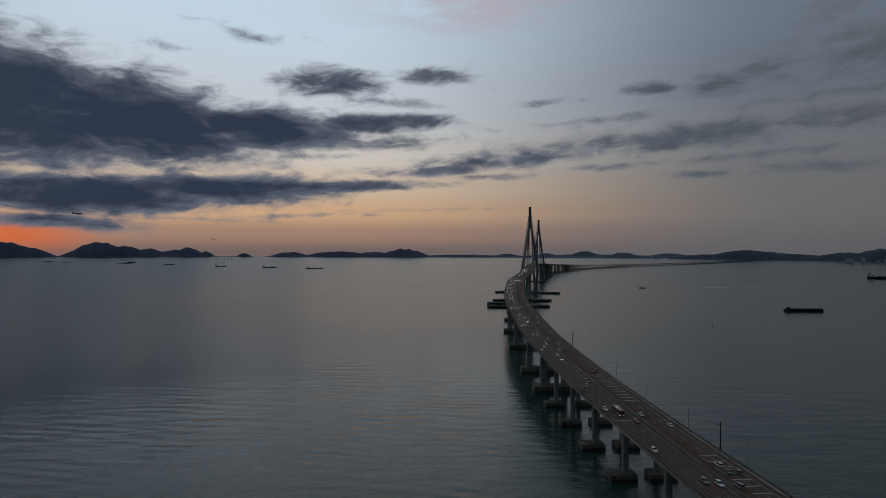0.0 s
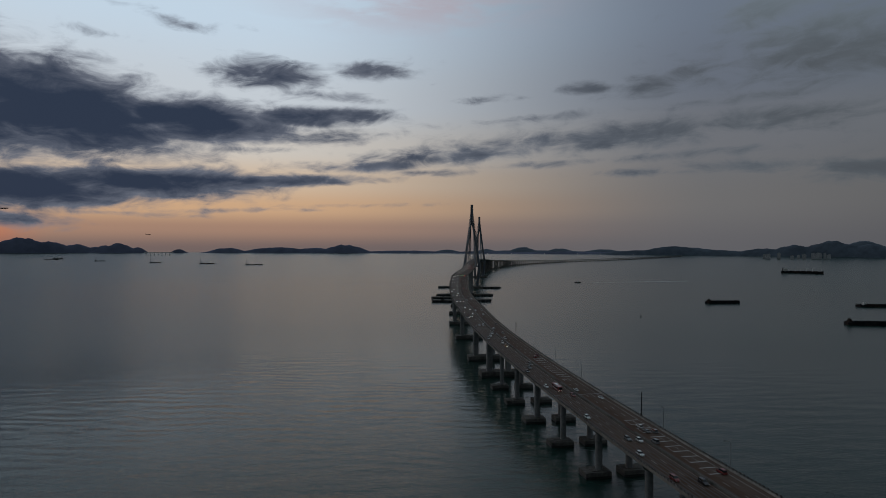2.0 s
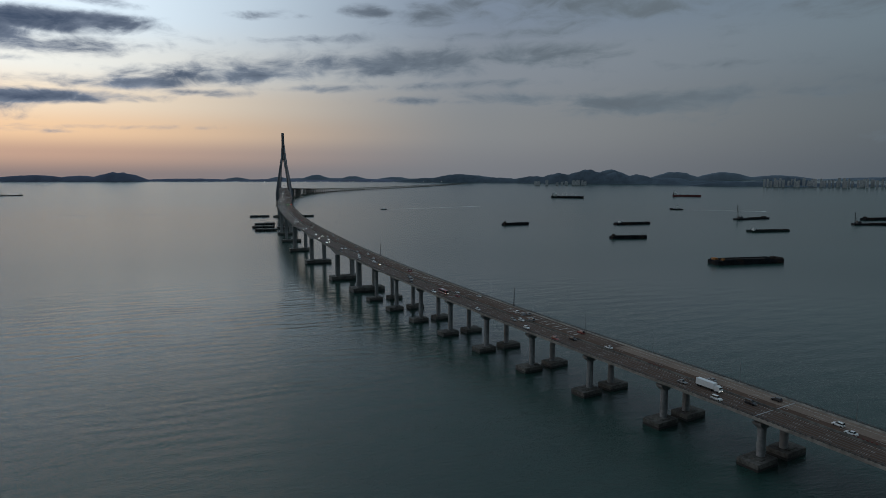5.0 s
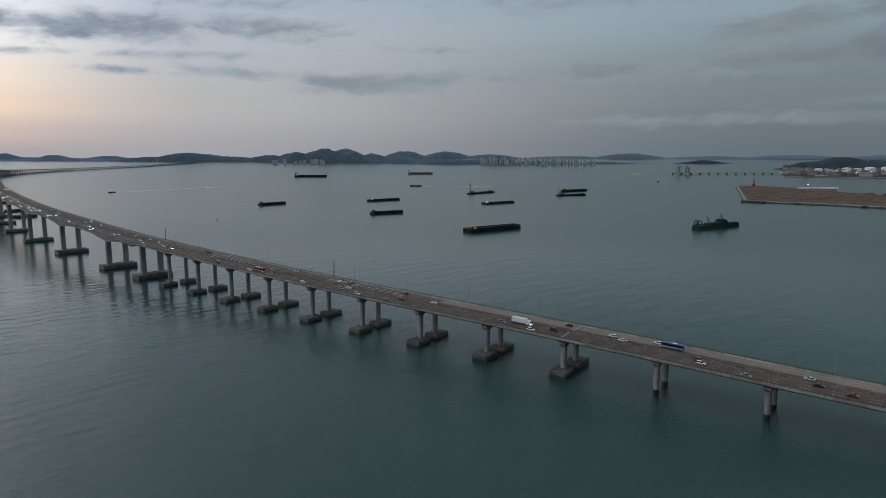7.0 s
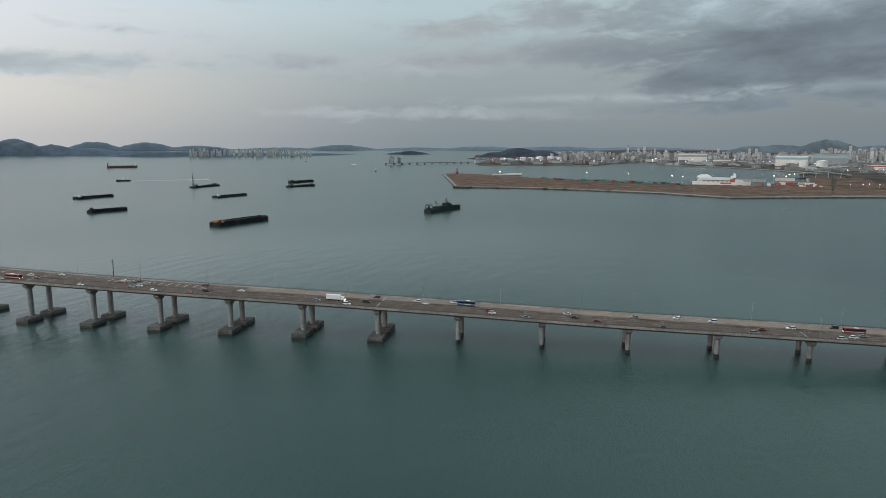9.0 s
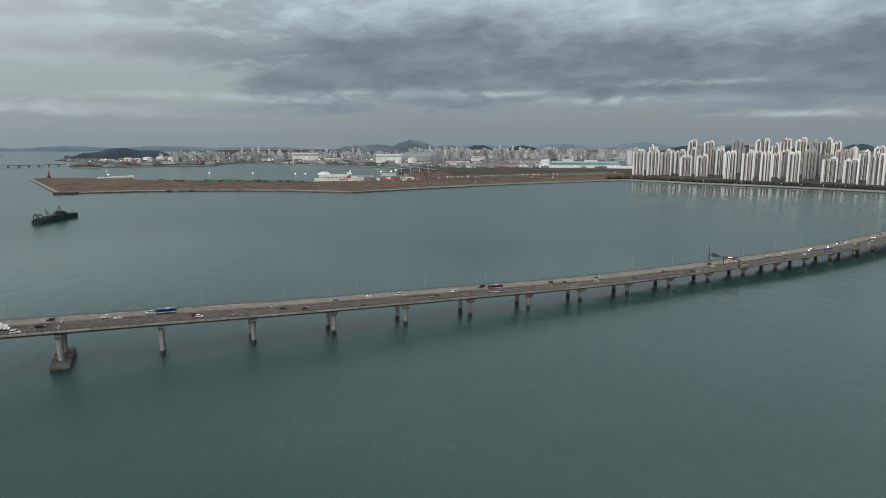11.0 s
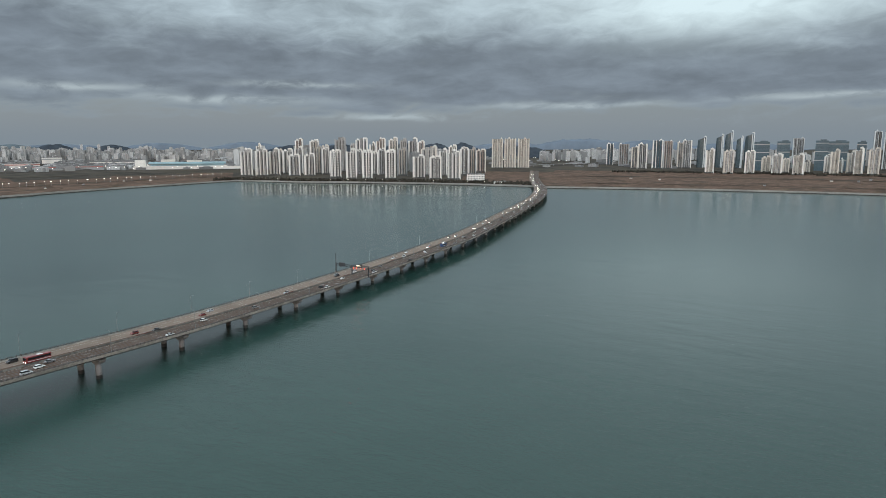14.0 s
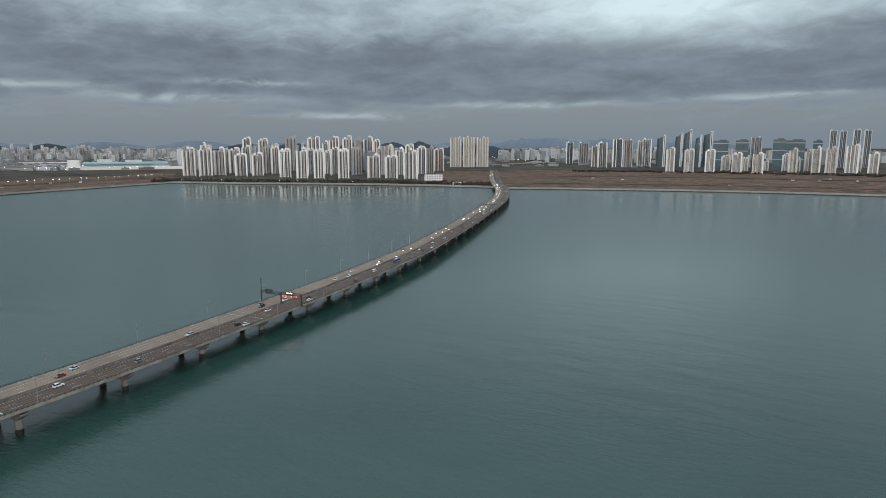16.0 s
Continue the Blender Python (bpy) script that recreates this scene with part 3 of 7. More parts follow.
def make_mainland():
    """The city side: a flat made ground from the sea wall to the horizon."""
    az = [-77.5 - 0.5 * i for i in range(256)]
    b, wall, path = Build(), Build(), Build()
    cols, spans = [], []
    for k, a in enumerate(az):
        r0 = shore_distance(a) + 3 * noise.noise(Vector((a * 0.7, 3, 1)))
        edge = min(1.0, max(0.0, (-81.0 - a) / 12.0))
        outer = 5600 + 15400 * edge * edge * (3 - 2 * edge)
        rs = [r0 + 7] + [min(max(1350 + 19650 * (j / 60) ** 2.4, r0 + 8), outer) for j in range(1, 61)]
        spans.append([q - r0 for q in rs])
        col = []
        for j, r in enumerate(rs):
            x, y = bearing(a, r)
            z = 4.0 + (0.9 * noise.noise(Vector((x * 0.004, y * 0.004, 2))) if j else 0.0)
            col.append(far(x, y, z))
        cols.append(col)
        ring = []
        for dr, z in ((0, -1.5), (0, 1.0), (1.2, 1.7), (5, 4.9), (12, 5.0), (12, 3.9)):
            ring.append(far(*bearing(a, r0 + dr), z))
        wall.v += ring
    n = len(rs)
    vs = [p for c in cols for p in c]
    city = Build()
    for i in range(len(az) - 1):
        bare = 1150 if az[i] < -154 else 900 if az[i] < -147.5 else 380 if az[i] < -146 else 600 if -126 < az[i] < -107 else 60 if az[i] < -107 else 0
        for j in range(n - 1):
            q = (i * n + j, (i + 1) * n + j, (i + 1) * n + j + 1, i * n + j + 1)
            (b if spans[i][j] < bare else city).f.append(q)
    for e in (b, city):
        e.v, e.s = list(vs), [True] * len(e.f)
    tagged(city.out("city_ground", CITYSOIL), "grey built-up ground of the city", "ground", kind="structure")
    m = 6
    vs, wall.v = wall.v, []
    wall.add(vs, [(i * m + j, (i + 1) * m + j, (i + 1) * m + j + 1, i * m + j + 1) for i in range(len(az) - 1) for j in range(2)])
    path.add(list(vs), [(i * m + j, (i + 1) * m + j, (i + 1) * m + j + 1, i * m + j + 1) for i in range(len(az) - 1) for j in range(2, m - 1)])
    tagged(path.out("revetment", PAVE), "pale concrete revetment along the shore", "sea wall", kind="structure")
    ground = tagged(b.out("ground", SOIL), "bare brown reclaimed land along the shore", "ground", kind="structure")
    tagged(wall.out("sea_wall", ROCK), "dark wet foot of the sea wall", "sea wall", kind="structure")


make_mainland()


def flat_land(name, outline, z, mat, label, edge=ROCK):
    """A low made island: flat top, sloping rock edge."""
    flat = [Vector((x, y, 0)) for x, y in outline]
    area = sum(outline[i][0] * outline[(i + 1) % len(outline)][1] - outline[(i + 1) % len(outline)][0] * outline[i][1] for i in range(len(outline)))
    tris = [t if (flat[t[1]] - flat[t[0]]).cross(flat[t[2]] - flat[t[0]]).z > 0 else t[::-1] for t in geometry.tessellate_polygon([flat])]
    data = bpy.data.meshes.new(name)
    data.from_pydata([far(x, y, z) for x, y in outline], [], tris)
    data.update()
    data.materials.append(mat)
    ob = tagged(new(name, data), label, "land", kind="structure")
    b = Build()
    n = len(outline)
    rings = []
    sg = 1 if area > 0 else -1
    for k, (dz, out) in enumerate(((-1.5 - z, 7.0), (-z + 2.7, 4.5), (0.5, 1.0), (0.5, -3.0), (-0.2, -3.0))):
        ring = []
        for i in range(n):
            ax, ay = outline[i - 1]
            bx, by = outline[(i + 1) % n]
            d = math.hypot(bx - ax, by - ay)
            nx, ny = (by - ay) / d * sg, -(bx - ax) / d * sg
            ring.append(far(outline[i][0] + nx * out, outline[i][1] + ny * out, z + dz))
        rings.append(ring)
    # no wall where the made land joins the main shore
    def at_sea(i):
        x, y = outline[i % n]
        az = -math.degrees(math.atan2(x - HUB.x, y - HUB.y))
        return az > -107.5 or math.hypot(x - HUB.x, y - HUB.y) < shore_distance(az) + 20
    flip = sg < 0
    for lo, hi, nm, mt, lab in ((0, 1, "sea_wall", edge, "dark rock sea wall round the made land"), (1, 4, "revetment", PAVE, "pale sloping revetment and coping above the sea wall")):
        fs = []
        for k in range(lo, hi):
            for i in range(n):
                if at_sea(i) and at_sea(i + 1):
                    j = (i + 1) % n
                    q = (k * n + i, k * n + j, (k + 1) * n + j, (k + 1) * n + i)
                    fs.append(q[::-1] if flip else q)
        tagged(Build().add([p for r in rings for p in r], fs).out(nm, mt), lab, "sea wall", kind="structure")
    return ob


def dense(points, stepm=70.0, wob=4.0):
    out = []
    for (x, y), (u, w) in zip(points, points[1:] + points[:1]):
        k = max(1, int(math.hypot(u - x, w - y) / stepm))
        for i in range(k):
            px, py = x + (u - x) * i / k, y + (w - y) * i / k
            out.append((px + wob * noise.noise(Vector((px * 0.01, py * 0.01, 0))), py + wob * noise.noise(Vector((px * 0.01, py * 0.01, 9)))))
    return out


flat_land("peninsula", dense([(1540, 367), (1560, 196), (1540, 60), (1449, -191), (1339, -335), (1420, -560), (1460, -700), (2300, -950), (2560, -960), (2350, -760), (1900, -650), (1815, -480), (1828, -290),
                              (1985, -60), (2060, 161), (2330, 445), (2400, 585), (2337, 622)]), 4.05, SOIL, "flat brown made land for a new port")

# ---- the bridge ----
# the middle of the deck from the land in the south, past the two pylons, to the far island
AXIS = [(-2560, 1150), (-1657, 657), (-1523, 577), (-1232, 434), (-1030, 358), (-787, 273), (-668, 236), (-620, 225), (-572, 214), (-450, 191), (-377, 178.3), (-327, 169.3),
        (-279, 161.3), (-180, 147.5), (-132, 142), (-83, 136.3), (16, 129.3), (116, 119.5),
        (210, 109), (340, 98.5), (485, 92), (574, 91), (704, 94.5), (907, 104.5), (1100, 126), (1278, 151), (1489, 196), (1760, 244), (2444, 372), (3100, 520), (3950, 790),
        (4550, 1100), (5050, 1450), (5500, 1850), (6100, 2400), (7200, 3300), (8800, 4500)]
GRADE = [(-2560, 10.5), (-1700, 10.5), (-600, 10.3), (-450, 9.9), (-377, 10.3), (-279, 12.1), (-190, 14.9), (-100, 17.2), (0, 19.6), (100, 22.5), (600, 37.6), (1600, 67.5), (1800, 72), (2100, 75.5), (2400, 73), (2600, 69),
         (3950, 40), (4550, 26), (5050, 19), (6100, 16), (8800, 15)]


def spline(table, dev=None):
    ys, xs = np.array([p[0] for p in table], float), np.array([p[1] for p in table], float)
    h = np.diff(ys)
    d = np.diff(xs) / h
    m = np.empty(len(ys))
    m[0], m[-1] = d[0], d[-1]
    m[1:-1] = (d[:-1] * h[1:] + d[1:] * h[:-1]) / (h[1:] + h[:-1])

    def at(y):
        i = int(min(max(np.searchsorted(ys, y) - 1, 0), len(h) - 1))
        t = (y - ys[i]) / h[i]
        return float((1 + 2 * t) * (1 - t) ** 2 * xs[i] + t * (1 - t) ** 2 * h[i] * m[i] + t * t * (3 - 2 * t) * xs[i + 1] + t * t * (t - 1) * h[i] * m[i + 1])
    return at


axis_x, grade_z = spline(AXIS), spline(GRADE)
HALF = 15.7


class Line:
    """The deck's axis by its length from the south end."""
    s, p = [0.0], []
    y = -2480.0
    while y < 8600:
        p.append((axis_x(y), y))
        y += 5.0 if y < 3000 else 25.0
    for (a, b), (c, d) in zip(p, p[1:]):
        s.append(s[-1] + math.hypot(c - a, d - b))

    @classmethod
    def at(cls, s, off=0.0, dz=0.0, mapped=True):
        """off: metres to the east of the axis; dz: above the road."""
        i = int(min(max(np.searchsorted(cls.s, s) - 1, 0), len(cls.p) - 2))
        t = (s - cls.s[i]) / (cls.s[i + 1] - cls.s[i])
        (a, b), (c, d) = cls.p[i], cls.p[i + 1]
        x, y = a + (c - a) * t, b + (d - b) * t
        n = math.hypot(c - a, d - b)
        x, y, z = x + (d - b) / n * off, y - (c - a) / n * off, grade_z(y) + dz
        return far(x, y, z) if mapped else (x, y, z)

    @classmethod
    def turn(cls, s):
        (a, b, _), (c, d, _) = cls.at(s - 4, mapped=False), cls.at(s + 4, mapped=False)
        return math.atan2(d - b, c - a) - math.pi / 2

    @classmethod
    def where(cls, y):
        return float(np.interp(y, [q[1] for q in cls.p], cls.s))


S_END, S_FAR = Line.s[-1] - 1, Line.where(3050)
bridge = group_of("bridge", "long concrete sea bridge with a cable-stayed main span", "bridge")


def sweep(b, profile, s0, s1, ds=10.0, closed=True, dip=None, smooth=False, seam=None):
    n = max(1, int((s1 - s0) / ds))
    rings = []
    for k in range(n + 1):
        s = s0 + (s1 - s0) * k / n
        e = dip(s) if dip else 0.0
        m = seam(s) if seam else 0.0
        rings.append([Line.at(s, o or m, z - (e if z < -1.5 else 0)) for o, z in profile])
    return b.rings([list(reversed(r)) for r in rings], closed=closed, smooth=smooth)


S_PIERS = {}
s_f0 = Line.where(69)
s_g1 = Line.where(519)
GS = [s_g1, s_g1 + 82]
while len(GS) < 7:
    GS.append(GS[-1] + 150)
S_P1, S_P2 = Line.where(1760), Line.where(2444)


def haunch(s):
    """The main girders grow deeper over the tall piers."""
    d = min(abs(s - g) for g in GS)
    if s < s_g1 + 20 or s > GS[-1] + 70:
        return 0.0
    return 5.0 * max(0.0, 1 - d / 62.0) ** 2 + 0.6


def pale_edge(s):
    """Where the dark surfacing ends: well east of the median on the rise, nearer to it towards the land."""
    u = min(1.0, max(0.0, (s - Line.where(-420)) / 420.0))
    return 3.4 + 3.1 * u * u * (3 - 2 * u)


sweep_all = ((0, S_FAR, 10.0), (S_FAR, S_END, 60.0))
road_w, road_e, road_n, par_w, par_e, med, rail_w, rail_e = (Build() for _ in range(8))
low_girders, high_girders = [(Build(), -1), (Build(), 1)], [(Build(), -1), (Build(), 1)]
for s0, s1, ds in sweep_all:
    sweep(road_w, [(-HALF, 0), (-HALF, -0.55), (0, -0.55), (0, 0)], s0, s1, ds, seam=pale_edge)
    for b, k in ((par_w, -1), (par_e, 1)):
        prof = [(k * (HALF + 0.15), -0.6), (k * (HALF + 0.15), 0.75), (k * (HALF - 0.15), 0.75), (k * (HALF - 0.5), 0.02), (k * (HALF - 0.5), -0.3)]
        sweep(b, prof if k < 0 else prof[::-1], s0, s1, ds)
    sweep(med, [(-0.4, 0.02), (-0.16, 0.9), (0.16, 0.9), (0.4, 0.02)], s0, s1, ds)
    for b, k in ((rail_w, -1), (rail_e, 1)):
        for z in (1.02, 1.32):
            sweep(b, [(k * HALF - 0.07, z), (k * HALF + 0.07, z), (k * HALF + 0.07, z + 0.11), (k * HALF - 0.07, z + 0.11)], s0, s1, ds)
for girders, s0, s1, ds, zb in ((low_girders, 0, s_g1, 10.0, -2.9), (high_girders, s_g1, S_FAR, 10.0, -2.9), (high_girders, S_FAR, S_END, 60.0, -2.9)):
    for b, k in girders:
        prof = [(k * (HALF - 0.55), -0.56), (k * (HALF - 0.9), -0.72), (k * 11.6, -1.4), (k * 10.4, zb), (k * 4.6, zb), (k * 3.4, -1.4), (k * 0.3, -1.0), (k * 0.3, -0.56)]
        sweep(b, prof if k > 0 else prof[::-1], s0, s1, ds, dip=haunch)
s = Line.where(-1700)
while s < S_FAR:
    for b, k in ((rail_w, -1), (rail_e, 1)):
        x, y, z = Line.at(s, k * HALF, 0.74)
        b.box(x, y, z, 0.42, 0.5, 0.9, Line.turn(s), 0.75)
    s += 2.2
part("carriageway", road_w, ASPHALT, bridge, "worn brown asphalt carriageway")
S_PALE = Line.where(165)
for b, s0, s1, ds in ((road_e, 0, S_PALE, 10.0), (road_n, S_PALE, S_FAR, 10.0), (road_n, S_FAR, S_END, 60.0)):
    sweep(b, [(0, 0), (0, -0.55), (HALF, -0.55), (HALF, 0)], s0, s1, ds, seam=pale_edge)
OLD_ROAD = material("asphalt_grey_brown", (0.112, 0.080, 0.064), 0.95, vary=0.2, grain=1.5, blot=0.05)
part("carriageway", road_e, CONCRETE_ROAD, bridge, "pale grey-beige carriageway")
part("carriageway", road_n, OLD_ROAD, bridge, "grey-brown asphalt carriageway")
part("parapet", par_w, PARAPET, bridge)
part("parapet", par_e, PARAPET, bridge)
part("median_barrier", med, CONCRETE_DARK, bridge)
# shade under the deck is put into the low girders' colour
GIRDER = material("shaded_girder_concrete", (0.095, 0.092, 0.088), 0.9, vary=0.35, grain=0.5, blot=0.07, bump=0.03)
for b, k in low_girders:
    part("girder", b, GIRDER, bridge, "box girder darkened for the shade under the deck")
for b, k in high_girders:
    part("girder", b, CONCRETE, bridge, "pale haunched box girder")
RAILING = material("weathered_railing", (0.078, 0.072, 0.068), 0.6, 0.2, vary=0.35, grain=0.6, blot=0.1)
part("railing", rail_w, RAILING, bridge)
part("railing", rail_e, RAILING, bridge)

# road paint and wheel tracks
paint = Build()


def strip(b, s0, s1, o, w, dz=0.012, ds=10.0):
    n = max(1, int((s1 - s0) / ds))
    vs, fs = [], []
    for k in range(n + 1):
        s = s0 + (s1 - s0) * k / n
        vs += [Line.at(s, o - w / 2, dz), Line.at(s, o + w / 2, dz)]
    fs = [(2 * k, 2 * k + 1, 2 * k + 3, 2 * k + 2) for k in range(n)]
    b.add(vs, fs)


s_a, s_b = Line.where(-1700), Line.where(2600)
for o in (-14.0, -1.3, 1.3, 12.6):
    strip(paint, s_a, s_b, o, 0.2)
for o in (-9.8, -5.6, 5.2, 9.0):
    s = s_a
    while s < s_b:
        strip(paint, s, s + 5.0, o, 0.2)
        s += 13.0
for y0, y1 in ((355, 420), (195, 268)):
    s = Line.where(y0)
    while s < Line.where(y1):
        strip(paint, s, s + 0.75, 8.6, 7.4)
        s += 6.5
part("road_marking", paint, PAINT, bridge, "white lane lines and cross bars")
TRACK = material("polished_wheel_track", (0.060, 0.046, 0.038), 0.65, vary=0.3, grain=0.8, blot=0.03)
for o in (-12.8, -11.0, -8.6, -6.8, -4.4, -2.6, 2.1):
    tracks = Build()
    strip(tracks, 0, S_FAR, o, 0.7, 0.006)
    part("wheel_track", tracks, TRACK, bridge, "dark polished wheel track")
# expansion joints and the brown seam between the carriageways
s = s_f0 % 50
while s < S_FAR:
    for o0, o1 in ((-15.1, -0.5), (0.5, 15.1)):
        p = [Line.at(s + u, o, 0.018) for u, o in ((0, o0), (0, o1), (0.5, o1), (0.5, o0))]
        part("expansion_joint", Build().add(p, [(0, 1, 2, 3)]), STEEL, bridge)
    s += 250.0

# piers
def round_column(s, off, z0, z1, r, parent, tide=2.2):
    x, y, _ = Line.at(s, off, mapped=False)
    b = Build()
    b.cyl(x, y, z0 + (tide if z0 < 0.5 else 0), z1, r, n=16)
    c = part("column", b, CONCRETE, parent)
    if z0 < 0.5:
        part("tide_band", Build().cyl(x, y, z0 - 4, z0 + tide, r * 1.03, n=16), TIDE, c, "black wet tide band")
    return c


def bent_cap(s, k, zt, out=4.2, h=2.0, off=7.5):
    """A hammerhead under one box girder."""
    ax, ay, _ = Line.at(s, k * off, mapped=False)
    rz = Line.turn(s)
    b = Build()
    b.box(ax, ay, zt - 0.9, 2 * out, 3.7, 0.9, rz)
    return b.box(ax, ay, zt - 0.9 - h, 3.4, 3.1, h, rz, top=2 * out / 3.4, topy=1.18)


def pile_pier(s):
    z = Line.at(s, mapped=False)[2] - 2.92
    for k in (-1, 1):
        p = part("pier", bent_cap(s, k, z), CONCRETE, bridge, "round concrete pier with a hammerhead")
        round_column(s, k * 7.5, -0.2, z - 1.2, 1.5, p)
    return p


def footing_pier(s):
    z = Line.at(s, mapped=False)[2] - 2.92
    rz = Line.turn(s)
    for k in (-1, 1):
        p = part("pier", bent_cap(s, k, z, 4.2, 2.2, 8.0), CONCRETE, bridge, "round concrete pier on a square footing")
        off = k * 10.2
        x, y, _ = Line.at(s, off, mapped=False)
        c = Build()
        cx, cy, _ = Line.at(s, k * 8.2, mapped=False)
        c.cyl(cx, cy, 3.2, z - 1.5, 1.75, n=16)
        part("column", c, CONCRETE, p)
        f = Build()
        f.box(x, y, 1.1, 13.6, 9.6, 2.0, rz)
        f.box(x, y, 3.05, 6.2, 6.2, 0.4, rz)
        fo = part("footing", f, CONCRETE_DARK, p, "weathered concrete footing block")
        part("tide_band", Build().box(x, y, -4, 13.7, 9.7, 5.1, rz), TIDE, fo, "black wet tide band")
    return p


def tall_pier(s, wide=34.0, thick=4.2, colw=5.2, capped=True):
    z = Line.at(s, mapped=False)[2] - 3.3 - haunch(s)
    rz = Line.turn(s)
    x, y, _ = Line.at(s, 0, mapped=False)
    f = Build()
    f.box(x, y, 1.4, wide, 15.0, 3.2, rz)
    p = part("pier", f, CONCRETE_DARK, bridge, "tall twin rectangular piers on one footing")
    part("tide_band", Build().box(x, y, -4, wide + 0.1, 15.1, 5.5, rz), TIDE, p, "black wet tide band")
    for k in (-1, 1):
        cx, cy, _ = Line.at(s, k * 8.6, mapped=False)
        c = Build()
        sx, sy, ch = colw / 2, thick / 2, 0.7
        ring = []
        co, si = math.cos(rz), math.sin(rz)
        for u, w in ((-sx + ch, -sy), (sx - ch, -sy), (sx, -sy + ch), (sx, sy - ch), (sx - ch, sy), (-sx + ch, sy), (-sx, sy - ch), (-sx, -sy + ch)):
            ring.append((cx + u * co - w * si, cy + u * si + w * co))
        c.rings([[(a, b_, 4.5) for a, b_ in ring], [(a, b_, z + 0.6) for a, b_ in ring]])
        part("column", c, CONCRETE, p)
    return p


s = s_f0
k = 0
while k <= 8:
    footing_pier(s_f0 + 50 * k)
    k += 1
k = 1
while s_f0 - 50 * k > Line.where(-1640):
    pile_pier(s_f0 - 50 * k - (1.2 if k == 1 else 2.9))
    k += 1
for g in GS:
    tall_pier(g)
for g in (GS[-1] + 82, GS[-1] + 170):
    tall_pier(g, 30.0, 4.5, 6.0)
for g in (S_P2 + 260, S_P2 + 340):
    tall_pier(g, 30.0, 4.5, 6.0)


def far_pier(s):
    x, y, z = Line.at(s, mapped=False)
    rz = Line.turn(s)
    sc = shrink(x, y)
    for k in (-1, 1):
        b = Build()
        cx, cy, _ = Line.at(s, k * 8.0, mapped=False)
        fx, fy, fz = far(cx, cy, 0)
        b.box(fx, fy, fz - 1, 4.5 * sc, 3.6 * sc, (z - 2.6) * sc + 1, rz)
        b.box(fx, fy, fz - 1, 13 * sc, 10 * sc, 4 * sc + 1, rz)
        part("pier", b, CONCRETE_DARK, bridge, "far concrete pier")


s = S_P2 + 420
while s < S_END:
    far_pier(s)
    s += 82.0 if s < Line.where(3600) else 50.0 if s < Line.where(5200) else 100.0

# pylons: two legs that meet below one tall shaft
TOP = 242.0


def make_pylon(s):
    x, y, zr = Line.at(s, mapped=False)
    rz = Line.turn(s)
    M = Matrix.Translation((x, y, 0)) @ Matrix.Rotation(rz, 4, "Z")
    base = part("pylon", Build(M).box(0, 0, -3, 66, 28, 7.5).box(0, 0, 4.4, 56, 20, 1.6), CONCRETE_DARK, bridge, "tall dark inverted-Y pylon")
    for k in (-1, 1):
        leg = Build(M)
        rings = []
        for z, o, w, d in ((5.5, 15.5, 9.0, 10.5), (66, 21.5, 7.0, 9.0), (120, 13.2, 6.0, 8.2), (172, 4.6, 5.2, 7.6), (188, 2.6, 5.2, 7.4)):
            rings.append([(k * o + u * w / 2, v * d / 2, z) for u, v in ((-0.7, -1), (0.7, -1), (1, -0.7), (1, 0.7), (0.7, 1), (-0.7, 1), (-1, 0.7), (-1, -0.7))])
        leg.rings(rings)
        part("leg", leg, PYLON, base)
    sh = Build(M)
    sh.rings([[(u * w / 2, v * 3.6, z) for u, v in ((-0.7, -1), (0.7, -1), (1, -0.7), (1, 0.7), (0.7, 1), (-0.7, 1), (-1, 0.7), (-1, -0.7))] for z, w in ((184, 10.0), (194, 8.4), (TOP, 7.4))])
    part("shaft", sh, PYLON, base)
    part("cross_beam", Build(M).box(0, 0, zr - 9.5, 40, 6, 4.5), PYLON, base)
    for side in (-1, 1):
        for way_, span in ((-1, 255.0 if s == S_P1 else 335.0), (1, 335.0 if s == S_P1 else 255.0)):
            for i in range(22):
                q = (i + 1) / 22
                a = Line.at(s + way_ * (18 + (span - 18) * q), side * 14.6, 0.6)
                t_ = M @ Vector((side * 1.6, way_ * 2.0, 190 + (TOP - 7 - 190) * q))
                part("stay_cable", Build().tube(a, tuple(t_), 0.16, n=4), CABLE, base)


make_pylon(S_P1)
make_pylon(S_P2)

# ---- things on the bridge ----
MEDIAN_RED = material("faded_dark_red_board", (0.09, 0.025, 0.02), 0.7, vary=0.3)


def stand(s, off, dz=0.0, turn=0.0):
    """The pose of a thing that stands on the deck and faces along it."""
    x, y, z = Line.at(s, off, dz, mapped=False)
    z0, z1 = Line.at(s - 3, off, mapped=False)[2], Line.at(s + 3, off, mapped=False)[2]
    pitch = math.atan2(z1 - z0, 6.0) * (-1 if turn else 1)
    return Matrix.Translation((x, y, z)) @ Matrix.Rotation(Line.turn(s) + turn, 4, "Z") @ Matrix.Rotation(pitch, 4, "X")


LAMPGREY = material("weathered_lamp_post", (0.19, 0.20, 0.20), 0.7, vary=0.2)


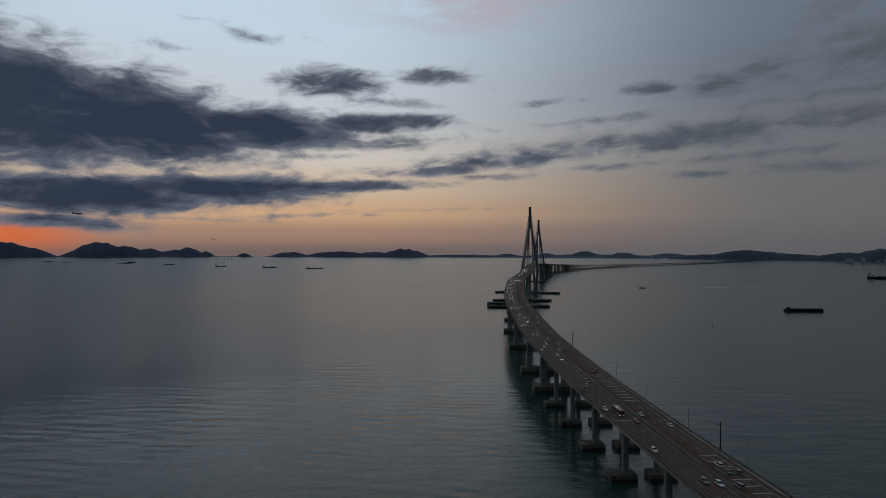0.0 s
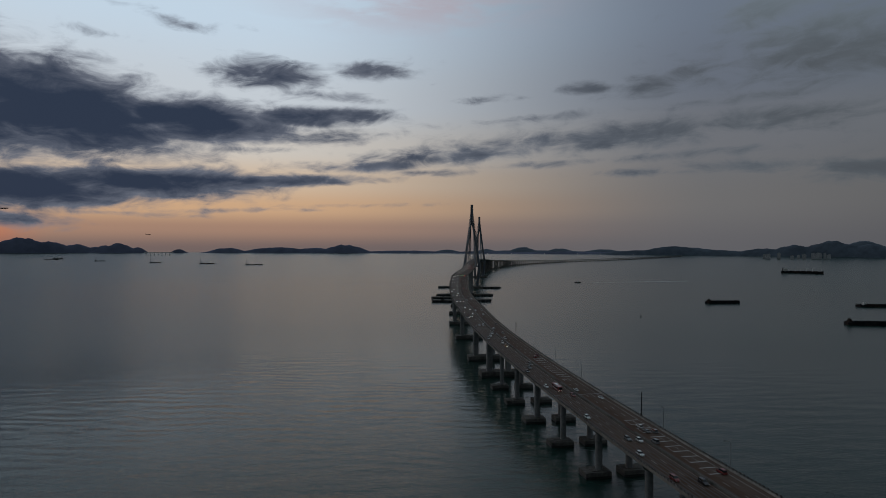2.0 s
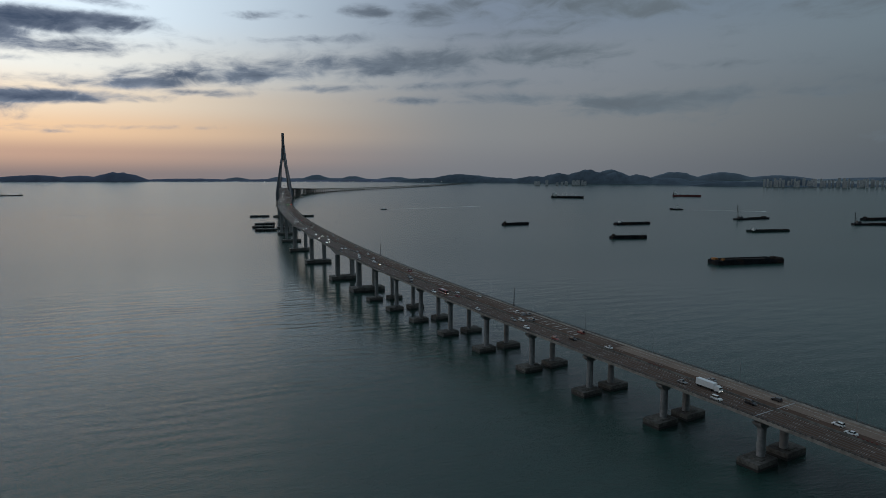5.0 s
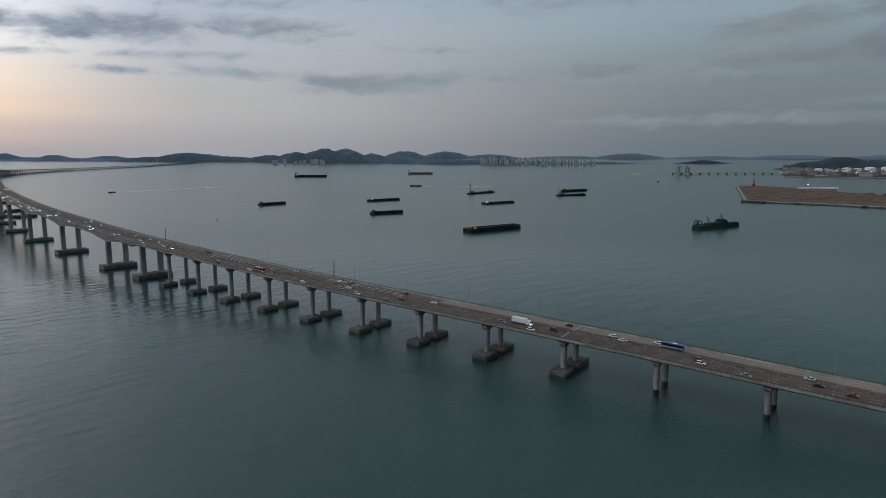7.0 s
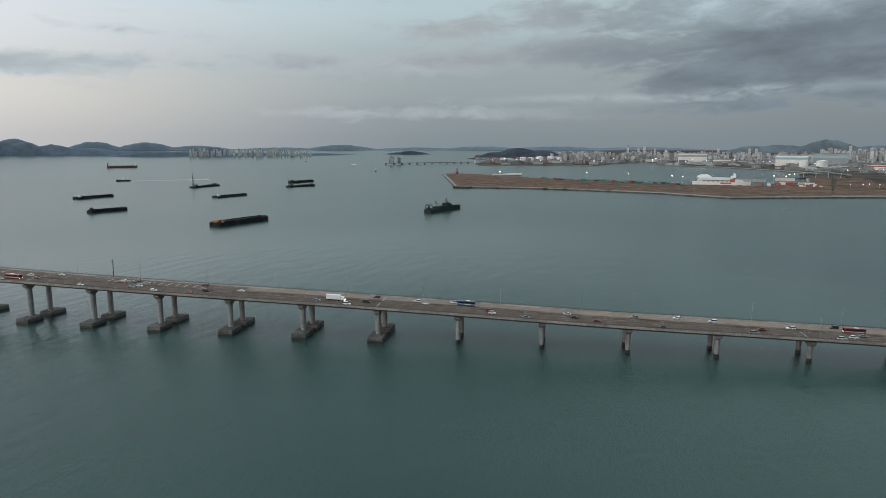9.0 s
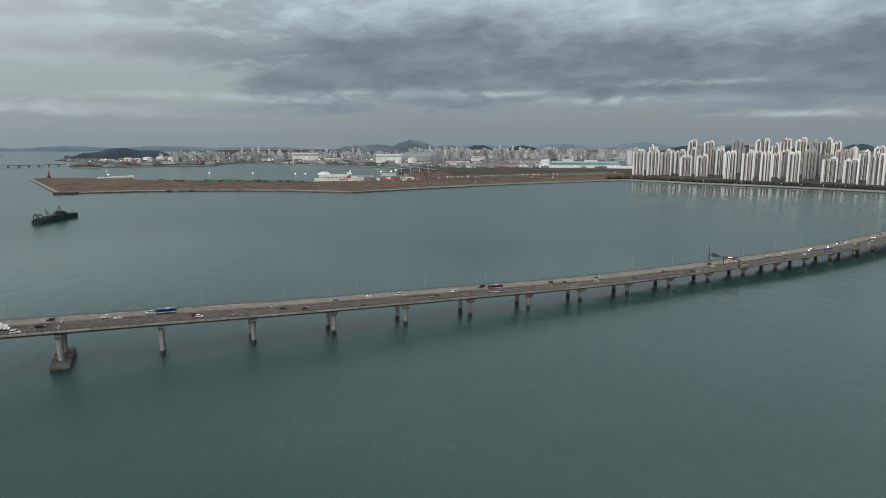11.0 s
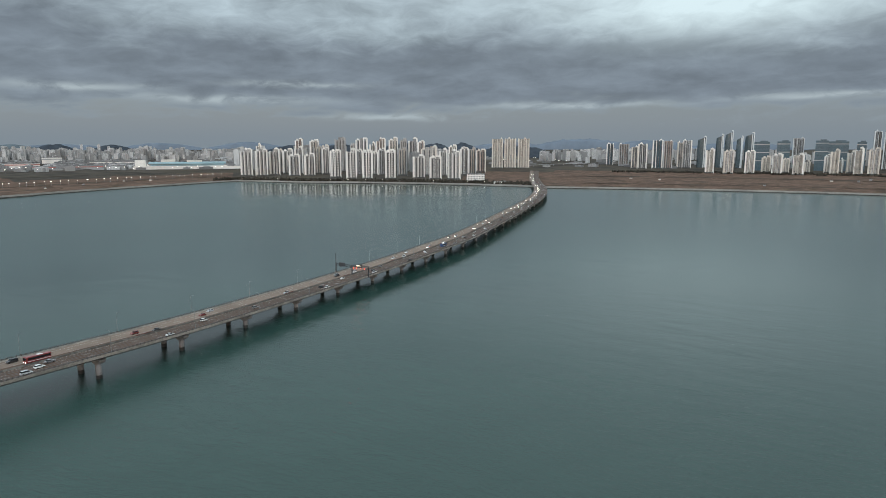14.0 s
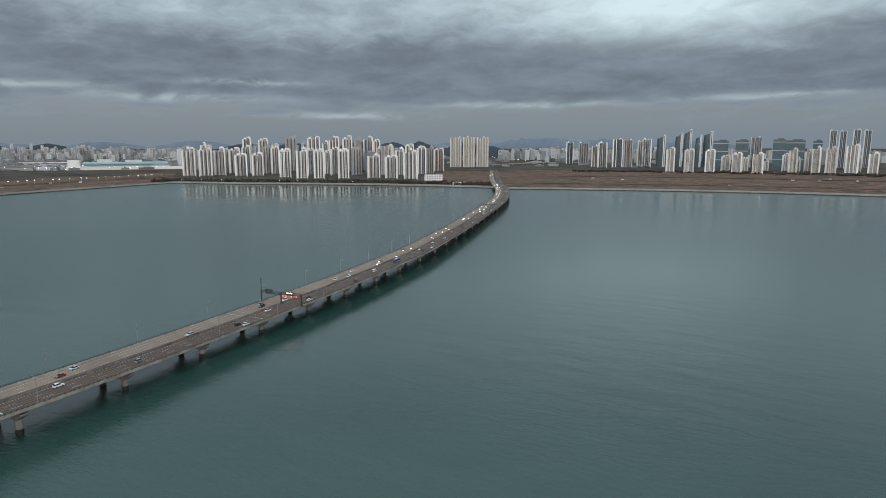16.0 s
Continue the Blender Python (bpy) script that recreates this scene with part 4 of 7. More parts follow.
def street_lamp():
    """A tapered pole with one arm, which reaches over the road to its -x side."""
    o = group_of("street_lamp", "slim grey street lamp on the parapet, unlit", "street lamp", "lamps along the bridge")
    part("pole", Build().cyl(0, 0, 0, 0.5, 0.22, 0.2, 8).tube((0, 0, 0.5), (0, 0, 10.6), 0.12, 0.08, 6), LAMPGREY, o)
    part("arm", Build().tube((0, 0, 10.5), (-0.7, 0, 11.3), 0.07, 0.06, 5).tube((-0.7, 0, 11.3), (-2.4, 0, 11.6), 0.06, 0.05, 5), LAMPGREY, o)
    part("lamp_head", Build().box(-2.7, 0, 11.5, 0.95, 0.34, 0.16, 0, 0.8), DARKSTEEL, o)
    return o


lamp = street_lamp()
first = True
s = Line.where(-1600)
while s < Line.where(1500):
    for off, turn in ((HALF + 0.02, 0.0), (-HALF - 0.02, math.pi)):
        x, y, z = Line.at(s + (0 if turn == 0 else 25), off, 0.7, mapped=False)
        if turn and not (-1000 < y < -150 or y > 700):
            continue
        m = Matrix.Translation((x, y, z)) @ Matrix.Rotation(Line.turn(s) + turn, 4, "Z")
        if first:
            lamp.matrix_basis = m
            first = False
        else:
            copy_thing(lamp, m)
    s += 51.0


def camera_mast(y):
    o = group_of("camera_mast", "dark steel camera mast with a ladder cage", "mast", "camera masts", stand(Line.where(y), HALF + 0.3, 0.7))
    part("pole", Build().cyl(0, 0, 0, 0.6, 0.5, 0.4, 10).tube((0, 0, 0.6), (0, 0, 12.6), 0.3, 0.2, 8), DARKSTEEL, o)
    cage = Build()
    for k in range(12):
        cage.box(0.45, 0, 0.9 + k, 0.5, 0.5, 0.08)
    part("ladder", cage, DARKSTEEL, o)
    part("bracket", Build().box(-0.5, 0, 11.4, 1.4, 0.12, 0.12).box(-1.1, 0, 11.1, 0.3, 0.5, 0.35), DARKSTEEL, o)
    part("cabinet", Build().box(0, 0.75, 0.4, 0.6, 0.5, 1.2), STEEL, o)


for y in (520, 270):
    camera_mast(y)


def sign_gantry(y):
    s0 = Line.where(y)
    o = group_of("sign_gantry", "steel sign gantry with lit lane signals over the road", "gantry", "", stand(s0, 0, 0.0))
    for x in (-HALF - 0.4, 0.0, HALF + 0.4):
        part("post", Build().box(x, 0, -0.3, 0.8, 0.9, 8.0, 0, 0.75), DARKSTEEL, o)
    beam = Build()
    for yy in (-0.6, 0.6):
        for zz in (6.7, 8.0):
            beam.box(0, yy, zz, 2 * HALF + 1.8, 0.2, 0.2)
    for k in range(20):
        x = -HALF + k * 2 * HALF / 20
        beam.tube((x, -0.6, 6.8), (x + HALF / 10, -0.6, 8.1), 0.07, n=4).tube((x, 0.6, 6.8), (x + HALF / 10, 0.6, 8.1), 0.07, n=4)
    part("truss", beam, DARKSTEEL, o)
    part("sign_panel", Build().box(9.0, 0.9, 6.4, 6.0, 0.25, 3.2), DARKSTEEL, o, "dark message board")
    part("sign_panel", Build().box(-7.4, 0.95, 6.6, 6.4, 0.25, 2.6), DARKSTEEL, o, "message board with lit characters")
    for k in range(5):
        part("lit_bar", Build().box(-9.4 + k * 1.0, 1.1, 8.0, 0.6, 0.06, 0.5), SIGNAMBER, o)
    for k, x in enumerate((-13.0, -9.0, -5.0, -2.2)):
        box = part("lane_signal", Build().box(x, 0.95, 5.5, 1.1, 0.35, 1.1), DARKSTEEL, o)
        part("signal_light", Build().box(x, 1.15, 5.75, 0.65, 0.05, 0.65), SIGNRED, box)
    for x in (2.0, 6.0, 12.0):
        box = part("lane_signal", Build().box(x, -0.95, 5.5, 1.1, 0.35, 1.1), DARKSTEEL, o)
        part("signal_light", Build().box(x, -1.15, 5.75, 0.65, 0.05, 0.65), SIGNGREEN, box)
    part("mast", Build().tube((HALF + 0.4, 0, 7.6), (HALF + 0.4, 0, 16.6), 0.32, 0.2, 8).box(HALF + 0.4, 0, 15.8, 1.0, 0.6, 0.5), DARKSTEEL, o)
    part("cabinet", Build().box(HALF + 0.5, 1.2, 0.2, 0.8, 0.8, 1.9), STEEL, o)


sign_gantry(-460)

# short rows of dark boards on the median
rb = random.Random(3)
s = Line.where(-1000)
while s < Line.where(1000):
    o = group_of("median_marker", "row of short dark red median boards", "road marker", "median markers", stand(s, 0.0, 0.9))
    for k in range(6):
        part("board", Build().box(0, k * 1.6, -0.02, 0.3, 0.9, 0.55), MEDIAN_RED, o)
    s += rb.uniform(70, 130)



def far_gantry(y, lights, name="overhead lane signals on a slim steel gantry"):
    o = group_of("sign_gantry", name, "gantry", "", stand(Line.where(y), 0, 0.0))
    for x in (-HALF - 0.3, HALF + 0.3):
        part("post", Build().box(x, 0, -0.3, 0.6, 0.6, 7.2), DARKSTEEL, o)
    part("truss", Build().box(0, 0, 6.2, 2 * HALF + 1, 0.7, 0.8), DARKSTEEL, o)
    for x, mt in lights:
        b = part("lane_signal", Build().box(x, -0.5, 5.2, 1.6, 0.4, 1.4), DARKSTEEL, o)
        part("signal_light", Build().box(x, -0.73, 5.4, 1.2, 0.05, 1.0), mt, b)


far_gantry(1180, [(4, SIGNGREEN), (7.5, SIGNGREEN), (10.8, SIGNRED)])
far_gantry(-1090, [(-4, SIGNGREEN), (4, SIGNGREEN), (7.5, SIGNGREEN)])

# ---- vehicles ----
def paint_for(name, colour):
    m = material(name, colour, 0.35, vary=0.06, grain=3.0, blot=0.5, bump=0, coat=0.6)
    return m


CAR_PAINT = {"white": paint_for("white_car_paint", (0.72, 0.72, 0.71)), "black": paint_for("black_car_paint", (0.022, 0.022, 0.025)),
             "grey": paint_for("grey_car_paint", (0.2, 0.205, 0.21)), "red": paint_for("red_car_paint", (0.2, 0.025, 0.022)),
             "silver": paint_for("silver_car_paint", (0.45, 0.46, 0.47)), "blue": paint_for("blue_bus_paint", (0.03, 0.07, 0.17)),
             "orange": paint_for("orange_taxi_paint", (0.55, 0.25, 0.03))}


def wheel_at(x, y, r, parent):
    b = Build()
    n = 10
    b.rings([[(x + dx, y + rr * math.cos(2 * math.pi * i / n), r + rr * math.sin(2 * math.pi * i / n)) for i in range(n)] for dx, rr in ((-0.11, r * 0.92), (-0.08, r), (0.08, r), (0.11, r * 0.92))])
    w = part("wheel", b, RUBBER, parent)


def side_loft(profile, w, inset=0.08):
    """A body from its side outline (along y, height z), rounded off towards the flanks."""
    cy, cz = sum(p[0] for p in profile) / len(profile), sum(p[1] for p in profile) / len(profile)
    rings = []
    for x, k in ((-w / 2, 1 - inset), (-w / 2 + 0.12, 1.0), (w / 2 - 0.12, 1.0), (w / 2, 1 - inset)):
        rings.append([(x, cy + (y - cy) * (0.5 + k / 2), cz + (z - cz) * k) for y, z in profile])
    return Build().rings(rings)


def passenger_car(colour, kind, on):
    tall = {"saloon": 0.0, "suv": 0.22, "van": 0.45}[kind]
    long_ = {"saloon": 4.7, "suv": 4.6, "van": 5.0}[kind]
    o = group_of("car", f"{colour} {kind} car driving on the bridge" + (" with its lights on" if on else ""), "car", "cars on the bridge")
    h = long_ / 2
    body = side_loft([(-h, 0.42), (-h + 0.05, 0.85 + tall * 0.4), (-h + 0.35, 0.98 + tall * 0.5), (h - 1.35, 0.96 + tall * 0.5), (h - 0.25, 0.78 + tall * 0.4), (h, 0.6), (h - 0.02, 0.32), (-h + 0.1, 0.28)], 1.85)
    part("body", body, CAR_PAINT[colour], o)
    zb, zt = 0.95 + tall * 0.5, 1.46 + tall
    back = -h + (0.75 if kind == "saloon" else 0.12)
    cab = Build()
    cab.rings([[(-0.86, back, zb), (0.86, back, zb), (0.86, h - 1.3, zb), (-0.86, h - 1.3, zb)], [(-0.68, back + 0.45 - tall * 0.6, zt), (0.68, back + 0.45 - tall * 0.6, zt), (0.68, h - 2.1 + tall * 0.4, zt), (-0.68, h - 2.1 + tall * 0.4, zt)]])
    part("cabin_glass", cab, GLASS, o)
    part("roof", Build().box(0, (back + 0.45 + h - 2.1 - tall * 0.2) / 2, zt - 0.02, 1.4, (h - 2.1 - back - 0.45) + tall, 0.07, 0, 0.92), CAR_PAINT[colour], o)
    for x in (-0.82, 0.82):
        for y in (-h + 0.85, h - 0.9):
            wheel_at(x, y, 0.34, o)
        part("headlight", Build().box(x * 0.78, h - 0.08, 0.55, 0.48, 0.16, 0.24), HEAD if on else PAINT, o)
        part("taillight", Build().box(x * 0.82, -h + 0.05, 0.72, 0.32, 0.12, 0.16), TAIL if on else CAR_PAINT["red"], o)
    return o


def bus(colour, label):
    o = group_of("bus", label, "bus", "buses on the bridge")
    b = side_loft([(-5.8, 0.5), (-5.8, 3.0), (-5.5, 3.25), (5.4, 3.25), (5.75, 2.9), (5.9, 1.4), (5.85, 0.45)], 2.5, 0.03)
    part("body", b, CAR_PAINT[colour], o)
    for x in (-1.262, 1.262):
        part("window_band", Build().box(x, -0.2, 1.75, 0.03, 10.4, 1.0), GLASS, o)
        part("stripe", Build().box(x, -0.2, 1.0, 0.028, 10.8, 0.25), CAR_PAINT["white"], o)
        for y in (-3.6, 3.7):
            wheel_at(x * 0.9, y, 0.5, o)
        part("headlight", Build().box(x * 0.75, 5.86, 0.7, 0.4, 0.1, 0.25), HEAD, o)
    part("windscreen", Build().box(0, 5.84, 1.5, 2.2, 0.12, 1.35), GLASS, o)
    part("air_conditioner", Build().box(0, -1.0, 3.22, 1.6, 2.4, 0.22, 0, 0.9), CAR_PAINT["white"], o)
    return o


def lorry(label):
    o = group_of("lorry", label, "lorry", "lorries on the bridge")
    part("cargo_box", Build().box(0, -1.6, 1.05, 2.48, 9.4, 2.75, 0, 0.995), CAR_PAINT["white"], o, "white cargo box")
    part("chassis", Build().box(0, 0, 0.62, 0.95, 12.2, 0.4), DARKSTEEL, o)
    cab = side_loft([(3.4, 0.6), (3.4, 2.9), (4.6, 3.1), (5.75, 2.4), (6.1, 1.4), (6.1, 0.55)], 2.4, 0.04)
    part("cab", cab, CAR_PAINT["white"], o)
    part("windscreen", Build().box(0, 5.78, 1.6, 2.1, 0.35, 0.85, 0, 0.95), GLASS, o)
    for x in (-1.1, 1.1):
        for y in (-5.0, -3.8, 2.2, 4.9):
            wheel_at(x, y, 0.5, o)
        part("headlight", Build().box(x * 0.8, 6.1, 0.75, 0.4, 0.1, 0.25), HEAD, o)
    return o


LANES_SOUTH, LANES_NORTH = (-3.4, -7.6, -11.8), (3.2, 7.1, 10.7)
rnd = random.Random(5)
PROTO = {}


def put_car(colour, kind, on, m):
    key = (colour, kind, on)
    if key not in PROTO:
        PROTO[key] = passenger_car(*key)
        PROTO[key].matrix_basis = m
        return PROTO[key]
    return copy_thing(PROTO[key], m)


taken = [(Line.where(y), o) for y, o in ((98, -3.4), (15, 7.1), (-210, 3.2), (330, -7.6), (-620, -7.6))]
for lanes, turn, ranges in ((LANES_SOUTH, math.pi, ((-1750, -700, 80, 0), (-700, 200, 66, 0), (200, 620, 62, 0), (620, 900, 50, 1), (900, 1850, 40, 1))),
                            (LANES_NORTH, 0.0, ((-2200, -1050, 40, 1), (-1050, -600, 60, 1), (-600, 250, 66, 0), (250, 900, 85, 0), (900, 1700, 120, 1)))):
    for y0, y1, gapm, on in ranges:
        for off in lanes:
            s = Line.where(y0) + rnd.uniform(0, gapm)
            while s < Line.where(y1):
                o = off + rnd.uniform(-0.35, 0.35)
                if all(abs(s - q) > 14 or abs(o - w) > 2.4 for q, w in taken):
                    colour = rnd.choice(("white", "white", "white", "silver", "black", "black", "grey", "white", "red", "white"))
                    kind = rnd.choice(("saloon", "saloon", "suv", "suv", "van"))
                    put_car(colour, kind, bool(on) , stand(s, o, 0.015, turn))
                s += gapm * rnd.uniform(0.55, 2.1) + 6
put_car("orange", "saloon", True, stand(Line.where(470), -4.0, 0.015, math.pi))
lorry("white box lorry driving on the bridge").matrix_basis = stand(Line.where(98), -3.4, 0.015, math.pi)
bus("blue", "dark blue coach with a white stripe").matrix_basis = stand(Line.where(15), 7.1, 0.015, 0.0)
bus("red", "red coach with dark windows").matrix_basis = stand(Line.where(-210), 3.2, 0.015, 0.0)
bus("red", "red coach driving south on the bridge").matrix_basis = stand(Line.where(330), -7.6, 0.015, math.pi)
bus("blue", "dark blue coach far along the bridge").matrix_basis = stand(Line.where(-620), -7.6, 0.015, math.pi)

# ---- round the pylons: protective dolphins, and channel buoys ----
def dolphin(x, y, r=12.0, h=5.0):
    o = group_of("dolphin", "round concrete dolphin standing in the sea", "dolphin", "dolphins round the pylons", Matrix.Translation((x, y, 0)))
    part("cell", Build().cyl(0, 0, -4, h - 1.4, r, n=28), DARKSTEEL, o, "rusty dark sheet-pile wall")
    part("cap", Build().cyl(0, 0, h - 1.4, h, r + 0.5, n=28), CONCRETE_DARK, o)
    f = Build()
    for i in range(10):
        a = 2 * math.pi * i / 10
        f.box((r + 0.6) * math.cos(a), (r + 0.6) * math.sin(a), 0.3, 1.2, 1.2, h - 1.2, a)
    part("fender", f, RUBBER, o)


for x, y in ((163, 1795), (190, 1790), (131, 1478), (152, 1482), (112, 1390), (134, 1385), (106, 1305), (125, 1302), (285, 1750), (312, 1748), (222, 1470), (240, 1470), (194, 1312), (209, 1312),
             (330, 2690), (358, 2700), (440, 2702), (468, 2702), (498, 2702), (500, 3110), (528, 3114), (420, 3060)):
    dolphin(x, y, 13.0 if y < 2600 else 14.0)


def buoy(x, y, sc=1.0):
    fx, fy, fz = far(x, y)
    o = group_of("buoy", "dark channel buoy with a lattice top", "buoy", "channel buoys", Matrix.Translation((fx, fy, fz)) @ Matrix.Scale(sc * shrink(x, y), 4))
    part("float", Build().cyl(0, 0, -0.6, 0.9, 1.5, 1.4, 12), DARKSTEEL, o)
    t = Build()
    for a in (0, 1.57, 3.14, 4.71):
        t.tube((1.0 * math.cos(a), 1.0 * math.sin(a), 0.8), (0.3 * math.cos(a), 0.3 * math.sin(a), 5.2), 0.12, 0.1, 4)
    part("tower", t, DARKSTEEL, o)
    part("topmark", Build().cyl(0, 0, 5.1, 6.4, 0.6, 0.15, 8), CAR_PAINT["red"], o)


for x, y in ((-120, 1913), (40, 1578), (323, 1486), (413, 1778), (580, 1730), (330, 2300), (755, 2630), (65, 3005), (900, 1500), (1500, 760), (420, 980)):
    buoy(x, y, 0.8)

# ---- ships ----
HULL = material("dark_ship_hull", (0.016, 0.017, 0.020), 0.9, vary=0.5, grain=0.4, blot=0.08, second=(0.034, 0.024, 0.020))
HULL_RED = material("red_ship_hull", (0.13, 0.052, 0.052), 0.85, vary=0.3, grain=0.3, blot=0.06)
RUST = material("rusty_deck", (0.028, 0.023, 0.020), 0.9, vary=0.5, grain=0.3, blot=0.08)
SHIPWHITE = material("ship_white", (0.6, 0.6, 0.58), 0.5, vary=0.12, grain=0.3, blot=0.05)
SHIPGREY = material("ship_grey_green", (0.026, 0.034, 0.033), 0.9, vary=0.4, grain=0.4, blot=0.08)
ORANGE = material("orange_deck_gear", (0.34, 0.14, 0.025), 0.6, vary=0.3, grain=0.5, blot=0.1)


def afloat(ax, ay, bx, by):
    """The pose of a ship from its stern to its bow, on the water, and its length and scale there."""
    cx, cy = (ax + bx) / 2, (ay + by) / 2
    return Matrix.Translation(far(cx, cy)) @ Matrix.Rotation(math.atan2(by - ay, bx - ax), 4, "Z") @ Matrix.Scale(shrink(cx, cy), 4), math.hypot(bx - ax, by - ay)


def hull(L, B, H, bow=0.18, sheer=0.0, draft=2.0, blunt=0.25):
    """A ship's hull along x with a pointed or blunt bow."""
    rings = []
    for u, w, up in ((-0.5, 0.86, 0.0), (-0.47, 1.0, 0.0), (-0.2, 1.0, 0.0), (0.2, 1.0, 0.0), (0.5 - bow, 0.98, 0.15), (0.5 - bow * 0.4, 0.62 + blunt * 0.35, 0.5), (0.5, blunt * 0.5 + 0.02, 1.0)):
        z1 = H + sheer * up
        x = u * L
        wl = w * (0.9 if u > 0.3 else 0.97)
        rings.append([(x * (0.985 if u > 0.3 else 1), -B / 2 * wl, -draft), (x * (0.985 if u > 0.3 else 1), B / 2 * wl, -draft), (x, B / 2 * w, H * 0.35), (x, B / 2 * w, z1), (x, -B / 2 * w, z1), (x, -B / 2 * w, H * 0.35)])
    return Build().rings(rings)


def bulwark(L, B, H, h=1.1, blunt=0.9):
    b = Build()
    for k in (-1, 1):
        b.box(-0.02 * L, k * (B / 2 - 0.25), H - 0.02, L * 0.84, 0.35, h)
    b.box(-0.47 * L, 0, H - 0.02, 0.5, B * 0.84, h)
    return b


def barge(ax, ay, bx, by, B=18.0, H=5.0, label="dark steel barge at anchor", extra="tug", mat=None):
    m, L = afloat(ax, ay, bx, by)
    H *= 0.78
    o = group_of("barge", label, "barge", "anchored barges", m)
    part("hull", hull(L, B, H, 0.08, 0.6, blunt=0.9), mat or HULL, o)
    rim = Build()
    for k in (-1, 1):
        rim.box(-0.03 * L, k * B * 0.35, H - 0.02, L * 0.7, 0.5, 1.5)
        rim.box(-0.03 * L + k * L * 0.35, 0, H - 0.02, 0.5, B * 0.7 - 0.5, 1.5)
    part("hold_coaming", rim, HULL, o)
    # low dark slab stands for the dark inside of the hold
    part("hold_cargo", Build().box(-0.03 * L, 0, H - 0.02, L * 0.69, B * 0.66, 0.5, 0, 0.9), RUST, o, "dark inner floor of the open hold")
    stays = Build()
    for k in range(8):
        stays.box(-0.03 * L + (k - 3.5) * L * 0.085, 0, H + 1.1, 0.35, B * 0.7, 0.3)
    part("hold_beam", stays, HULL, o)
    part("bulwark", bulwark(L, B, H), mat or HULL, o)
    part("bow_block", Build().box(0.44 * L, 0, H + 0.3, L * 0.08, B * 0.7, 1.8, 0, 0.85), RUST, o)
    if extra == "tug":
        h = part("wheelhouse", Build().box(-0.43 * L, 0, H, L * 0.06, B * 0.45, 3.0).box(-0.43 * L, 0, H + 3.0, L * 0.045, B * 0.36, 2.2, 0, 0.9), RUST, o)
        part("mast", Build().tube((-0.42 * L, 0, H + 5), (-0.42 * L, 0, H + 9.5), 0.16, 0.1, 5), DARKSTEEL, h)
    if extra == "orange":
        part("machine_house", Build().box(-0.45 * L, B * 0.14, H, L * 0.045, B * 0.34, 3.0).box(-0.39 * L, -B * 0.2, H, L * 0.03, B * 0.2, 2.2), ORANGE, o, "orange machinery house")
        part("winch", Build().box(0.38 * L, 0, H, 5, 6, 2.6, 0, 0.7), RUST, o)
        part("mast", Build().tube((0.43 * L, 4, H), (0.43 * L, 4, H + 8), 0.18, 0.1, 5), DARKSTEEL, o)
    if extra == "ramp":
        r = Build()
        r.tube((-0.46 * L, 3, H), (-0.56 * L, 3, H + 3.4), 0.35, 0.2, 5).tube((-0.46 * L, -3, H), (-0.56 * L, -3, H + 3.4), 0.35, 0.2, 5)
        part("stern_boom", r, DARKSTEEL, o)
        part("wheelhouse", Build().box(-0.38 * L, 0, H, 5, 7, 3.0).box(-0.38 * L, 0, H + 3, 4, 5, 2.4, 0, 0.9), SHIPWHITE, o)
    return o


def crane_barge(ax, ay, bx, by, tall=34.0, label="dark crane barge with its boom raised", B=20.0, H=4.0):
    m, L = afloat(ax, ay, bx, by)
    o = group_of("crane_barge", label, "barge", "crane barges", m)
    part("hull", hull(L, B, H, 0.07, 0.4, blunt=0.9), HULL, o)
    part("deck_cargo", Build().box(0.1 * L, 0, H, L * 0.4, B * 0.5, 1.6, 0, 0.9).box(0.4 * L, 2, H, L * 0.08, B * 0.4, 3.4), RUST, o)
    part("machine_house", Build().box(-0.36 * L, 0, H, L * 0.1, B * 0.5, 5.0, 0, 0.9), DARKSTEEL, o)
    boom = Build()
    x0 = -0.45 * L
    for yy in (-2.0, 2.0):
        boom.tube((x0, yy, H), (x0 - 1.0, yy * 0.25, tall), 0.5, 0.3, 5)
        boom.tube((x0 + 7, yy, H), (x0 - 0.5, yy * 0.4, tall * 0.72), 0.35, 0.25, 5)
    for k in range(9):
        z = H + (tall - H) * (k + 0.5) / 9.5
        w = 2.0 * (1 - 0.75 * (z - H) / (tall - H))
        boom.tube((x0 - 0.5, -w, z), (x0 - 0.5, w, z + 1.4), 0.2, n=4)
    part("boom", boom, DARKSTEEL, o)
    part("stay", Build().tube((x0 - 1, 0, tall), (x0 + 16, 0, H + 4), 0.14, n=4).tube((x0 - 1, 0, tall), (x0 - 5, 0, tall - 5), 0.2, n=4), DARKSTEEL, o)
    return o


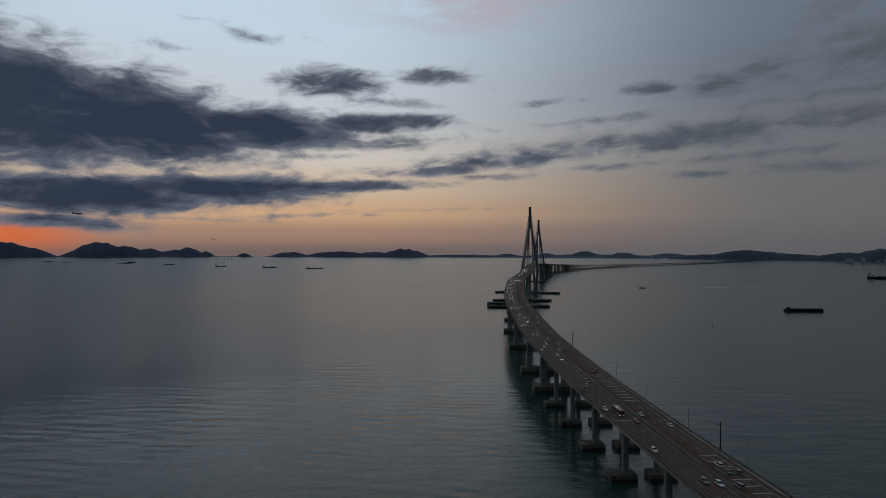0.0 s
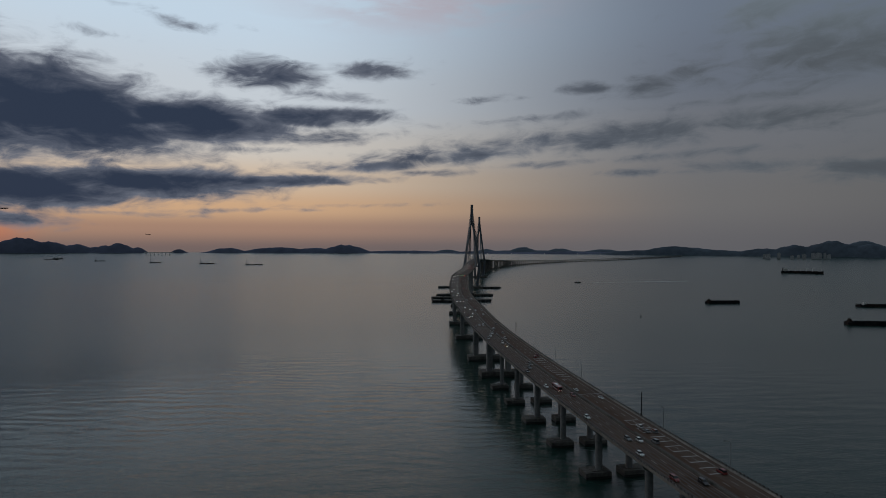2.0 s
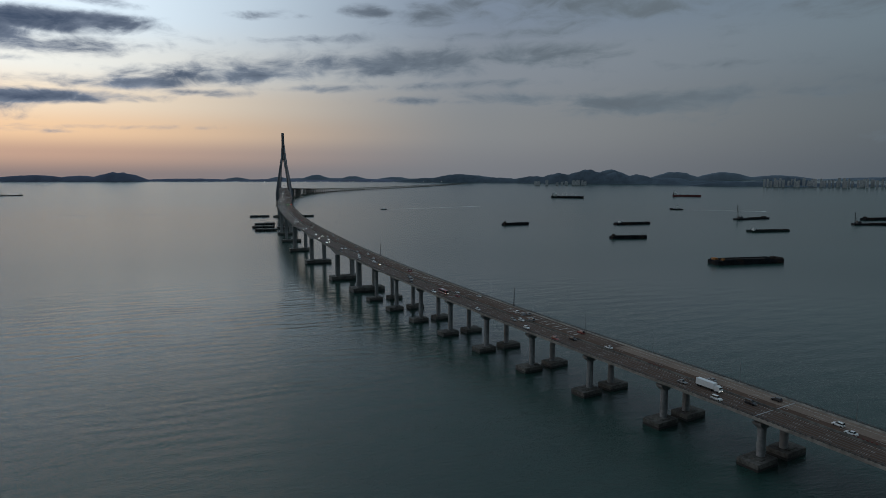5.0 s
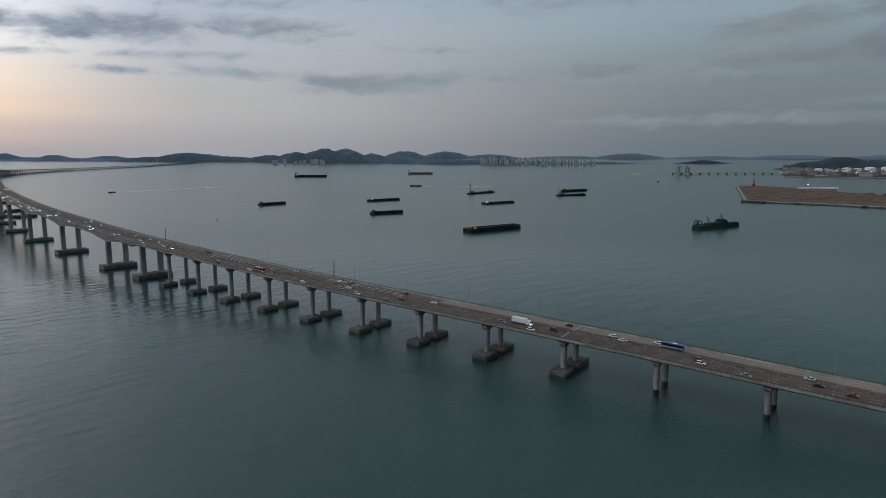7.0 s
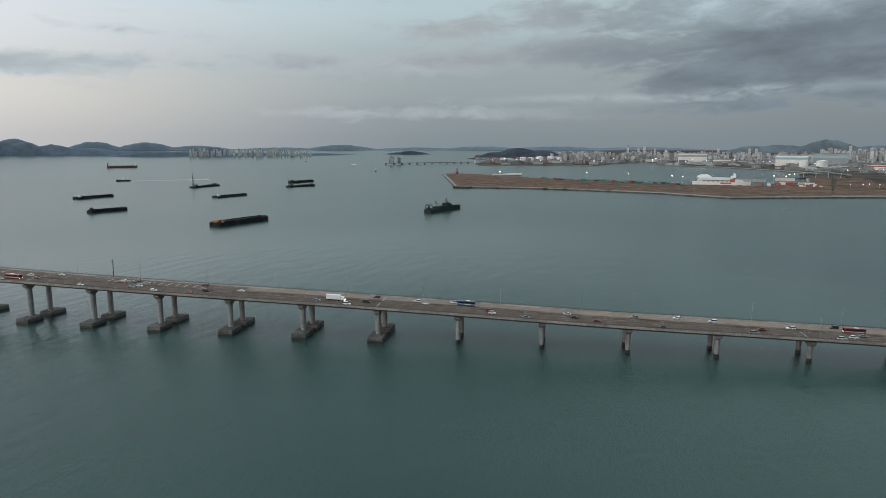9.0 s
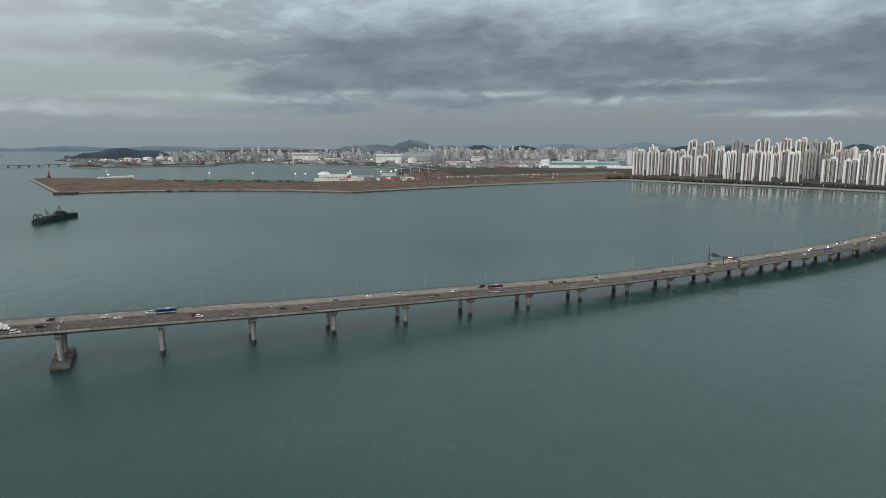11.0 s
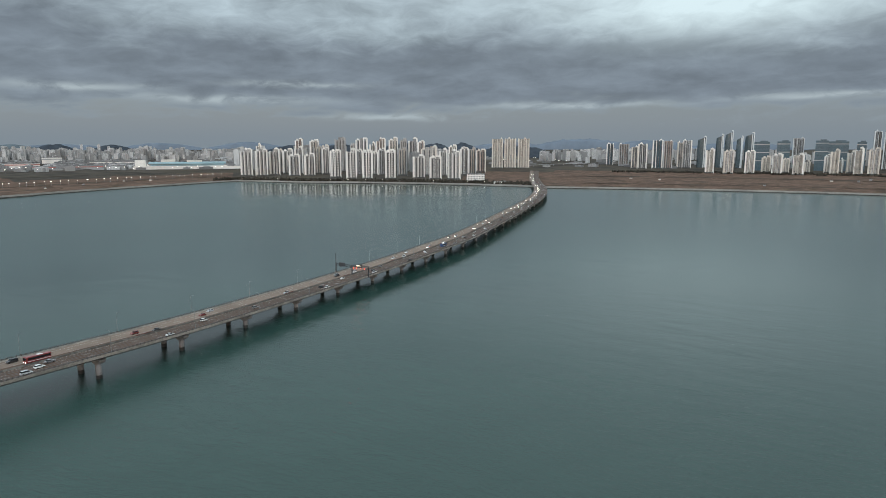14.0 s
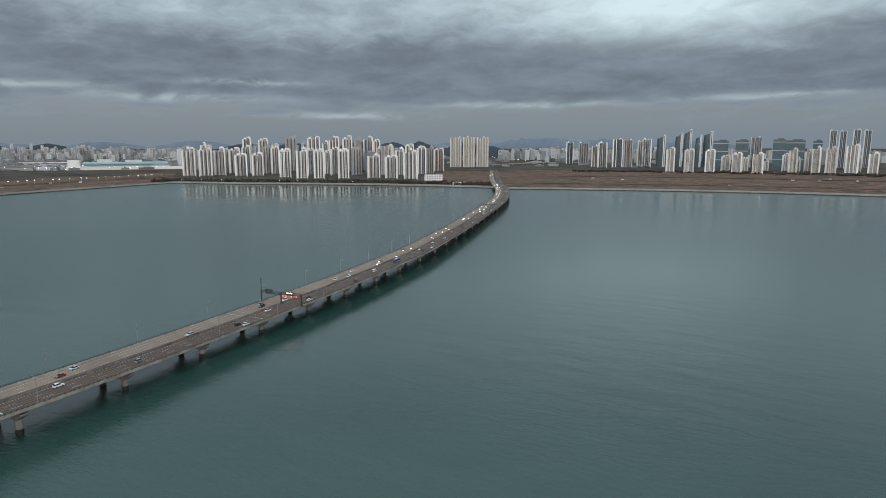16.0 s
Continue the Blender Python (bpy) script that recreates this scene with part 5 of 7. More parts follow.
def dredger(ax, ay, bx, by):
    m, L = afloat(ax, ay, bx, by)
    H, B = 5.5, 18.0
    o = group_of("dredger", "grey-green dredger with a cutter gantry at its stern", "ship", "", m)
    part("hull", hull(L, B, H, 0.12, 1.5, blunt=0.5), SHIPGREY, o)
    part("bulwark", bulwark(L, B, H, 1.2), SHIPGREY, o)
    g = Build()
    x0 = -0.46 * L
    n = 18
    for yy in (-4, 4):
        ring = [(x0 + 4.8 * math.cos(2 * math.pi * i / n), yy, H + 4.6 + 4.8 * math.sin(2 * math.pi * i / n)) for i in range(n)]
        for p, q in zip(ring, ring[1:] + ring[:1]):
            g.tube(p, q, 0.8, n=5)
    for i in range(0, n, 3):
        a = 2 * math.pi * i / n
        g.tube((x0, 0, H + 4.6), (x0 + 4.8 * math.cos(a), 4, H + 4.6 + 4.8 * math.sin(a)), 0.35, n=4)
        g.tube((x0 + 4.8 * math.cos(a), -4, H + 4.6 + 4.8 * math.sin(a)), (x0 + 4.8 * math.cos(a), 4, H + 4.6 + 4.8 * math.sin(a)), 0.5, n=4)
    part("hose_reel", g, DARKSTEEL, o, "tall dark hose reel")
    part("deckhouse", Build().box(-0.1 * L, 0, H, 0.3 * L, 12, 3.4).box(0.1 * L, 0, H, 0.16 * L, 13, 5.4).box(0.1 * L, 0, H + 5.4, 0.1 * L, 11, 3.0, 0, 0.92), SHIPGREY, o)
    part("bridge_windows", Build().box(0.1 * L, 0, H + 6.6, 0.104 * L, 10.6, 0.9), GLASS, o)
    for k, (x, z, rake) in enumerate(((-0.2, 16, -7), (0.02, 20, 9), (0.13, 17, -5))):
        d = Build()
        d.tube((x * L, -2, H + 3), (x * L + rake, -0.5, z + 4), 0.45, 0.25, 5).tube((x * L, 2, H + 3), (x * L + rake, 0.5, z + 4), 0.45, 0.25, 5)
        d.tube((x * L + rake, 0, z + 4), (x * L - rake, 0, H + 4), 0.18, n=4)
        for q in (0.3, 0.6, 0.9):
            d.tube((x * L + rake * q, -2 + 1.5 * q, H + 3 + (z + 1 - H) * q), (x * L + rake * q, 2 - 1.5 * q, H + 3 + (z + 1 - H) * q), 0.2, n=4)
        part("derrick", d, DARKSTEEL, o)
    part("funnel", Build().box(0.02 * L, 3, H + 3.4, 5, 3, 5, 0, 0.8), DARKSTEEL, o)
    part("pipe_stack", Build().box(0.33 * L, 0, H, 0.2 * L, 9, 1.8, 0, 0.9), RUST, o)
    part("foremast", Build().tube((0.42 * L, 0, H), (0.42 * L, 0, H + 9), 0.2, 0.1, 5), DARKSTEEL, o)


def bulk_carrier(ax, ay, bx, by, mat, label, cranes=4, H=9.0, B=26.0):
    m, L = afloat(ax, ay, bx, by)
    o = group_of("cargo_ship", label, "ship", "anchored cargo ships", m)
    part("hull", hull(L, B, H, 0.14, 3.0, 3.0, 0.3), mat, o)
    a = part("accommodation", Build().box(-0.4 * L, 0, H, 0.1 * L, B * 0.8, 9.0).box(-0.4 * L, 0, H + 9, 0.08 * L, B * 0.95, 5.0, 0, 0.94), SHIPWHITE, o, "white accommodation block")
    for k in range(4):
        part("window_row", Build().box(-0.348 * L, 0, H + 2.0 + 3.0 * k, 0.2, B * 0.68, 1.0), GLASS, a)
    part("funnel", Build().box(-0.46 * L, 0, H, 0.04 * L, 6, 16, 0, 0.8), DARKSTEEL, o)
    part("mast", Build().tube((-0.39 * L, 0, H + 14), (-0.39 * L, 0, H + 24), 0.4, 0.2, 6), SHIPWHITE, o)
    for k in range(5):
        part("hatch_cover", Build().box((-0.24 + 0.14 * k) * L, 0, H, 0.1 * L, B * 0.6, 2.2, 0, 0.96), RUST, o)
    for k in range(cranes):
        x = (-0.17 + 0.14 * k) * L
        part("deck_crane", Build().tube((x, 0, H), (x, 0, H + 11), 0.9, 0.8, 8).box(x, 0, H + 10, 3.4, 3, 3).tube((x, 0, H + 13), (x + 0.09 * L, 0, H + 16), 0.5, 0.3, 5), STEEL, o)
    part("foremast", Build().tube((0.45 * L, 0, H + 2), (0.45 * L, 0, H + 13), 0.35, 0.2, 6), SHIPWHITE, o)


def small_boat(x, y, L=22.0, turn=0.0, label="small dark workboat under way", wake=0.0, mat=None):
    m = Matrix.Translation(far(x, y)) @ Matrix.Rotation(radians(turn), 4, "Z") @ Matrix.Scale(shrink(x, y), 4)
    o = group_of("workboat", label, "boat", "small boats", m)
    part("hull", hull(L, L * 0.26, L * 0.09, 0.3, L * 0.05, 1.0, 0.15), mat or HULL, o)
    part("wheelhouse", Build().box(-0.08 * L, 0, L * 0.09, L * 0.26, L * 0.16, L * 0.1).box(-0.05 * L, 0, L * 0.19, L * 0.14, L * 0.14, L * 0.08, 0, 0.88), SHIPWHITE, o)
    part("mast", Build().tube((-0.05 * L, 0, L * 0.26), (-0.05 * L, 0, L * 0.5), 0.12, 0.07, 5), DARKSTEEL, o)
    if wake:
        w = Build()
        n = 24
        vs = []
        for i in range(n + 1):
            u = i / n
            for k in (-1, 1):
                vs.append((-L * 0.5 - wake * u, k * (1.0 + 5.5 * u ** 0.6) + 0.6 * math.sin(u * 30), 0.06))
        w.add(vs, [(2 * i, 2 * i + 2, 2 * i + 3, 2 * i + 1) for i in range(n)])
        part("wake", w, FOAM, o, "pale strip of disturbed water")


def old_wake(x0, y0, x1, y1, w, label):
    """A long streak that a passing ship has left on the water."""
    b = Build()
    n = 60
    vs = []
    for i in range(n + 1):
        u = i / n
        x, y = x0 + (x1 - x0) * u, y0 + (y1 - y0) * u + 6 * math.sin(u * 5)
        k = w * (0.5 + 0.5 * noise.noise(Vector((u * 9, w, 1)))) * math.sin(math.pi * min(1, u * 1.02)) ** 0.4 + 0.4
        fx, fy, fz = far(x, y, 0.05)
        vs += [(fx, fy - k, fz), (fx, fy + k, fz)]
    b.add(vs, [(2 * i, 2 * i + 2, 2 * i + 3, 2 * i + 1) for i in range(n)])
    tagged(b.out("wake", FOAM), label, "wake", kind="stuff")


FOAM = material("wake_foam", (0.46, 0.49, 0.49), 0.5, vary=0.3, grain=0.15, blot=0.02, bump=0.1)
old_wake(-790, 2190, 195, 2010, 5.0, "long pale wake left on the calm sea")
old_wake(-600, 2080, 120, 1985, 2.5, "faint second wake line on the sea")
barge(579, 510, 681, 486, 26, 7.0, "long dark barge with orange machinery at one end", "orange")
barge(683, 844, 751, 824, 18, 5.5, "short dark steel barge at anchor")
barge(920, 1113, 1014, 1098, 20, 5.0, "dark barge with a raised stern boom", "ramp")
barge(662, 1214, 732, 1213, 18, 5.5, "dark steel barge with a low wheelhouse")
barge(1042, 832, 1134, 810, 22, 4.0, "flat grey-green pontoon barge with a stern boom", "ramp", SHIPGREY)
barge(1620, 950, 1726, 926, 22, 6.5, "dark laden barge moored beside a crane barge")
crane_barge(1327, 1107, 1446, 1103, 42.0)
crane_barge(1437, 861, 1515, 812, 30.0, "dark crane barge with a slender boom")
dredger(853, 254, 958, 221)
bulk_carrier(1885, 2775, 2000, 2644, HULL, "dark cargo ship with four deck cranes at anchor", 4)
bulk_carrier(2650, 2659, 2752, 2543, HULL_RED, "red-hulled cargo ship at anchor", 0)
small_boat(1568, 1560, 45, 132, "low dark workboat trailing a long wake", 260)
small_boat(641, 2020, 24, 190, "small launch trailing a long wake", 420)
small_boat(2629, 1046, 34, 20, "dark tug with a tall wheelhouse")
small_boat(3489, 1533, 40, 100, "white ferry boat with lit windows", 0, SHIPWHITE)
small_boat(4300, 2300, 34, 20, "small dark fishing boat")
for k, (x0, y0, L, tall) in enumerate(((-4794, 7883, 115, 0), (-4285, 7420, 105, 55), (-3249, 6639, 130, 0), (-2524, 6008, 95, 40), (-1793, 5257, 90, 48), (-1288, 4853, 110, 48), (-880, 4507, 120, 50))):
    if tall:
        crane_barge(x0 - L / 2, y0, x0 + L / 2, y0 - 6, tall, "dark crane barge on the western roads")
    else:
        barge(x0 - L / 2, y0, x0 + L / 2, y0 + 10, 20, 6, "dark barge on the western roads")
small_boat(-3420, 7150, 100, 0, "small dark coaster on the western roads")

def airliner(az, el, d, length, turn, label):
    """A jet in flight: tapered body, swept wings, tail."""
    x, y = bearing(az, d)
    o = group_of("airliner", label, "aircraft", "airliners", Matrix.Translation(far(x, y, HUB.z + d * math.tan(radians(el)))) @ Matrix.Rotation(radians(turn), 4, "Z") @ Matrix.Scale(shrink(x, y) * length / 40, 4))
    n = 10
    part("fuselage", Build().rings([[(u, r * math.cos(2 * math.pi * i / n), zc + r * math.sin(2 * math.pi * i / n)) for i in range(n)] for u, r, zc in ((20, 0.3, -0.3), (18, 1.4, 0), (14, 2.0, 0), (-8, 2.0, 0), (-15, 1.2, 0.5), (-20, 0.3, 1.0))], smooth=True), HULL, o)
    for k in (-1, 1):
        part("wing", Build().rings([[(4, k * 1.5, -0.9), (-4, k * 1.5, -0.9), (-4, k * 1.5, -0.4), (4, k * 1.5, -0.4)], [(-5, k * 18, 0.6), (-7, k * 18, 0.6), (-7, k * 18, 0.8), (-5, k * 18, 0.8)]]), HULL, o)
        part("tailplane", Build().rings([[(-15, k * 0.6, 0.9), (-18.5, k * 0.6, 0.9), (-18.5, k * 0.6, 1.1), (-15, k * 0.6, 1.1)], [(-18, k * 6.5, 1.3), (-19.5, k * 6.5, 1.3), (-19.5, k * 6.5, 1.4), (-18, k * 6.5, 1.4)]]), HULL, o)
        part("engine", Build().tube((3.2, k * 6, -2.0), (-1.2, k * 6, -1.9), 0.95, 0.7, 8), HULL, o)
    part("tail_fin", Build().rings([[(-14, -0.2, 1.6), (-19, -0.2, 1.6), (-19, 0.2, 1.6), (-14, 0.2, 1.6)], [(-18, -0.1, 8), (-20.5, -0.1, 8), (-20.5, 0.1, 8), (-18, 0.1, 8)]]), HULL, o)


airliner(26.8, 3.0, 2550, 40, -12, "dark airliner in level flight below the clouds")
airliner(17.8, 1.13, 5200, 42, -12, "far dark airliner coming in low to land")

# ---- the city ----
# walls between the piers are greyed: shade of the recessed bays in their colour
WALL_WHITE = facade("shaded_white_tower_wall", (0.40, 0.38, 0.35), (0.10, 0.10, 0.105), 2.9, 4.2, 0.42)
WALL_CHECK = facade("chequered_tower_wall", (0.70, 0.67, 0.62), (0.035, 0.035, 0.04), 5.8, 5.0, 0.5, sill=0.4)
WALL_BEIGE = facade("beige_tower_wall", (0.44, 0.395, 0.335), (0.085, 0.085, 0.085), 2.9, 3.6, 0.45)
WALL_BROWN = facade("brown_tower_wall", (0.32, 0.25, 0.21), (0.06, 0.055, 0.055), 2.9, 3.6, 0.45)
WALL_GREY = facade("grey_tower_wall", (0.33, 0.325, 0.315), (0.05, 0.055, 0.06), 2.9, 3.2, 0.55)
WALL_GLASS = facade("blue_glass_wall", (0.085, 0.125, 0.145), (0.04, 0.068, 0.082), 3.6, 2.0, 0.8, 0.12)
WALL_CURVE = facade("pale_blue_glass_wall", (0.090, 0.115, 0.122), (0.045, 0.064, 0.070), 3.6, 2.0, 0.7, 0.15)
WALL_FAR = facade("far_tower_wall", (0.55, 0.54, 0.53), (0.2, 0.205, 0.215), 2.9, 3.6, 0.5)
PLAIN_WHITE = material("white_render", (0.66, 0.625, 0.575), 0.8, vary=0.1, grain=0.3, blot=0.03, by_object=0.06)
PLAIN_GREY = material("grey_render", (0.30, 0.295, 0.285), 0.8, vary=0.15, grain=0.3, blot=0.03, by_object=0.1)
PLAIN_BEIGE = material("beige_render", (0.52, 0.47, 0.405), 0.8, vary=0.12, grain=0.3, blot=0.03, by_object=0.08)
PLAIN_BLUE = material("pale_blue_cladding", (0.26, 0.40, 0.44), 0.6, vary=0.1, grain=0.3, blot=0.02)
PLAIN_TEAL = material("teal_container", (0.03, 0.16, 0.145), 0.6, vary=0.25, grain=0.4, blot=0.05, by_object=0.25)
PLAIN_RED = material("red_container", (0.30, 0.055, 0.04), 0.6, vary=0.3, grain=0.4, blot=0.05, by_object=0.3)
DARK_BASE = material("dark_base_and_bands", (0.06, 0.058, 0.055), 0.7, vary=0.3, grain=0.3, blot=0.05)
PLAIN_PALE = material("pale_grey_cladding", (0.45, 0.46, 0.455), 0.6, vary=0.12, grain=0.3, blot=0.03)
BALCONY = facade("stacked_balconies", (0.46, 0.41, 0.35), (0.16, 0.145, 0.13), 2.9, 3.0, 0.7)
ROOF_GREY = material("roof_grey", (0.17, 0.17, 0.168), 0.85, vary=0.2, grain=0.2, blot=0.03)


def at_ground(x, y, z=4.0):
    """The pose of a thing on the land that turns its face to the sea, and its scale there."""
    return Matrix.Translation(far(x, y, z)) @ Matrix.Rotation(math.atan2(y - HUB.y, x - HUB.x) - math.pi / 2, 4, "Z") @ Matrix.Scale(shrink(x, y), 4)


def tower_block(x, y, w, h, wall, plain, label, seed, depth=17.0, steps=True, fins=3, cap=None, group="apartment towers", band=None):
    """A slab of flats: bays of unequal height, blank end piers, a stair core and roof houses."""
    r = random.Random(seed)
    m = at_ground(x, y) @ Matrix.Rotation(radians(r.uniform(-9, 9)), 4, "Z")
    o = group_of("apartment_tower", label, "apartment building", group, m)
    w = max(w * 0.84, 13.0)
    n = max(2, min(4, int(w / 12)))
    bay = w / n
    body = Build()
    hs = []
    for k in range(n):
        hk = h * (0.93 if steps and k == 0 else 0.97 if steps and k == n - 1 and r.random() < 0.6 else 1.0) - r.uniform(0, 2)
        hs.append(hk)
        body.box(-w / 2 + bay * (k + 0.5), (2.4 if k % 2 else -1.6) + r.uniform(-1, 1), -3, bay - 0.02, depth * r.uniform(0.86, 1.0), hk + 3)
    part("wall", body, wall, o)
    # dark podium stands for the dark, tree-lined foot of the tower
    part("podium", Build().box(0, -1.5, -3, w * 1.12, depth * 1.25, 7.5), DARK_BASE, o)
    for k in range(n + 1):
        hk = min(hs[max(0, k - 1)], hs[min(n - 1, k)]) + 1.2
        part("pier", Build().box(-w / 2 + bay * k, -0.4, -3, 5.6 if k in (0, n) else 3.0, depth + 3.0, hk + 3), plain, o)
    for k in range(fins):
        xx = -w / 2 + w * (k + 0.5) / fins
        # by default a dark strip: windows, with the shade between bays painted in
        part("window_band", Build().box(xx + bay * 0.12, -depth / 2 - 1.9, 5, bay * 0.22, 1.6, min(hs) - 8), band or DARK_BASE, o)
    kx = r.randrange(n)
    part("roof_house", Build().box(-w / 2 + bay * (kx + 0.5), 1.0, hs[kx], bay * 0.6, depth * 0.5, 5.5).box(-w / 2 + bay * (kx + 0.5), 1.0, hs[kx] + 5.5, bay * 0.3, depth * 0.3, 2.2), cap or plain, o)
    if steps:
        part("roof_frame", Build().box(w / 2 - bay * 0.5, -depth * 0.32, hs[-1], bay * 0.92, 0.7, 5.0).box(w / 2 - bay * 0.5, -depth * 0.1, hs[-1] + 4.4, bay * 0.92, depth * 0.5, 0.7), plain, o)
    return o


SEED = iter(range(1, 500))
for x, y, w, h in [(1824, -1564, 44, 98), (1778, -1596, 46, 100), (1772, -1653, 40, 98), (1675, -1666, 42, 80), (1628, -1698, 40, 82), (1192, -1802, 42, 80), (1122, -1806, 41, 77), (1049, -1813, 43, 94)]:
    tower_block(x, y, w, h, WALL_WHITE, PLAIN_WHITE, "white apartment tower with blank end walls and a stepped roof", next(SEED))
for x, y, w, h in [(1458, -1667, 38, 99), (1359, -1644, 36, 99), (1314, -1675, 33, 99), (1249, -1719, 35, 99)]:
    tower_block(x, y, w, h, WALL_CHECK, PLAIN_WHITE, "white apartment tower with chequered dark windows", next(SEED))
for x, y, w, h in [(1475, -2788, 58, 144), (1422, -2822, 60, 146), (1368, -2858, 60, 145)]:
    tower_block(x, y, w, h, WALL_BEIGE, PLAIN_BEIGE, "tall pale apartment tower with stacked balconies", next(SEED), 16, False, 4, group="tall beige towers", band=BALCONY)
tower_block(1290, -2348, 42, 98, WALL_BROWN, PLAIN_BEIGE, "brown and beige apartment tower", next(SEED), 18)
for k, (x, y, w, h) in enumerate([(1843, -1776, 42, 98), (1806, -1802, 32, 108), (1744, -1844, 34, 112), (1757, -1897, 33, 116), (1487, -1903, 22, 92), (1466, -1918, 26, 102), (1371, -1927, 36, 106),
                                  (1288, -1984, 62, 106), (1243, -2015, 29, 98), (1204, -2097, 32, 106), (1232, -2194, 29, 106), (1912, -1791, 28, 97), (1680, -1828, 29, 106), (1537, -1869, 22, 98)]):
    mats = ((WALL_WHITE, PLAIN_WHITE), (WALL_GREY, PLAIN_WHITE), (WALL_BEIGE, PLAIN_GREY), (WALL_WHITE, PLAIN_BEIGE))[k % 4]
    tower_block(x, y, w, h, *mats, "pale apartment tower in the second row", next(SEED))
for k, (x, y, w, h) in enumerate([(1973, -1951, 33, 143), (1918, -1989, 40, 139), (1825, -2052, 50, 148), (1748, -2105, 56, 146), (1679, -2152, 44, 141), (1634, -2183, 41, 146), (1599, -2207, 29, 141),
                                  (1602, -2278, 42, 142), (1571, -2299, 27, 135), (2171, -1889, 21, 118), (1780, -2083, 20, 124), (1709, -2131, 24, 124), (1533, -2325, 49, 110), (1457, -2378, 37, 115)]):
    mats = ((WALL_BROWN, PLAIN_WHITE), (WALL_BEIGE, PLAIN_WHITE), (WALL_WHITE, PLAIN_GREY), (WALL_GREY, PLAIN_WHITE))[k % 4]
    tower_block(x, y, w, h, *mats, "tall apartment tower behind the shore rows", next(SEED))
for k, (x, y, w, h) in enumerate([(487, -2830, 40, 99), (413, -2816, 46, 95), (343, -2864, 45, 93), (309, -3019, 44, 66), (245, -2869, 44, 80), (241, -3066, 29, 59), (171, -2861, 46, 81), (170, -3114, 24, 47),
                                  (102, -3161, 27, 74), (64, -2993, 36, 94), (57, -3192, 18, 57), (19, -3151, 35, 88), (-16, -2988, 33, 101), (-63, -3020, 47, 103), (-131, -3009, 55, 113), (-156, -3270, 18, 60),
                                  (-199, -3056, 42, 82), (-262, -3060, 44, 96), (-330, -3075, 40, 84)]):
    tower_block(x, y, w * 0.82, h, WALL_WHITE if k % 3 else WALL_BEIGE, PLAIN_BEIGE if k % 2 else PLAIN_WHITE, "cream apartment tower on the bare plain", next(SEED), 15, True, 3, band=BALCONY)
for k, (x, y, w, h) in enumerate([(1223, -3625, 40, 123), (1120, -3568, 60, 120), (917, -3167, 29, 105), (886, -3189, 42, 121), (827, -3229, 50, 137), (785, -3257, 46, 134), (760, -3372, 24, 127), (730, -3392, 44, 138)]):
    mats = ((WALL_GLASS, PLAIN_WHITE), (WALL_BROWN, PLAIN_GREY), (WALL_GREY, PLAIN_BEIGE), (WALL_GREY, PLAIN_WHITE))[k % 4]
    tower_block(x, y, w, h, *mats, "tall grey tower with dark vertical window bands", next(SEED), 24, False, 4, PLAIN_WHITE)


def curved_tower(x, y, w, h, seed):
    """A glass tower whose roof sweeps up to one side."""
    o = group_of("glass_tower", "slender curved blue-glass tower with pale fins", "skyscraper", "curved glass towers", at_ground(x, y))
    rings = []
    n = 12
    for z, k in ((-3, 1.0), (h * 0.5, 1.04), (h * 0.93, 0.94)):
        rings.append([(w / 2 * k * math.cos(2 * math.pi * i / n), 13 * k * math.sin(2 * math.pi * i / n), z + (h * 0.045 * math.cos(2 * math.pi * i / n) if z > h * 0.8 else 0)) for i in range(n)])
    part("glass_skin", Build().rings(rings, smooth=True), WALL_CURVE, o)
    for k in (0.62, 0.98):
        part("fin", Build().box(w / 2 * k, -6, -3, 5.0, 11, h * (0.97 if k < 0.9 else 1.03)), PLAIN_PALE, o)
    part("crown", Build().box(w * 0.38, 0, h * 0.99, w * 0.22, 12, 4.0, 0, 0.8), PLAIN_WHITE, o)


for x, y, w, h in [(694, -3519, 40, 158), (619, -3570, 34, 168), (581, -3596, 36, 186), (518, -3537, 28, 158), (495, -3655, 42, 177)]:
    curved_tower(x, y, w, h, next(SEED))


def office_block(x, y, w, h):
    o = group_of("office_block", "dark blue-glass office block", "office building", "dark glass offices", at_ground(x, y))
    part("wall", Build().box(0, 0, -3, w, 34, h + 3).box(w * 0.1, 0, h, w * 0.5, 18, 5), WALL_GLASS, o)
    for z in (h * 0.33, h * 0.62, h * 0.9):
        part("sky_lobby", Build().box(0, 0, z, w + 1, 35, 3.5), PLAIN_GREY, o)
    return o


for x, y, w, h in [(372, -3276, 62, 128), (292, -3331, 52, 130), (151, -3427, 50, 134), (90, -3469, 78, 130), (5, -3527, 36, 128)]:
    office_block(x, y, w, h)
part("bridge_floor", Build(at_ground(222, -3380)).box(0, 0, 95, 60, 20, 16), WALL_GLASS, office_block(222, -3390, 30, 70))
for x, y, w, h in [(257, -3526, 50, 146), (-48, -3650, 30, 176), (-88, -3674, 30, 172), (-142, -3705, 30, 180), (-184, -3730, 30, 177)]:
    tower_block(x, y, w, h, WALL_GREY, PLAIN_PALE, "very tall grey-beige apartment tower", next(SEED), 14, False, 4)


def low_house(x, y, w, d, h, wall, label, name="low_building"):
    o = group_of(name, label, "building", "", at_ground(x, y))
    part("wall", Build().box(0, 0, -1, w, d, h + 1), wall, o)
    part("roof", Build().box(0, 0, h, w + 0.8, d + 0.8, 0.8).box(w * 0.2, 0, h + 0.8, w * 0.2, d * 0.4, 2.0), ROOF_GREY, o)
    return o


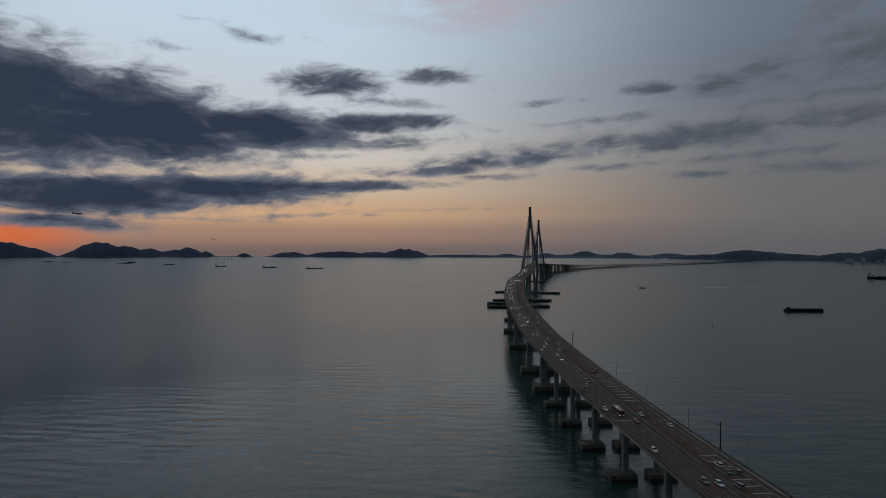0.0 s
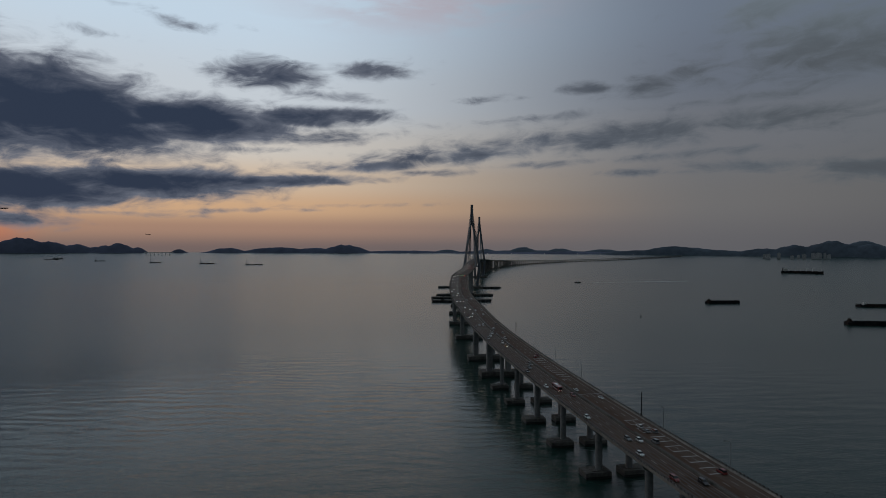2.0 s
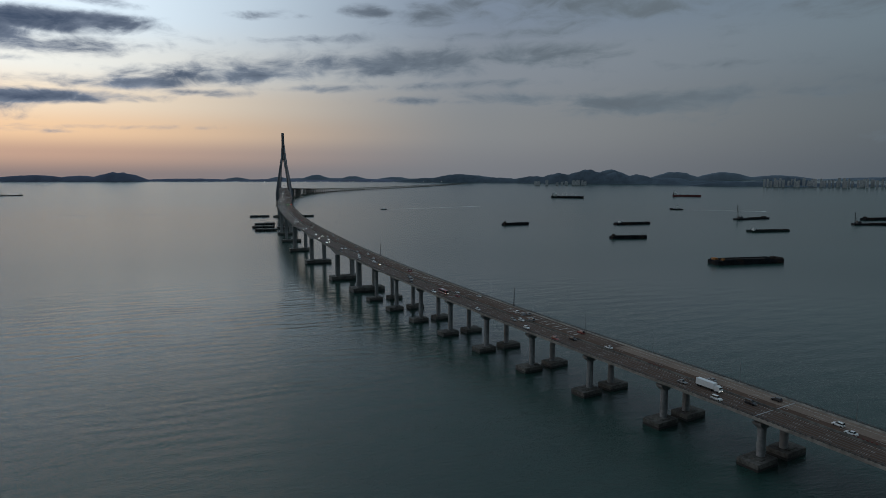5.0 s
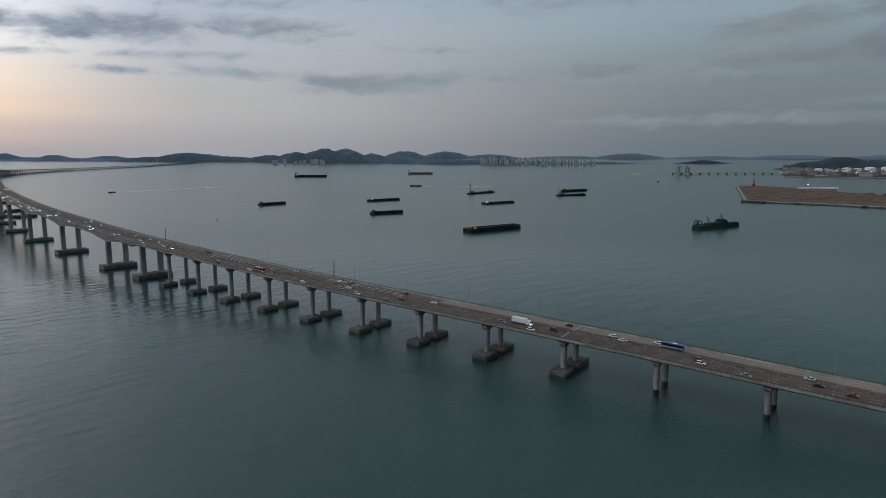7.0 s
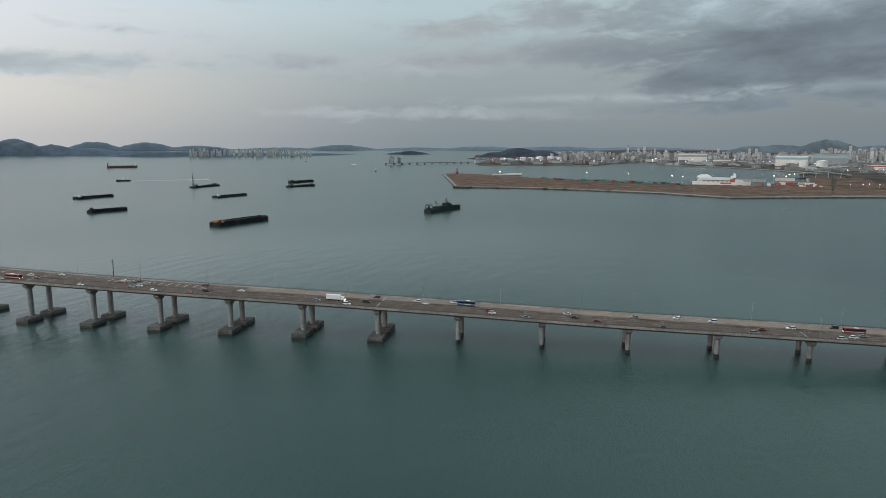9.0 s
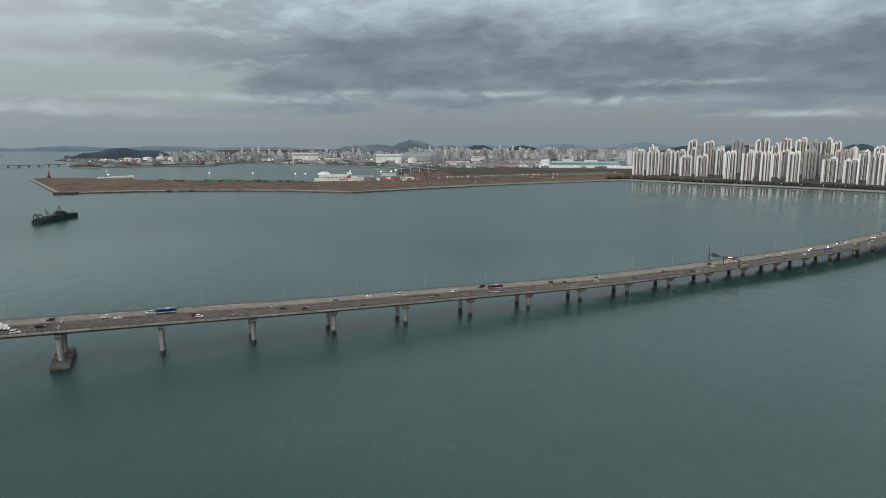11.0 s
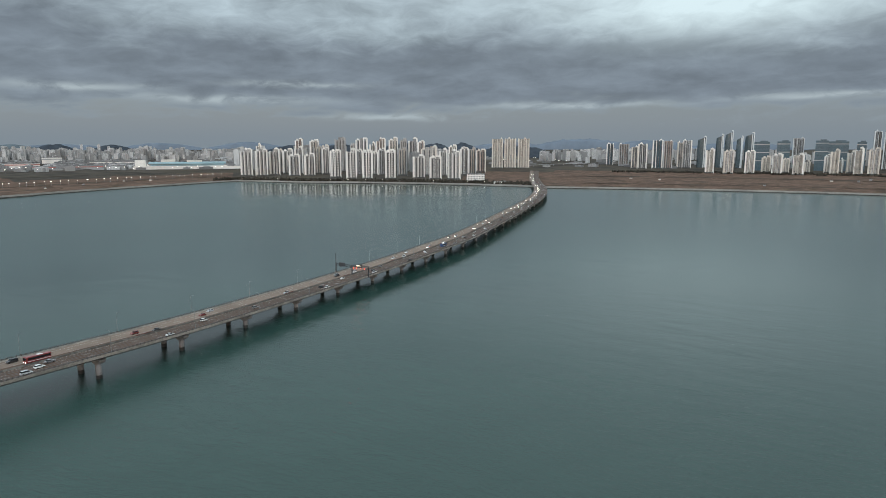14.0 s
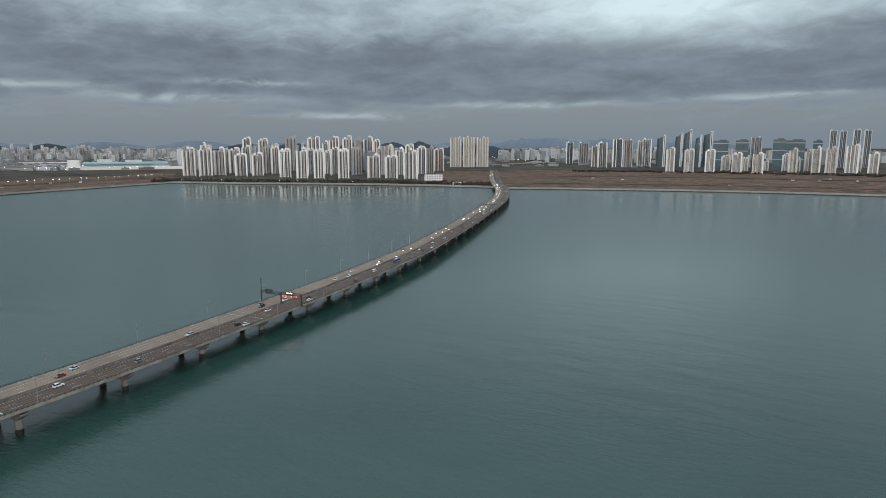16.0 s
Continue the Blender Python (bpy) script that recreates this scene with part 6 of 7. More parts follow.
low_house(935, -1771, 56, 20, 23, WALL_CHECK, "low white building with square windows near the shore")
low_house(800, -1705, 46, 14, 6, PLAIN_WHITE, "low white pavilion by the sea wall")
low_house(1000, -1840, 30, 14, 9, PLAIN_GREY, "low grey house among the towers")

rh = random.Random(41)
for k in range(11):
    a = rh.uniform(-182, -155.5) if k < 7 else rh.uniform(-124, -110)
    x, y = bearing(a, shore_distance(a) + (rh.uniform(30, 760) if k < 7 else rh.uniform(60, 420)))
    low_house(x, y, rh.uniform(5, 10), rh.uniform(3, 6), rh.uniform(2.4, 3.6), PLAIN_BEIGE if k % 3 else PLAIN_GREY, "small pale site hut on the bare plain" if k % 3 else "small grey site hut on the bare plain", "site_hut")

# trees in front of the towers, and scrub on the bare land
LEAF = material("dark_winter_trees", (0.040, 0.035, 0.027), 0.95, vary=0.4, grain=0.3, blot=0.05, island=0.4)
SCRUB = material("dry_scrub", (0.105, 0.072, 0.048), 0.95, vary=0.4, grain=0.3, blot=0.05, island=0.4)


def clump(b, x, y, z, r, h, rn):
    n = 6
    rings = []
    for q, k in ((0.0, 0.55), (0.35, 1.0), (0.72, 0.72)):
        rings.append([(x + r * k * rn.uniform(0.6, 1.15) * math.cos(2 * math.pi * i / n), y + r * k * rn.uniform(0.6, 1.15) * math.sin(2 * math.pi * i / n), z + h * q + rn.uniform(-0.1, 0.1) * h) for i in range(n)])
    rings.append([(x + 0.1 * r * math.cos(2 * math.pi * i / n), y + 0.1 * r * math.sin(2 * math.pi * i / n), z + h) for i in range(n)])
    b.rings(rings)


rn = random.Random(11)
belt = Build()
for k in range(900):
    az = rn.uniform(-153.0, -124.5)
    r = shore_distance(az) + 38 + abs(rn.gauss(0, 40))
    x, y = bearing(az, r)
    clump(belt, x, y, 3.8, rn.uniform(2.5, 5.0), rn.uniform(4, 10), rn)
for k in range(700):
    az = rn.uniform(-184.0, -159.5)
    x, y = bearing(az, rn.gauss(2830, 22) + 90 * noise.noise(Vector((az, 0, 0))))
    clump(belt, *far(x, y, 3.8), rn.uniform(3, 6), rn.uniform(4, 9), rn)
tagged(belt.out("trees", LEAF), "belt of dark bare winter trees at the foot of the towers", "trees", kind="stuff")
scrub = Build()
for k in range(1500):
    az = rn.uniform(-183.0, -107.5)
    if -153.5 < az < -126:
        continue
    r = shore_distance(az) + 20 + rn.uniform(0, 1) ** 1.5 * 800
    if noise.noise(Vector((az * 0.8, r * 0.006, 4))) < 0.08:
        continue
    x, y = bearing(az, r)
    clump(scrub, *far(x, y, 3.9), rn.uniform(3.0, 14.0), rn.uniform(0.4, 1.1), rn)
for k in range(500):
    u, v = rn.random(), rn.random()
    x, y = 1480 + 480 * u, -560 + 850 * v
    if x < 1480 + abs(y + 100) * 0.1:
        continue
    clump(scrub, x, y, 4.0, rn.uniform(2.0, 9.0), rn.uniform(0.4, 1.2), rn)
tagged(scrub.out("scrub", SCRUB), "patches of dry brown scrub on bare land", "scrub", kind="stuff")

# pale promenade behind the sea wall, and paved tracks across the bare land
prom = Build()
vs = []
azs = [-108.0 - 0.4 * i for i in range(190)]
for a in azs:
    r0 = shore_distance(a) + 3 * noise.noise(Vector((a * 0.7, 3, 1)))
    vs += [far(*bearing(a, r0 + 5.5), 5.2), far(*bearing(a, r0 + (21 if -154 < a < -126 else 11)), 5.25)]
prom.add(vs, [(2 * i, 2 * i + 2, 2 * i + 3, 2 * i + 1) for i in range(len(azs) - 1)])
tagged(prom.out("promenade", PAVE), "pale paved promenade behind the sea wall", "path", kind="structure")
for a0, a1, dr, wd, nm in ((-108, -126, 330, 26, "access_road"), (-155.5, -183, 620, 30, "access_road"), (-155.5, -183, 190, 14, "track"), (-108, -126, 900, 40, "access_road")):
    b = Build()
    vs = []
    n = 60
    for i in range(n + 1):
        a = a0 + (a1 - a0) * i / n
        r0 = shore_distance(a) + dr
        vs += [far(*bearing(a, r0), 5.0), far(*bearing(a, r0 + wd), 5.0)]
    b.add(vs, [(2 * i, 2 * i + 2, 2 * i + 3, 2 * i + 1) for i in range(n)])
    tagged(b.out(nm, CITYSOIL), "grey paved road across the bare land", "road", kind="structure")

# ---- the far city ----
def city_stuff(name, label, wall, count, az, rr, ww, hh, seed, roof=None):
    """Many far blocks, too small to tell apart one by one."""
    r = random.Random(seed)
    b = Build()
    k = 0
    while k < count:
        a = r.uniform(*az)
        d = r.uniform(*rr)
        if d < shore_distance(a) + 120:
            k += 1
            continue
        cl = noise.noise(Vector((a * 0.55, d * 0.0012, seed)))
        if cl < -0.12:
            k += 1
            continue
        x, y = bearing(a, d)
        w, dp, h = r.uniform(*ww), r.uniform(12, 30), r.uniform(*hh) * (0.8 + 0.5 * max(0, cl))
        sc = shrink(x, y)
        fx, fy, fz = far(x, y, 4)
        rz = math.atan2(y - HUB.y, x - HUB.x) + math.pi / 2 + r.uniform(-0.5, 0.5)
        b.box(fx, fy, fz - 2, w * sc, dp * sc, h * sc + 2, rz)
        b.box(fx, fy, fz + h * sc, w * 0.3 * sc, dp * 0.5 * sc, 3.5 * sc, rz)
        k += 1
    return tagged(b.out(name, wall), label, "buildings", kind="stuff")


def far_wall(name, wall, glass):
    """Far walls: the colour shifts from block to block, with faint floors."""
    m = bpy.data.materials.new(name)
    m.use_nodes = True
    t = m.node_tree
    p = t.nodes["Principled BSDF"]
    g = t.nodes.new("ShaderNodeNewGeometry")
    s = t.nodes.new("ShaderNodeSeparateXYZ")
    t.links.new(g.outputs["Position"], s.inputs[0])
    A = functools.partial(math_node, t)
    row = A("LESS_THAN", A("FRACT", A("DIVIDE", s.outputs[2], 2.4)), 0.45)
    colm = A("LESS_THAN", A("FRACT", A("DIVIDE", A("ADD", s.outputs[0], A("MULTIPLY", s.outputs[1], 0.7)), 6.0)), 0.5)
    hs = t.nodes.new("ShaderNodeHueSaturation")
    t.links.new(A("ADD", A("MULTIPLY", g.outputs["Random Per Island"], 0.9), 0.55), hs.inputs["Value"])
    hs.inputs["Color"].default_value = (*wall, 1)
    t.links.new(mix_colour(t, A("MULTIPLY", A("MULTIPLY", row, colm), 0.7), hs.outputs[0], glass), p.inputs["Base Color"])
    p.inputs["Roughness"].default_value = 0.8
    return m


FAR_PALE, FAR_DARK = far_wall("far_pale_walls", (0.34, 0.33, 0.315), (0.10, 0.10, 0.105)), far_wall("far_low_roofs", (0.19, 0.185, 0.18), (0.12, 0.12, 0.12))
FAR_WHITE = far_wall("far_white_sheds", (0.34, 0.34, 0.335), (0.16, 0.17, 0.18))
city_stuff("far_sheds", "low grey sheds and works of the port city", FAR_DARK, 2200, (-126, -77.5), (3200, 7500), (18, 70), (6, 20), 21)
city_stuff("far_sheds", "low white and pale sheds of the port city", FAR_WHITE, 700, (-126, -77.5), (3200, 7000), (20, 90), (7, 20), 22)
city_stuff("far_flats", "far pale blocks of flats across the city", FAR_PALE, 1500, (-126, -84), (5000, 8800), (14, 34), (24, 64), 23)
city_stuff("far_flats", "dense far blocks of flats", FAR_PALE, 620, (-127, -106), (5600, 7400), (18, 40), (55, 100), 24)
city_stuff("far_flats", "far blocks of flats beyond the bare plain", FAR_PALE, 330, (-163, -153.0), (4700, 8000), (18, 36), (35, 85), 25)
city_stuff("far_flats", "far blocks of flats behind the glass towers", FAR_PALE, 300, (-186, -157), (4200, 7000), (20, 50), (40, 95), 26)
city_stuff("far_sheds", "low sheds behind the glass towers", FAR_DARK, 260, (-186, -126), (3300, 6000), (25, 70), (6, 16), 27)
city_stuff("far_flats", "tall far flats between the towers", FAR_PALE, 140, (-146.5, -126), (2600, 4200), (22, 42), (60, 118), 28)


def far_tower(x, y, w, h, wall=None, label="far pale apartment tower on the opposite shore"):
    o = group_of("apartment_tower", label, "apartment building", "far apartment towers", at_ground(x, y))
    part("wall", Build().box(0, 0, -3, w, 16, h + 3), wall or WALL_FAR, o)
    part("roof_house", Build().box(w * 0.1, 0, h, w * 0.4, 8, 5), PLAIN_GREY, o)


r5 = random.Random(31)
for k in range(46):
    a = -52.2 - 10.2 * (k + r5.uniform(0.1, 0.9)) / 46
    far_tower(*bearing(a, 7600 + r5.uniform(-150, 500)), r5.uniform(17, 30), r5.uniform(52, 90) * (0.7 if k > 38 else 1))
for k in range(16):
    a = r5.choice((-36.0, -37.2, -34.0)) + r5.uniform(-0.8, 0.8)
    far_tower(*bearing(a, 8300 + r5.uniform(-200, 300)), r5.uniform(24, 40), r5.uniform(30, 65))
for a, h in ((-91.0, 150), (-91.9, 120), (-92.4, 140), (-93.3, 115), (-94.2, 100), (-98.4, 120), (-100.8, 118), (-101.3, 118), (-107.9, 150), (-108.5, 120), (-111.5, 110), (-114.4, 150), (-115.6, 152), (-116.3, 130), (-148.4, 110), (-149.0, 112)):
    far_tower(*bearing(a, 6600), 24, h * 0.8, label="tall far tower above the city roofs")

# flat ground of the far port, under the sheds, with its quay cranes and tanks
def quay_crane(x, y, turn=0.0, h=48.0, mat=None, label="orange quay crane with a raised boom"):
    o = group_of("quay_crane", label, "crane", "quay cranes", at_ground(x, y) @ Matrix.Rotation(turn, 4, "Z"))
    b = Build()
    for xx in (-9, 9):
        for yy in (-9, 9):
            b.box(xx, yy, 0, 2.2, 2.2, h * 0.6)
    for zz in (h * 0.25, h * 0.6):
        b.box(0, -9, zz, 20, 2, 2).box(0, 9, zz, 20, 2, 2).box(-9, 0, zz, 2, 18, 2).box(9, 0, zz, 2, 18, 2)
    part("portal", b, mat or ORANGE, o)
    part("boom", Build().tube((0, 0, h * 0.62), (-26, 0, h * 0.98), 1.3, 0.9, 5).tube((0, 0, h), (-26, 0, h * 0.98), 0.4, n=4).tube((0, 0, h * 0.6), (0, 0, h), 1.2, 0.7, 5), mat or ORANGE, o)
    part("machine_house", Build().box(10, 0, h * 0.62, 12, 7, 5), PLAIN_GREY, o)


PORT_RED = material("faded_crane_red", (0.20, 0.085, 0.06), 0.7, vary=0.3, grain=0.2, blot=0.05)
for a, d in ((-79.4, 4250), (-81.4, 4250), (-82.2, 4280), (-83.9, 4150), (-86.4, 4200), (-87.2, 4150), (-79.0, 3950)):
    quay_crane(*bearing(a, d), r5.uniform(-0.4, 0.4), 50, PORT_RED, "faded red quay crane")


def tank(x, y, r, h):
    o = group_of("storage_tank", "white cylindrical storage tank", "tank", "storage tanks", at_ground(x, y))
    part("shell", Build().cyl(0, 0, -2, h, r, n=24), PLAIN_WHITE, o)
    part("roof", Build().cyl(0, 0, h, h + r * 0.14, r * 1.01, r * 0.1, 24), PLAIN_WHITE, o)


for a, d, r, h in ((-106.2, 3700, 27, 42), (-104.9, 3800, 22, 38), (-81.7, 4900, 26, 30), (-82.4, 4950, 24, 26), (-83.2, 4900, 30, 34), (-84.2, 4950, 28, 36), (-85.0, 4900, 22, 30), (-79.8, 5000, 22, 22)):
    tank(*bearing(a, d), r, h)


def works(a, d, w, h, wall, stripe, label, depth=60.0):
    o = group_of("works_building", label, "factory", "", at_ground(*bearing(a, d)))
    part("wall", Build().box(0, 0, -2, w, depth, h + 2), wall, o)
    part("cladding_band", Build().box(0, 0, h * 0.62, w + 0.8, depth + 0.8, h * 0.2), stripe, o)
    part("roof", Build().box(0, 0, h, w * 1.01, depth * 1.01, 1.6).box(w * 0.2, 0, h + 1.6, w * 0.15, depth * 0.4, 4), ROOF_GREY, o)
    return o


works(-104.0, 4200, 170, 62, PLAIN_WHITE, PLAIN_BLUE, "white and pale blue works building")
works(-106.7, 4500, 190, 72, PLAIN_GREY, PLAIN_BLUE, "grey hall with a blue-green band")
works(-96.4, 4900, 200, 64, PLAIN_WHITE, PLAIN_GREY, "big white warehouse by the water")
works(-98.8, 4600, 110, 30, PLAIN_GREY, PLAIN_WHITE, "grey warehouse by the water")
works(-110.5, 3800, 150, 22, PLAIN_WHITE, PLAIN_RED, "low works with a red band")
works(-112.4, 4700, 110, 36, PLAIN_WHITE, PLAIN_GREY, "plain white works building")
works(-116.8, 4100, 260, 22, ROOF_GREY, PLAIN_WHITE, "long grey shed with white band")
works(-113.2, 3500, 330, 14, PLAIN_GREY, PLAIN_RED, "long low shed with red panels")


def big_terminal():
    """The long white and blue cargo hall."""
    o = group_of("cargo_hall", "long white and pale blue cargo hall with a glazed band", "warehouse", "", at_ground(*bearing(-121.8, 3330)))
    part("base", Build().box(0, 0, -2, 420, 90, 17), PLAIN_WHITE, o)
    part("glazed_band", Build().box(30, -3, 15, 330, 86, 9), PLAIN_BLUE, o, "pale blue glazed band")
    part("roof", Build().box(30, -5, 24, 350, 96, 8, 0, 0.99), PLAIN_BLUE, o)
    part("tower", Build().box(-180, 0, 15, 46, 70, 27), PLAIN_WHITE, o)
    part("roof_house", Build().box(-60, 20, 32, 60, 30, 12).box(60, 20, 32, 70, 30, 9), PLAIN_BEIGE, o)
    part("annex", Build().box(215, -30, -2, 160, 60, 14), PLAIN_WHITE, o)


big_terminal()

# ---- the made peninsula ----
def ferry():
    m, L = afloat(1847, -309, 1821, -470)
    o = group_of("ferry", "big white passenger ferry with red patterns at a quay", "ship", "", m)
    part("hull", hull(L, 26, 13, 0.2, 3, 3, 0.2), PLAIN_WHITE, o)
    part("deck_house", Build().box(-0.06 * L, 0, 12, L * 0.72, 24, 9, 0, 0.98).box(-0.1 * L, 0, 21, L * 0.6, 22, 5, 0, 0.97), SHIPWHITE, o)
    part("bridge_deck", Build().box(0.2 * L, 0, 26, 16, 24, 6, 0, 0.9), SHIPWHITE, o)
    part("stern_dome", Build().rings([[(-0.3 * L + 22 * k * math.cos(2 * math.pi * i / 16), 9 * k * math.sin(2 * math.pi * i / 16), z) for i in range(16)] for z, k in ((25.5, 1.0), (31, 0.85), (35, 0.45))], smooth=True), SHIPWHITE, o)
    part("fore_deck", Build().rings([[(0.3 * L, -12, 12), (0.3 * L, 12, 12), (0.3 * L, 11, 20), (0.3 * L, -11, 20)], [(0.42 * L, -7, 12), (0.42 * L, 7, 12), (0.34 * L, 7, 20), (0.34 * L, -7, 20)]]), SHIPWHITE, o)
    part("mast", Build().tube((0.2 * L, 0, 32), (0.2 * L, 0, 44), 0.5, 0.25, 6).tube((0.2 * L, -5, 39), (0.2 * L, 5, 39), 0.25, 0.25, 5), SHIPWHITE, o)
    for k in range(6):
        for w in (-1, 1):
            part("lifeboat", Build().rings([[(-0.3 * L + 13 * k + 3.4 * u, w * (12.6 + 1.1 * q * math.cos(math.pi * i / 4)), 15.2 + 1.2 * q * math.sin(math.pi * i / 4)) for i in range(8)] for u, q in ((-1, 0.3), (-0.6, 1.0), (0.6, 1.0), (1, 0.3))]), ORANGE, o)
    part("funnel", Build().box(0.22 * L, 0, 32, 8, 7, 7, 0, 0.7), SHIPWHITE, o)
    for k in (-1, 1):
        part("red_pattern", Build().box(0.19 * L, k * 12.35, 6, 14, 0.5, 16).box(0.08 * L, k * 13.2, 8, 30, 0.3, 4), PLAIN_RED, o, "red painted pattern")
        part("window_row", Build().box(-0.08 * L, k * 12.05, 17, L * 0.6, 0.3, 1.4), GLASS, o)


ferry()


def container_stack(x, y, w, h, mat, label, d=9.0):
    o = group_of("container_stack", label, "containers", "container stacks", at_ground(x, y))
    n = max(1, int(h / 2.7))
    for k in range(n):
        part("container", Build().box(r5.uniform(-1, 1), 0, 2.6 * k, w - 1.2 * k, d, 2.55), mat, o)


for k in range(64):
    u = k / 63
    x, y = 2060 + (1835 - 2060) * u + r5.uniform(-18, 18) - 25, 175 + (-270 - 175) * u
    mat = r5.choice((PLAIN_TEAL, PLAIN_TEAL, ROOF_GREY, PLAIN_RED, DARKSTEEL))
    container_stack(x, y, r5.uniform(5, 20), r5.uniform(3, 9), mat, {PLAIN_TEAL: "teal containers on the quay", ROOF_GREY: "grey sheds on the quay", PLAIN_RED: "rusty red containers on the quay", DARKSTEEL: "dark machinery on the quay"}[mat])
for k in range(22):
    x, y = 1790 + r5.uniform(-45, 120), -560 + r5.uniform(-90, 70)
    mat = r5.choice((PLAIN_RED, PLAIN_RED, PLAIN_GREY, CAR_PAINT["blue"], ORANGE, PLAIN_WHITE))
    container_stack(x, y, r5.uniform(8, 20), r5.uniform(3, 9), mat, "stacked containers at the port gate", 7)
hall = group_of("terminal_hall", "wide hall under a tent-like white roof", "terminal", "", at_ground(2445, -836))
part("wall", Build().box(0, 0, -1, 150, 50, 11), ROOF_GREY, hall)
part("roof", Build().rings([[(-95, -34, 9), (-95, 34, 9), (-95, 34, 11), (-95, -34, 11)], [(0, -40, 21), (0, 40, 21), (0, 40, 23), (0, -40, 23)], [(95, -34, 9), (95, 34, 9), (95, 34, 11), (95, -34, 11)]]), ROOF_GREY, hall)
for xx in (-60, -20, 20, 60):
    part("column", Build().cyl(xx, -30, 0, 17, 1.2, n=8), PLAIN_WHITE, hall)
low_house(2150, -640, 60, 14, 10, PLAIN_BEIGE, "low yellow-beige shed with lamps", "shed")
low_house(2080, -520, 90, 16, 8, PLAIN_GREY, "long grey quay shed", "shed")
low_house(1900, -640, 45, 20, 7, PLAIN_WHITE, "small white gate building", "shed")
jet = group_of("aircraft_shaped_roof", "long low white roof on the quay", "shelter", "", at_ground(2180, 330))
part("roof", Build().rings([[(-55, -3, 5), (-55, 3, 5), (-55, 3, 8), (-55, -3, 8)], [(0, -5, 7), (0, 5, 7), (0, 5, 11), (0, -5, 11)], [(60, -8, 6), (60, 8, 6), (60, 8, 13), (60, -8, 13)]]), PLAIN_WHITE, jet)
part("wall", Build().box(10, 0, -0.5, 90, 6, 7), PLAIN_GREY, jet)
light = group_of("beacon_tower", "red harbour beacon on the corner of the land", "beacon", "", at_ground(2356, 570))
part("base", Build().cyl(0, 0, -1, 7, 7, 6, 12), DARKSTEEL, light)
part("tower", Build().cyl(0, 0, 7, 22, 4.2, 2.6, 12), PLAIN_RED, light)
part("lantern", Build().cyl(0, 0, 22, 26, 1.8, 1.2, 10), DARKSTEEL, light)


def unloader_jetty():
    o = group_of("jetty", "long low jetty on piles with a ship unloader", "jetty")
    n = 24
    ax, ay, bx, by = 3640, 1372, 4110, 880
    deck = Build()
    ring = []
    d = math.hypot(bx - ax, by - ay)
    nx, ny = (by - ay) / d, -(bx - ax) / d
    for i in range(n + 1):
        u = i / n
        x, y = ax + (bx - ax) * u, ay + (by - ay) * u
        w = 16 if u < 0.28 else 6
        ring.append([far(x - nx * w, y - ny * w, 8), far(x + nx * w, y + ny * w, 8), far(x + nx * w, y + ny * w, 11), far(x - nx * w, y - ny * w, 11)])
    deck.rings(ring)
    part("deck", deck, CONCRETE_DARK, o)
    for i in range(0, n + 1, 2):
        u = i / n
        x, y = ax + (bx - ax) * u, ay + (by - ay) * u
        sc = shrink(x, y)
        fx, fy, fz = far(x, y, 0)
        part("pile", Build().box(fx, fy, fz - 2, 9 * sc, 9 * sc, 9 * sc + 2), CONCRETE_DARK, o)
    return o


unloader_jetty()
for dx, h in ((0, 66), (55, 58)):
    quay_crane(3668 + dx * 0.7, 1345 - dx * 0.7, 0.5, h, DARKSTEEL, "dark ship unloader crane on the jetty")

# lamps of the port and of the roads, lit at dusk
def flood_mast(x, y, h, r=1.0):
    o = group_of("flood_light", "tall pole with a lit flood light", "lamp", "lit lamps ashore", at_ground(x, y))
    part("pole", Build().tube((0, 0, -1), (0, 0, h), 0.3, 0.2, 5), STEEL, o)
    part("lamp_head", Build().box(0, -0.3, h - r * 0.5, r * 1.8, r * 0.8, r), LAMPLIGHT, o)


for k in range(30):
    a = -108.5 - 17 * (k + r5.uniform(0, 0.6)) / 30
    flood_mast(*bearing(a, shore_distance(a) + 330 + r5.uniform(-10, 10)), 11, 1.1)
for k in range(34):
    a = -108 - 17.5 * (k + r5.uniform(0, 0.8)) / 34
    flood_mast(*bearing(a, 3150 + r5.uniform(-120, 350)), 14, 1.5)
for k in range(46):
    flood_mast(*bearing(r5.uniform(-108, -78.5), r5.uniform(4050, 5200)), r5.uniform(14, 26), 2.0)
for x, y in ((2045, 330), (2030, 20), (1990, -120), (1870, -250), (1850, -280), (1950, -560), (1930, -590), (2100, -640), (2120, -660)):
    flood_mast(x, y, 24, 1.7)
for k in range(16):
    a = -126.8 - 25 * k / 16
    flood_mast(*bearing(a, shore_distance(a) + 24), 7, 0.55)
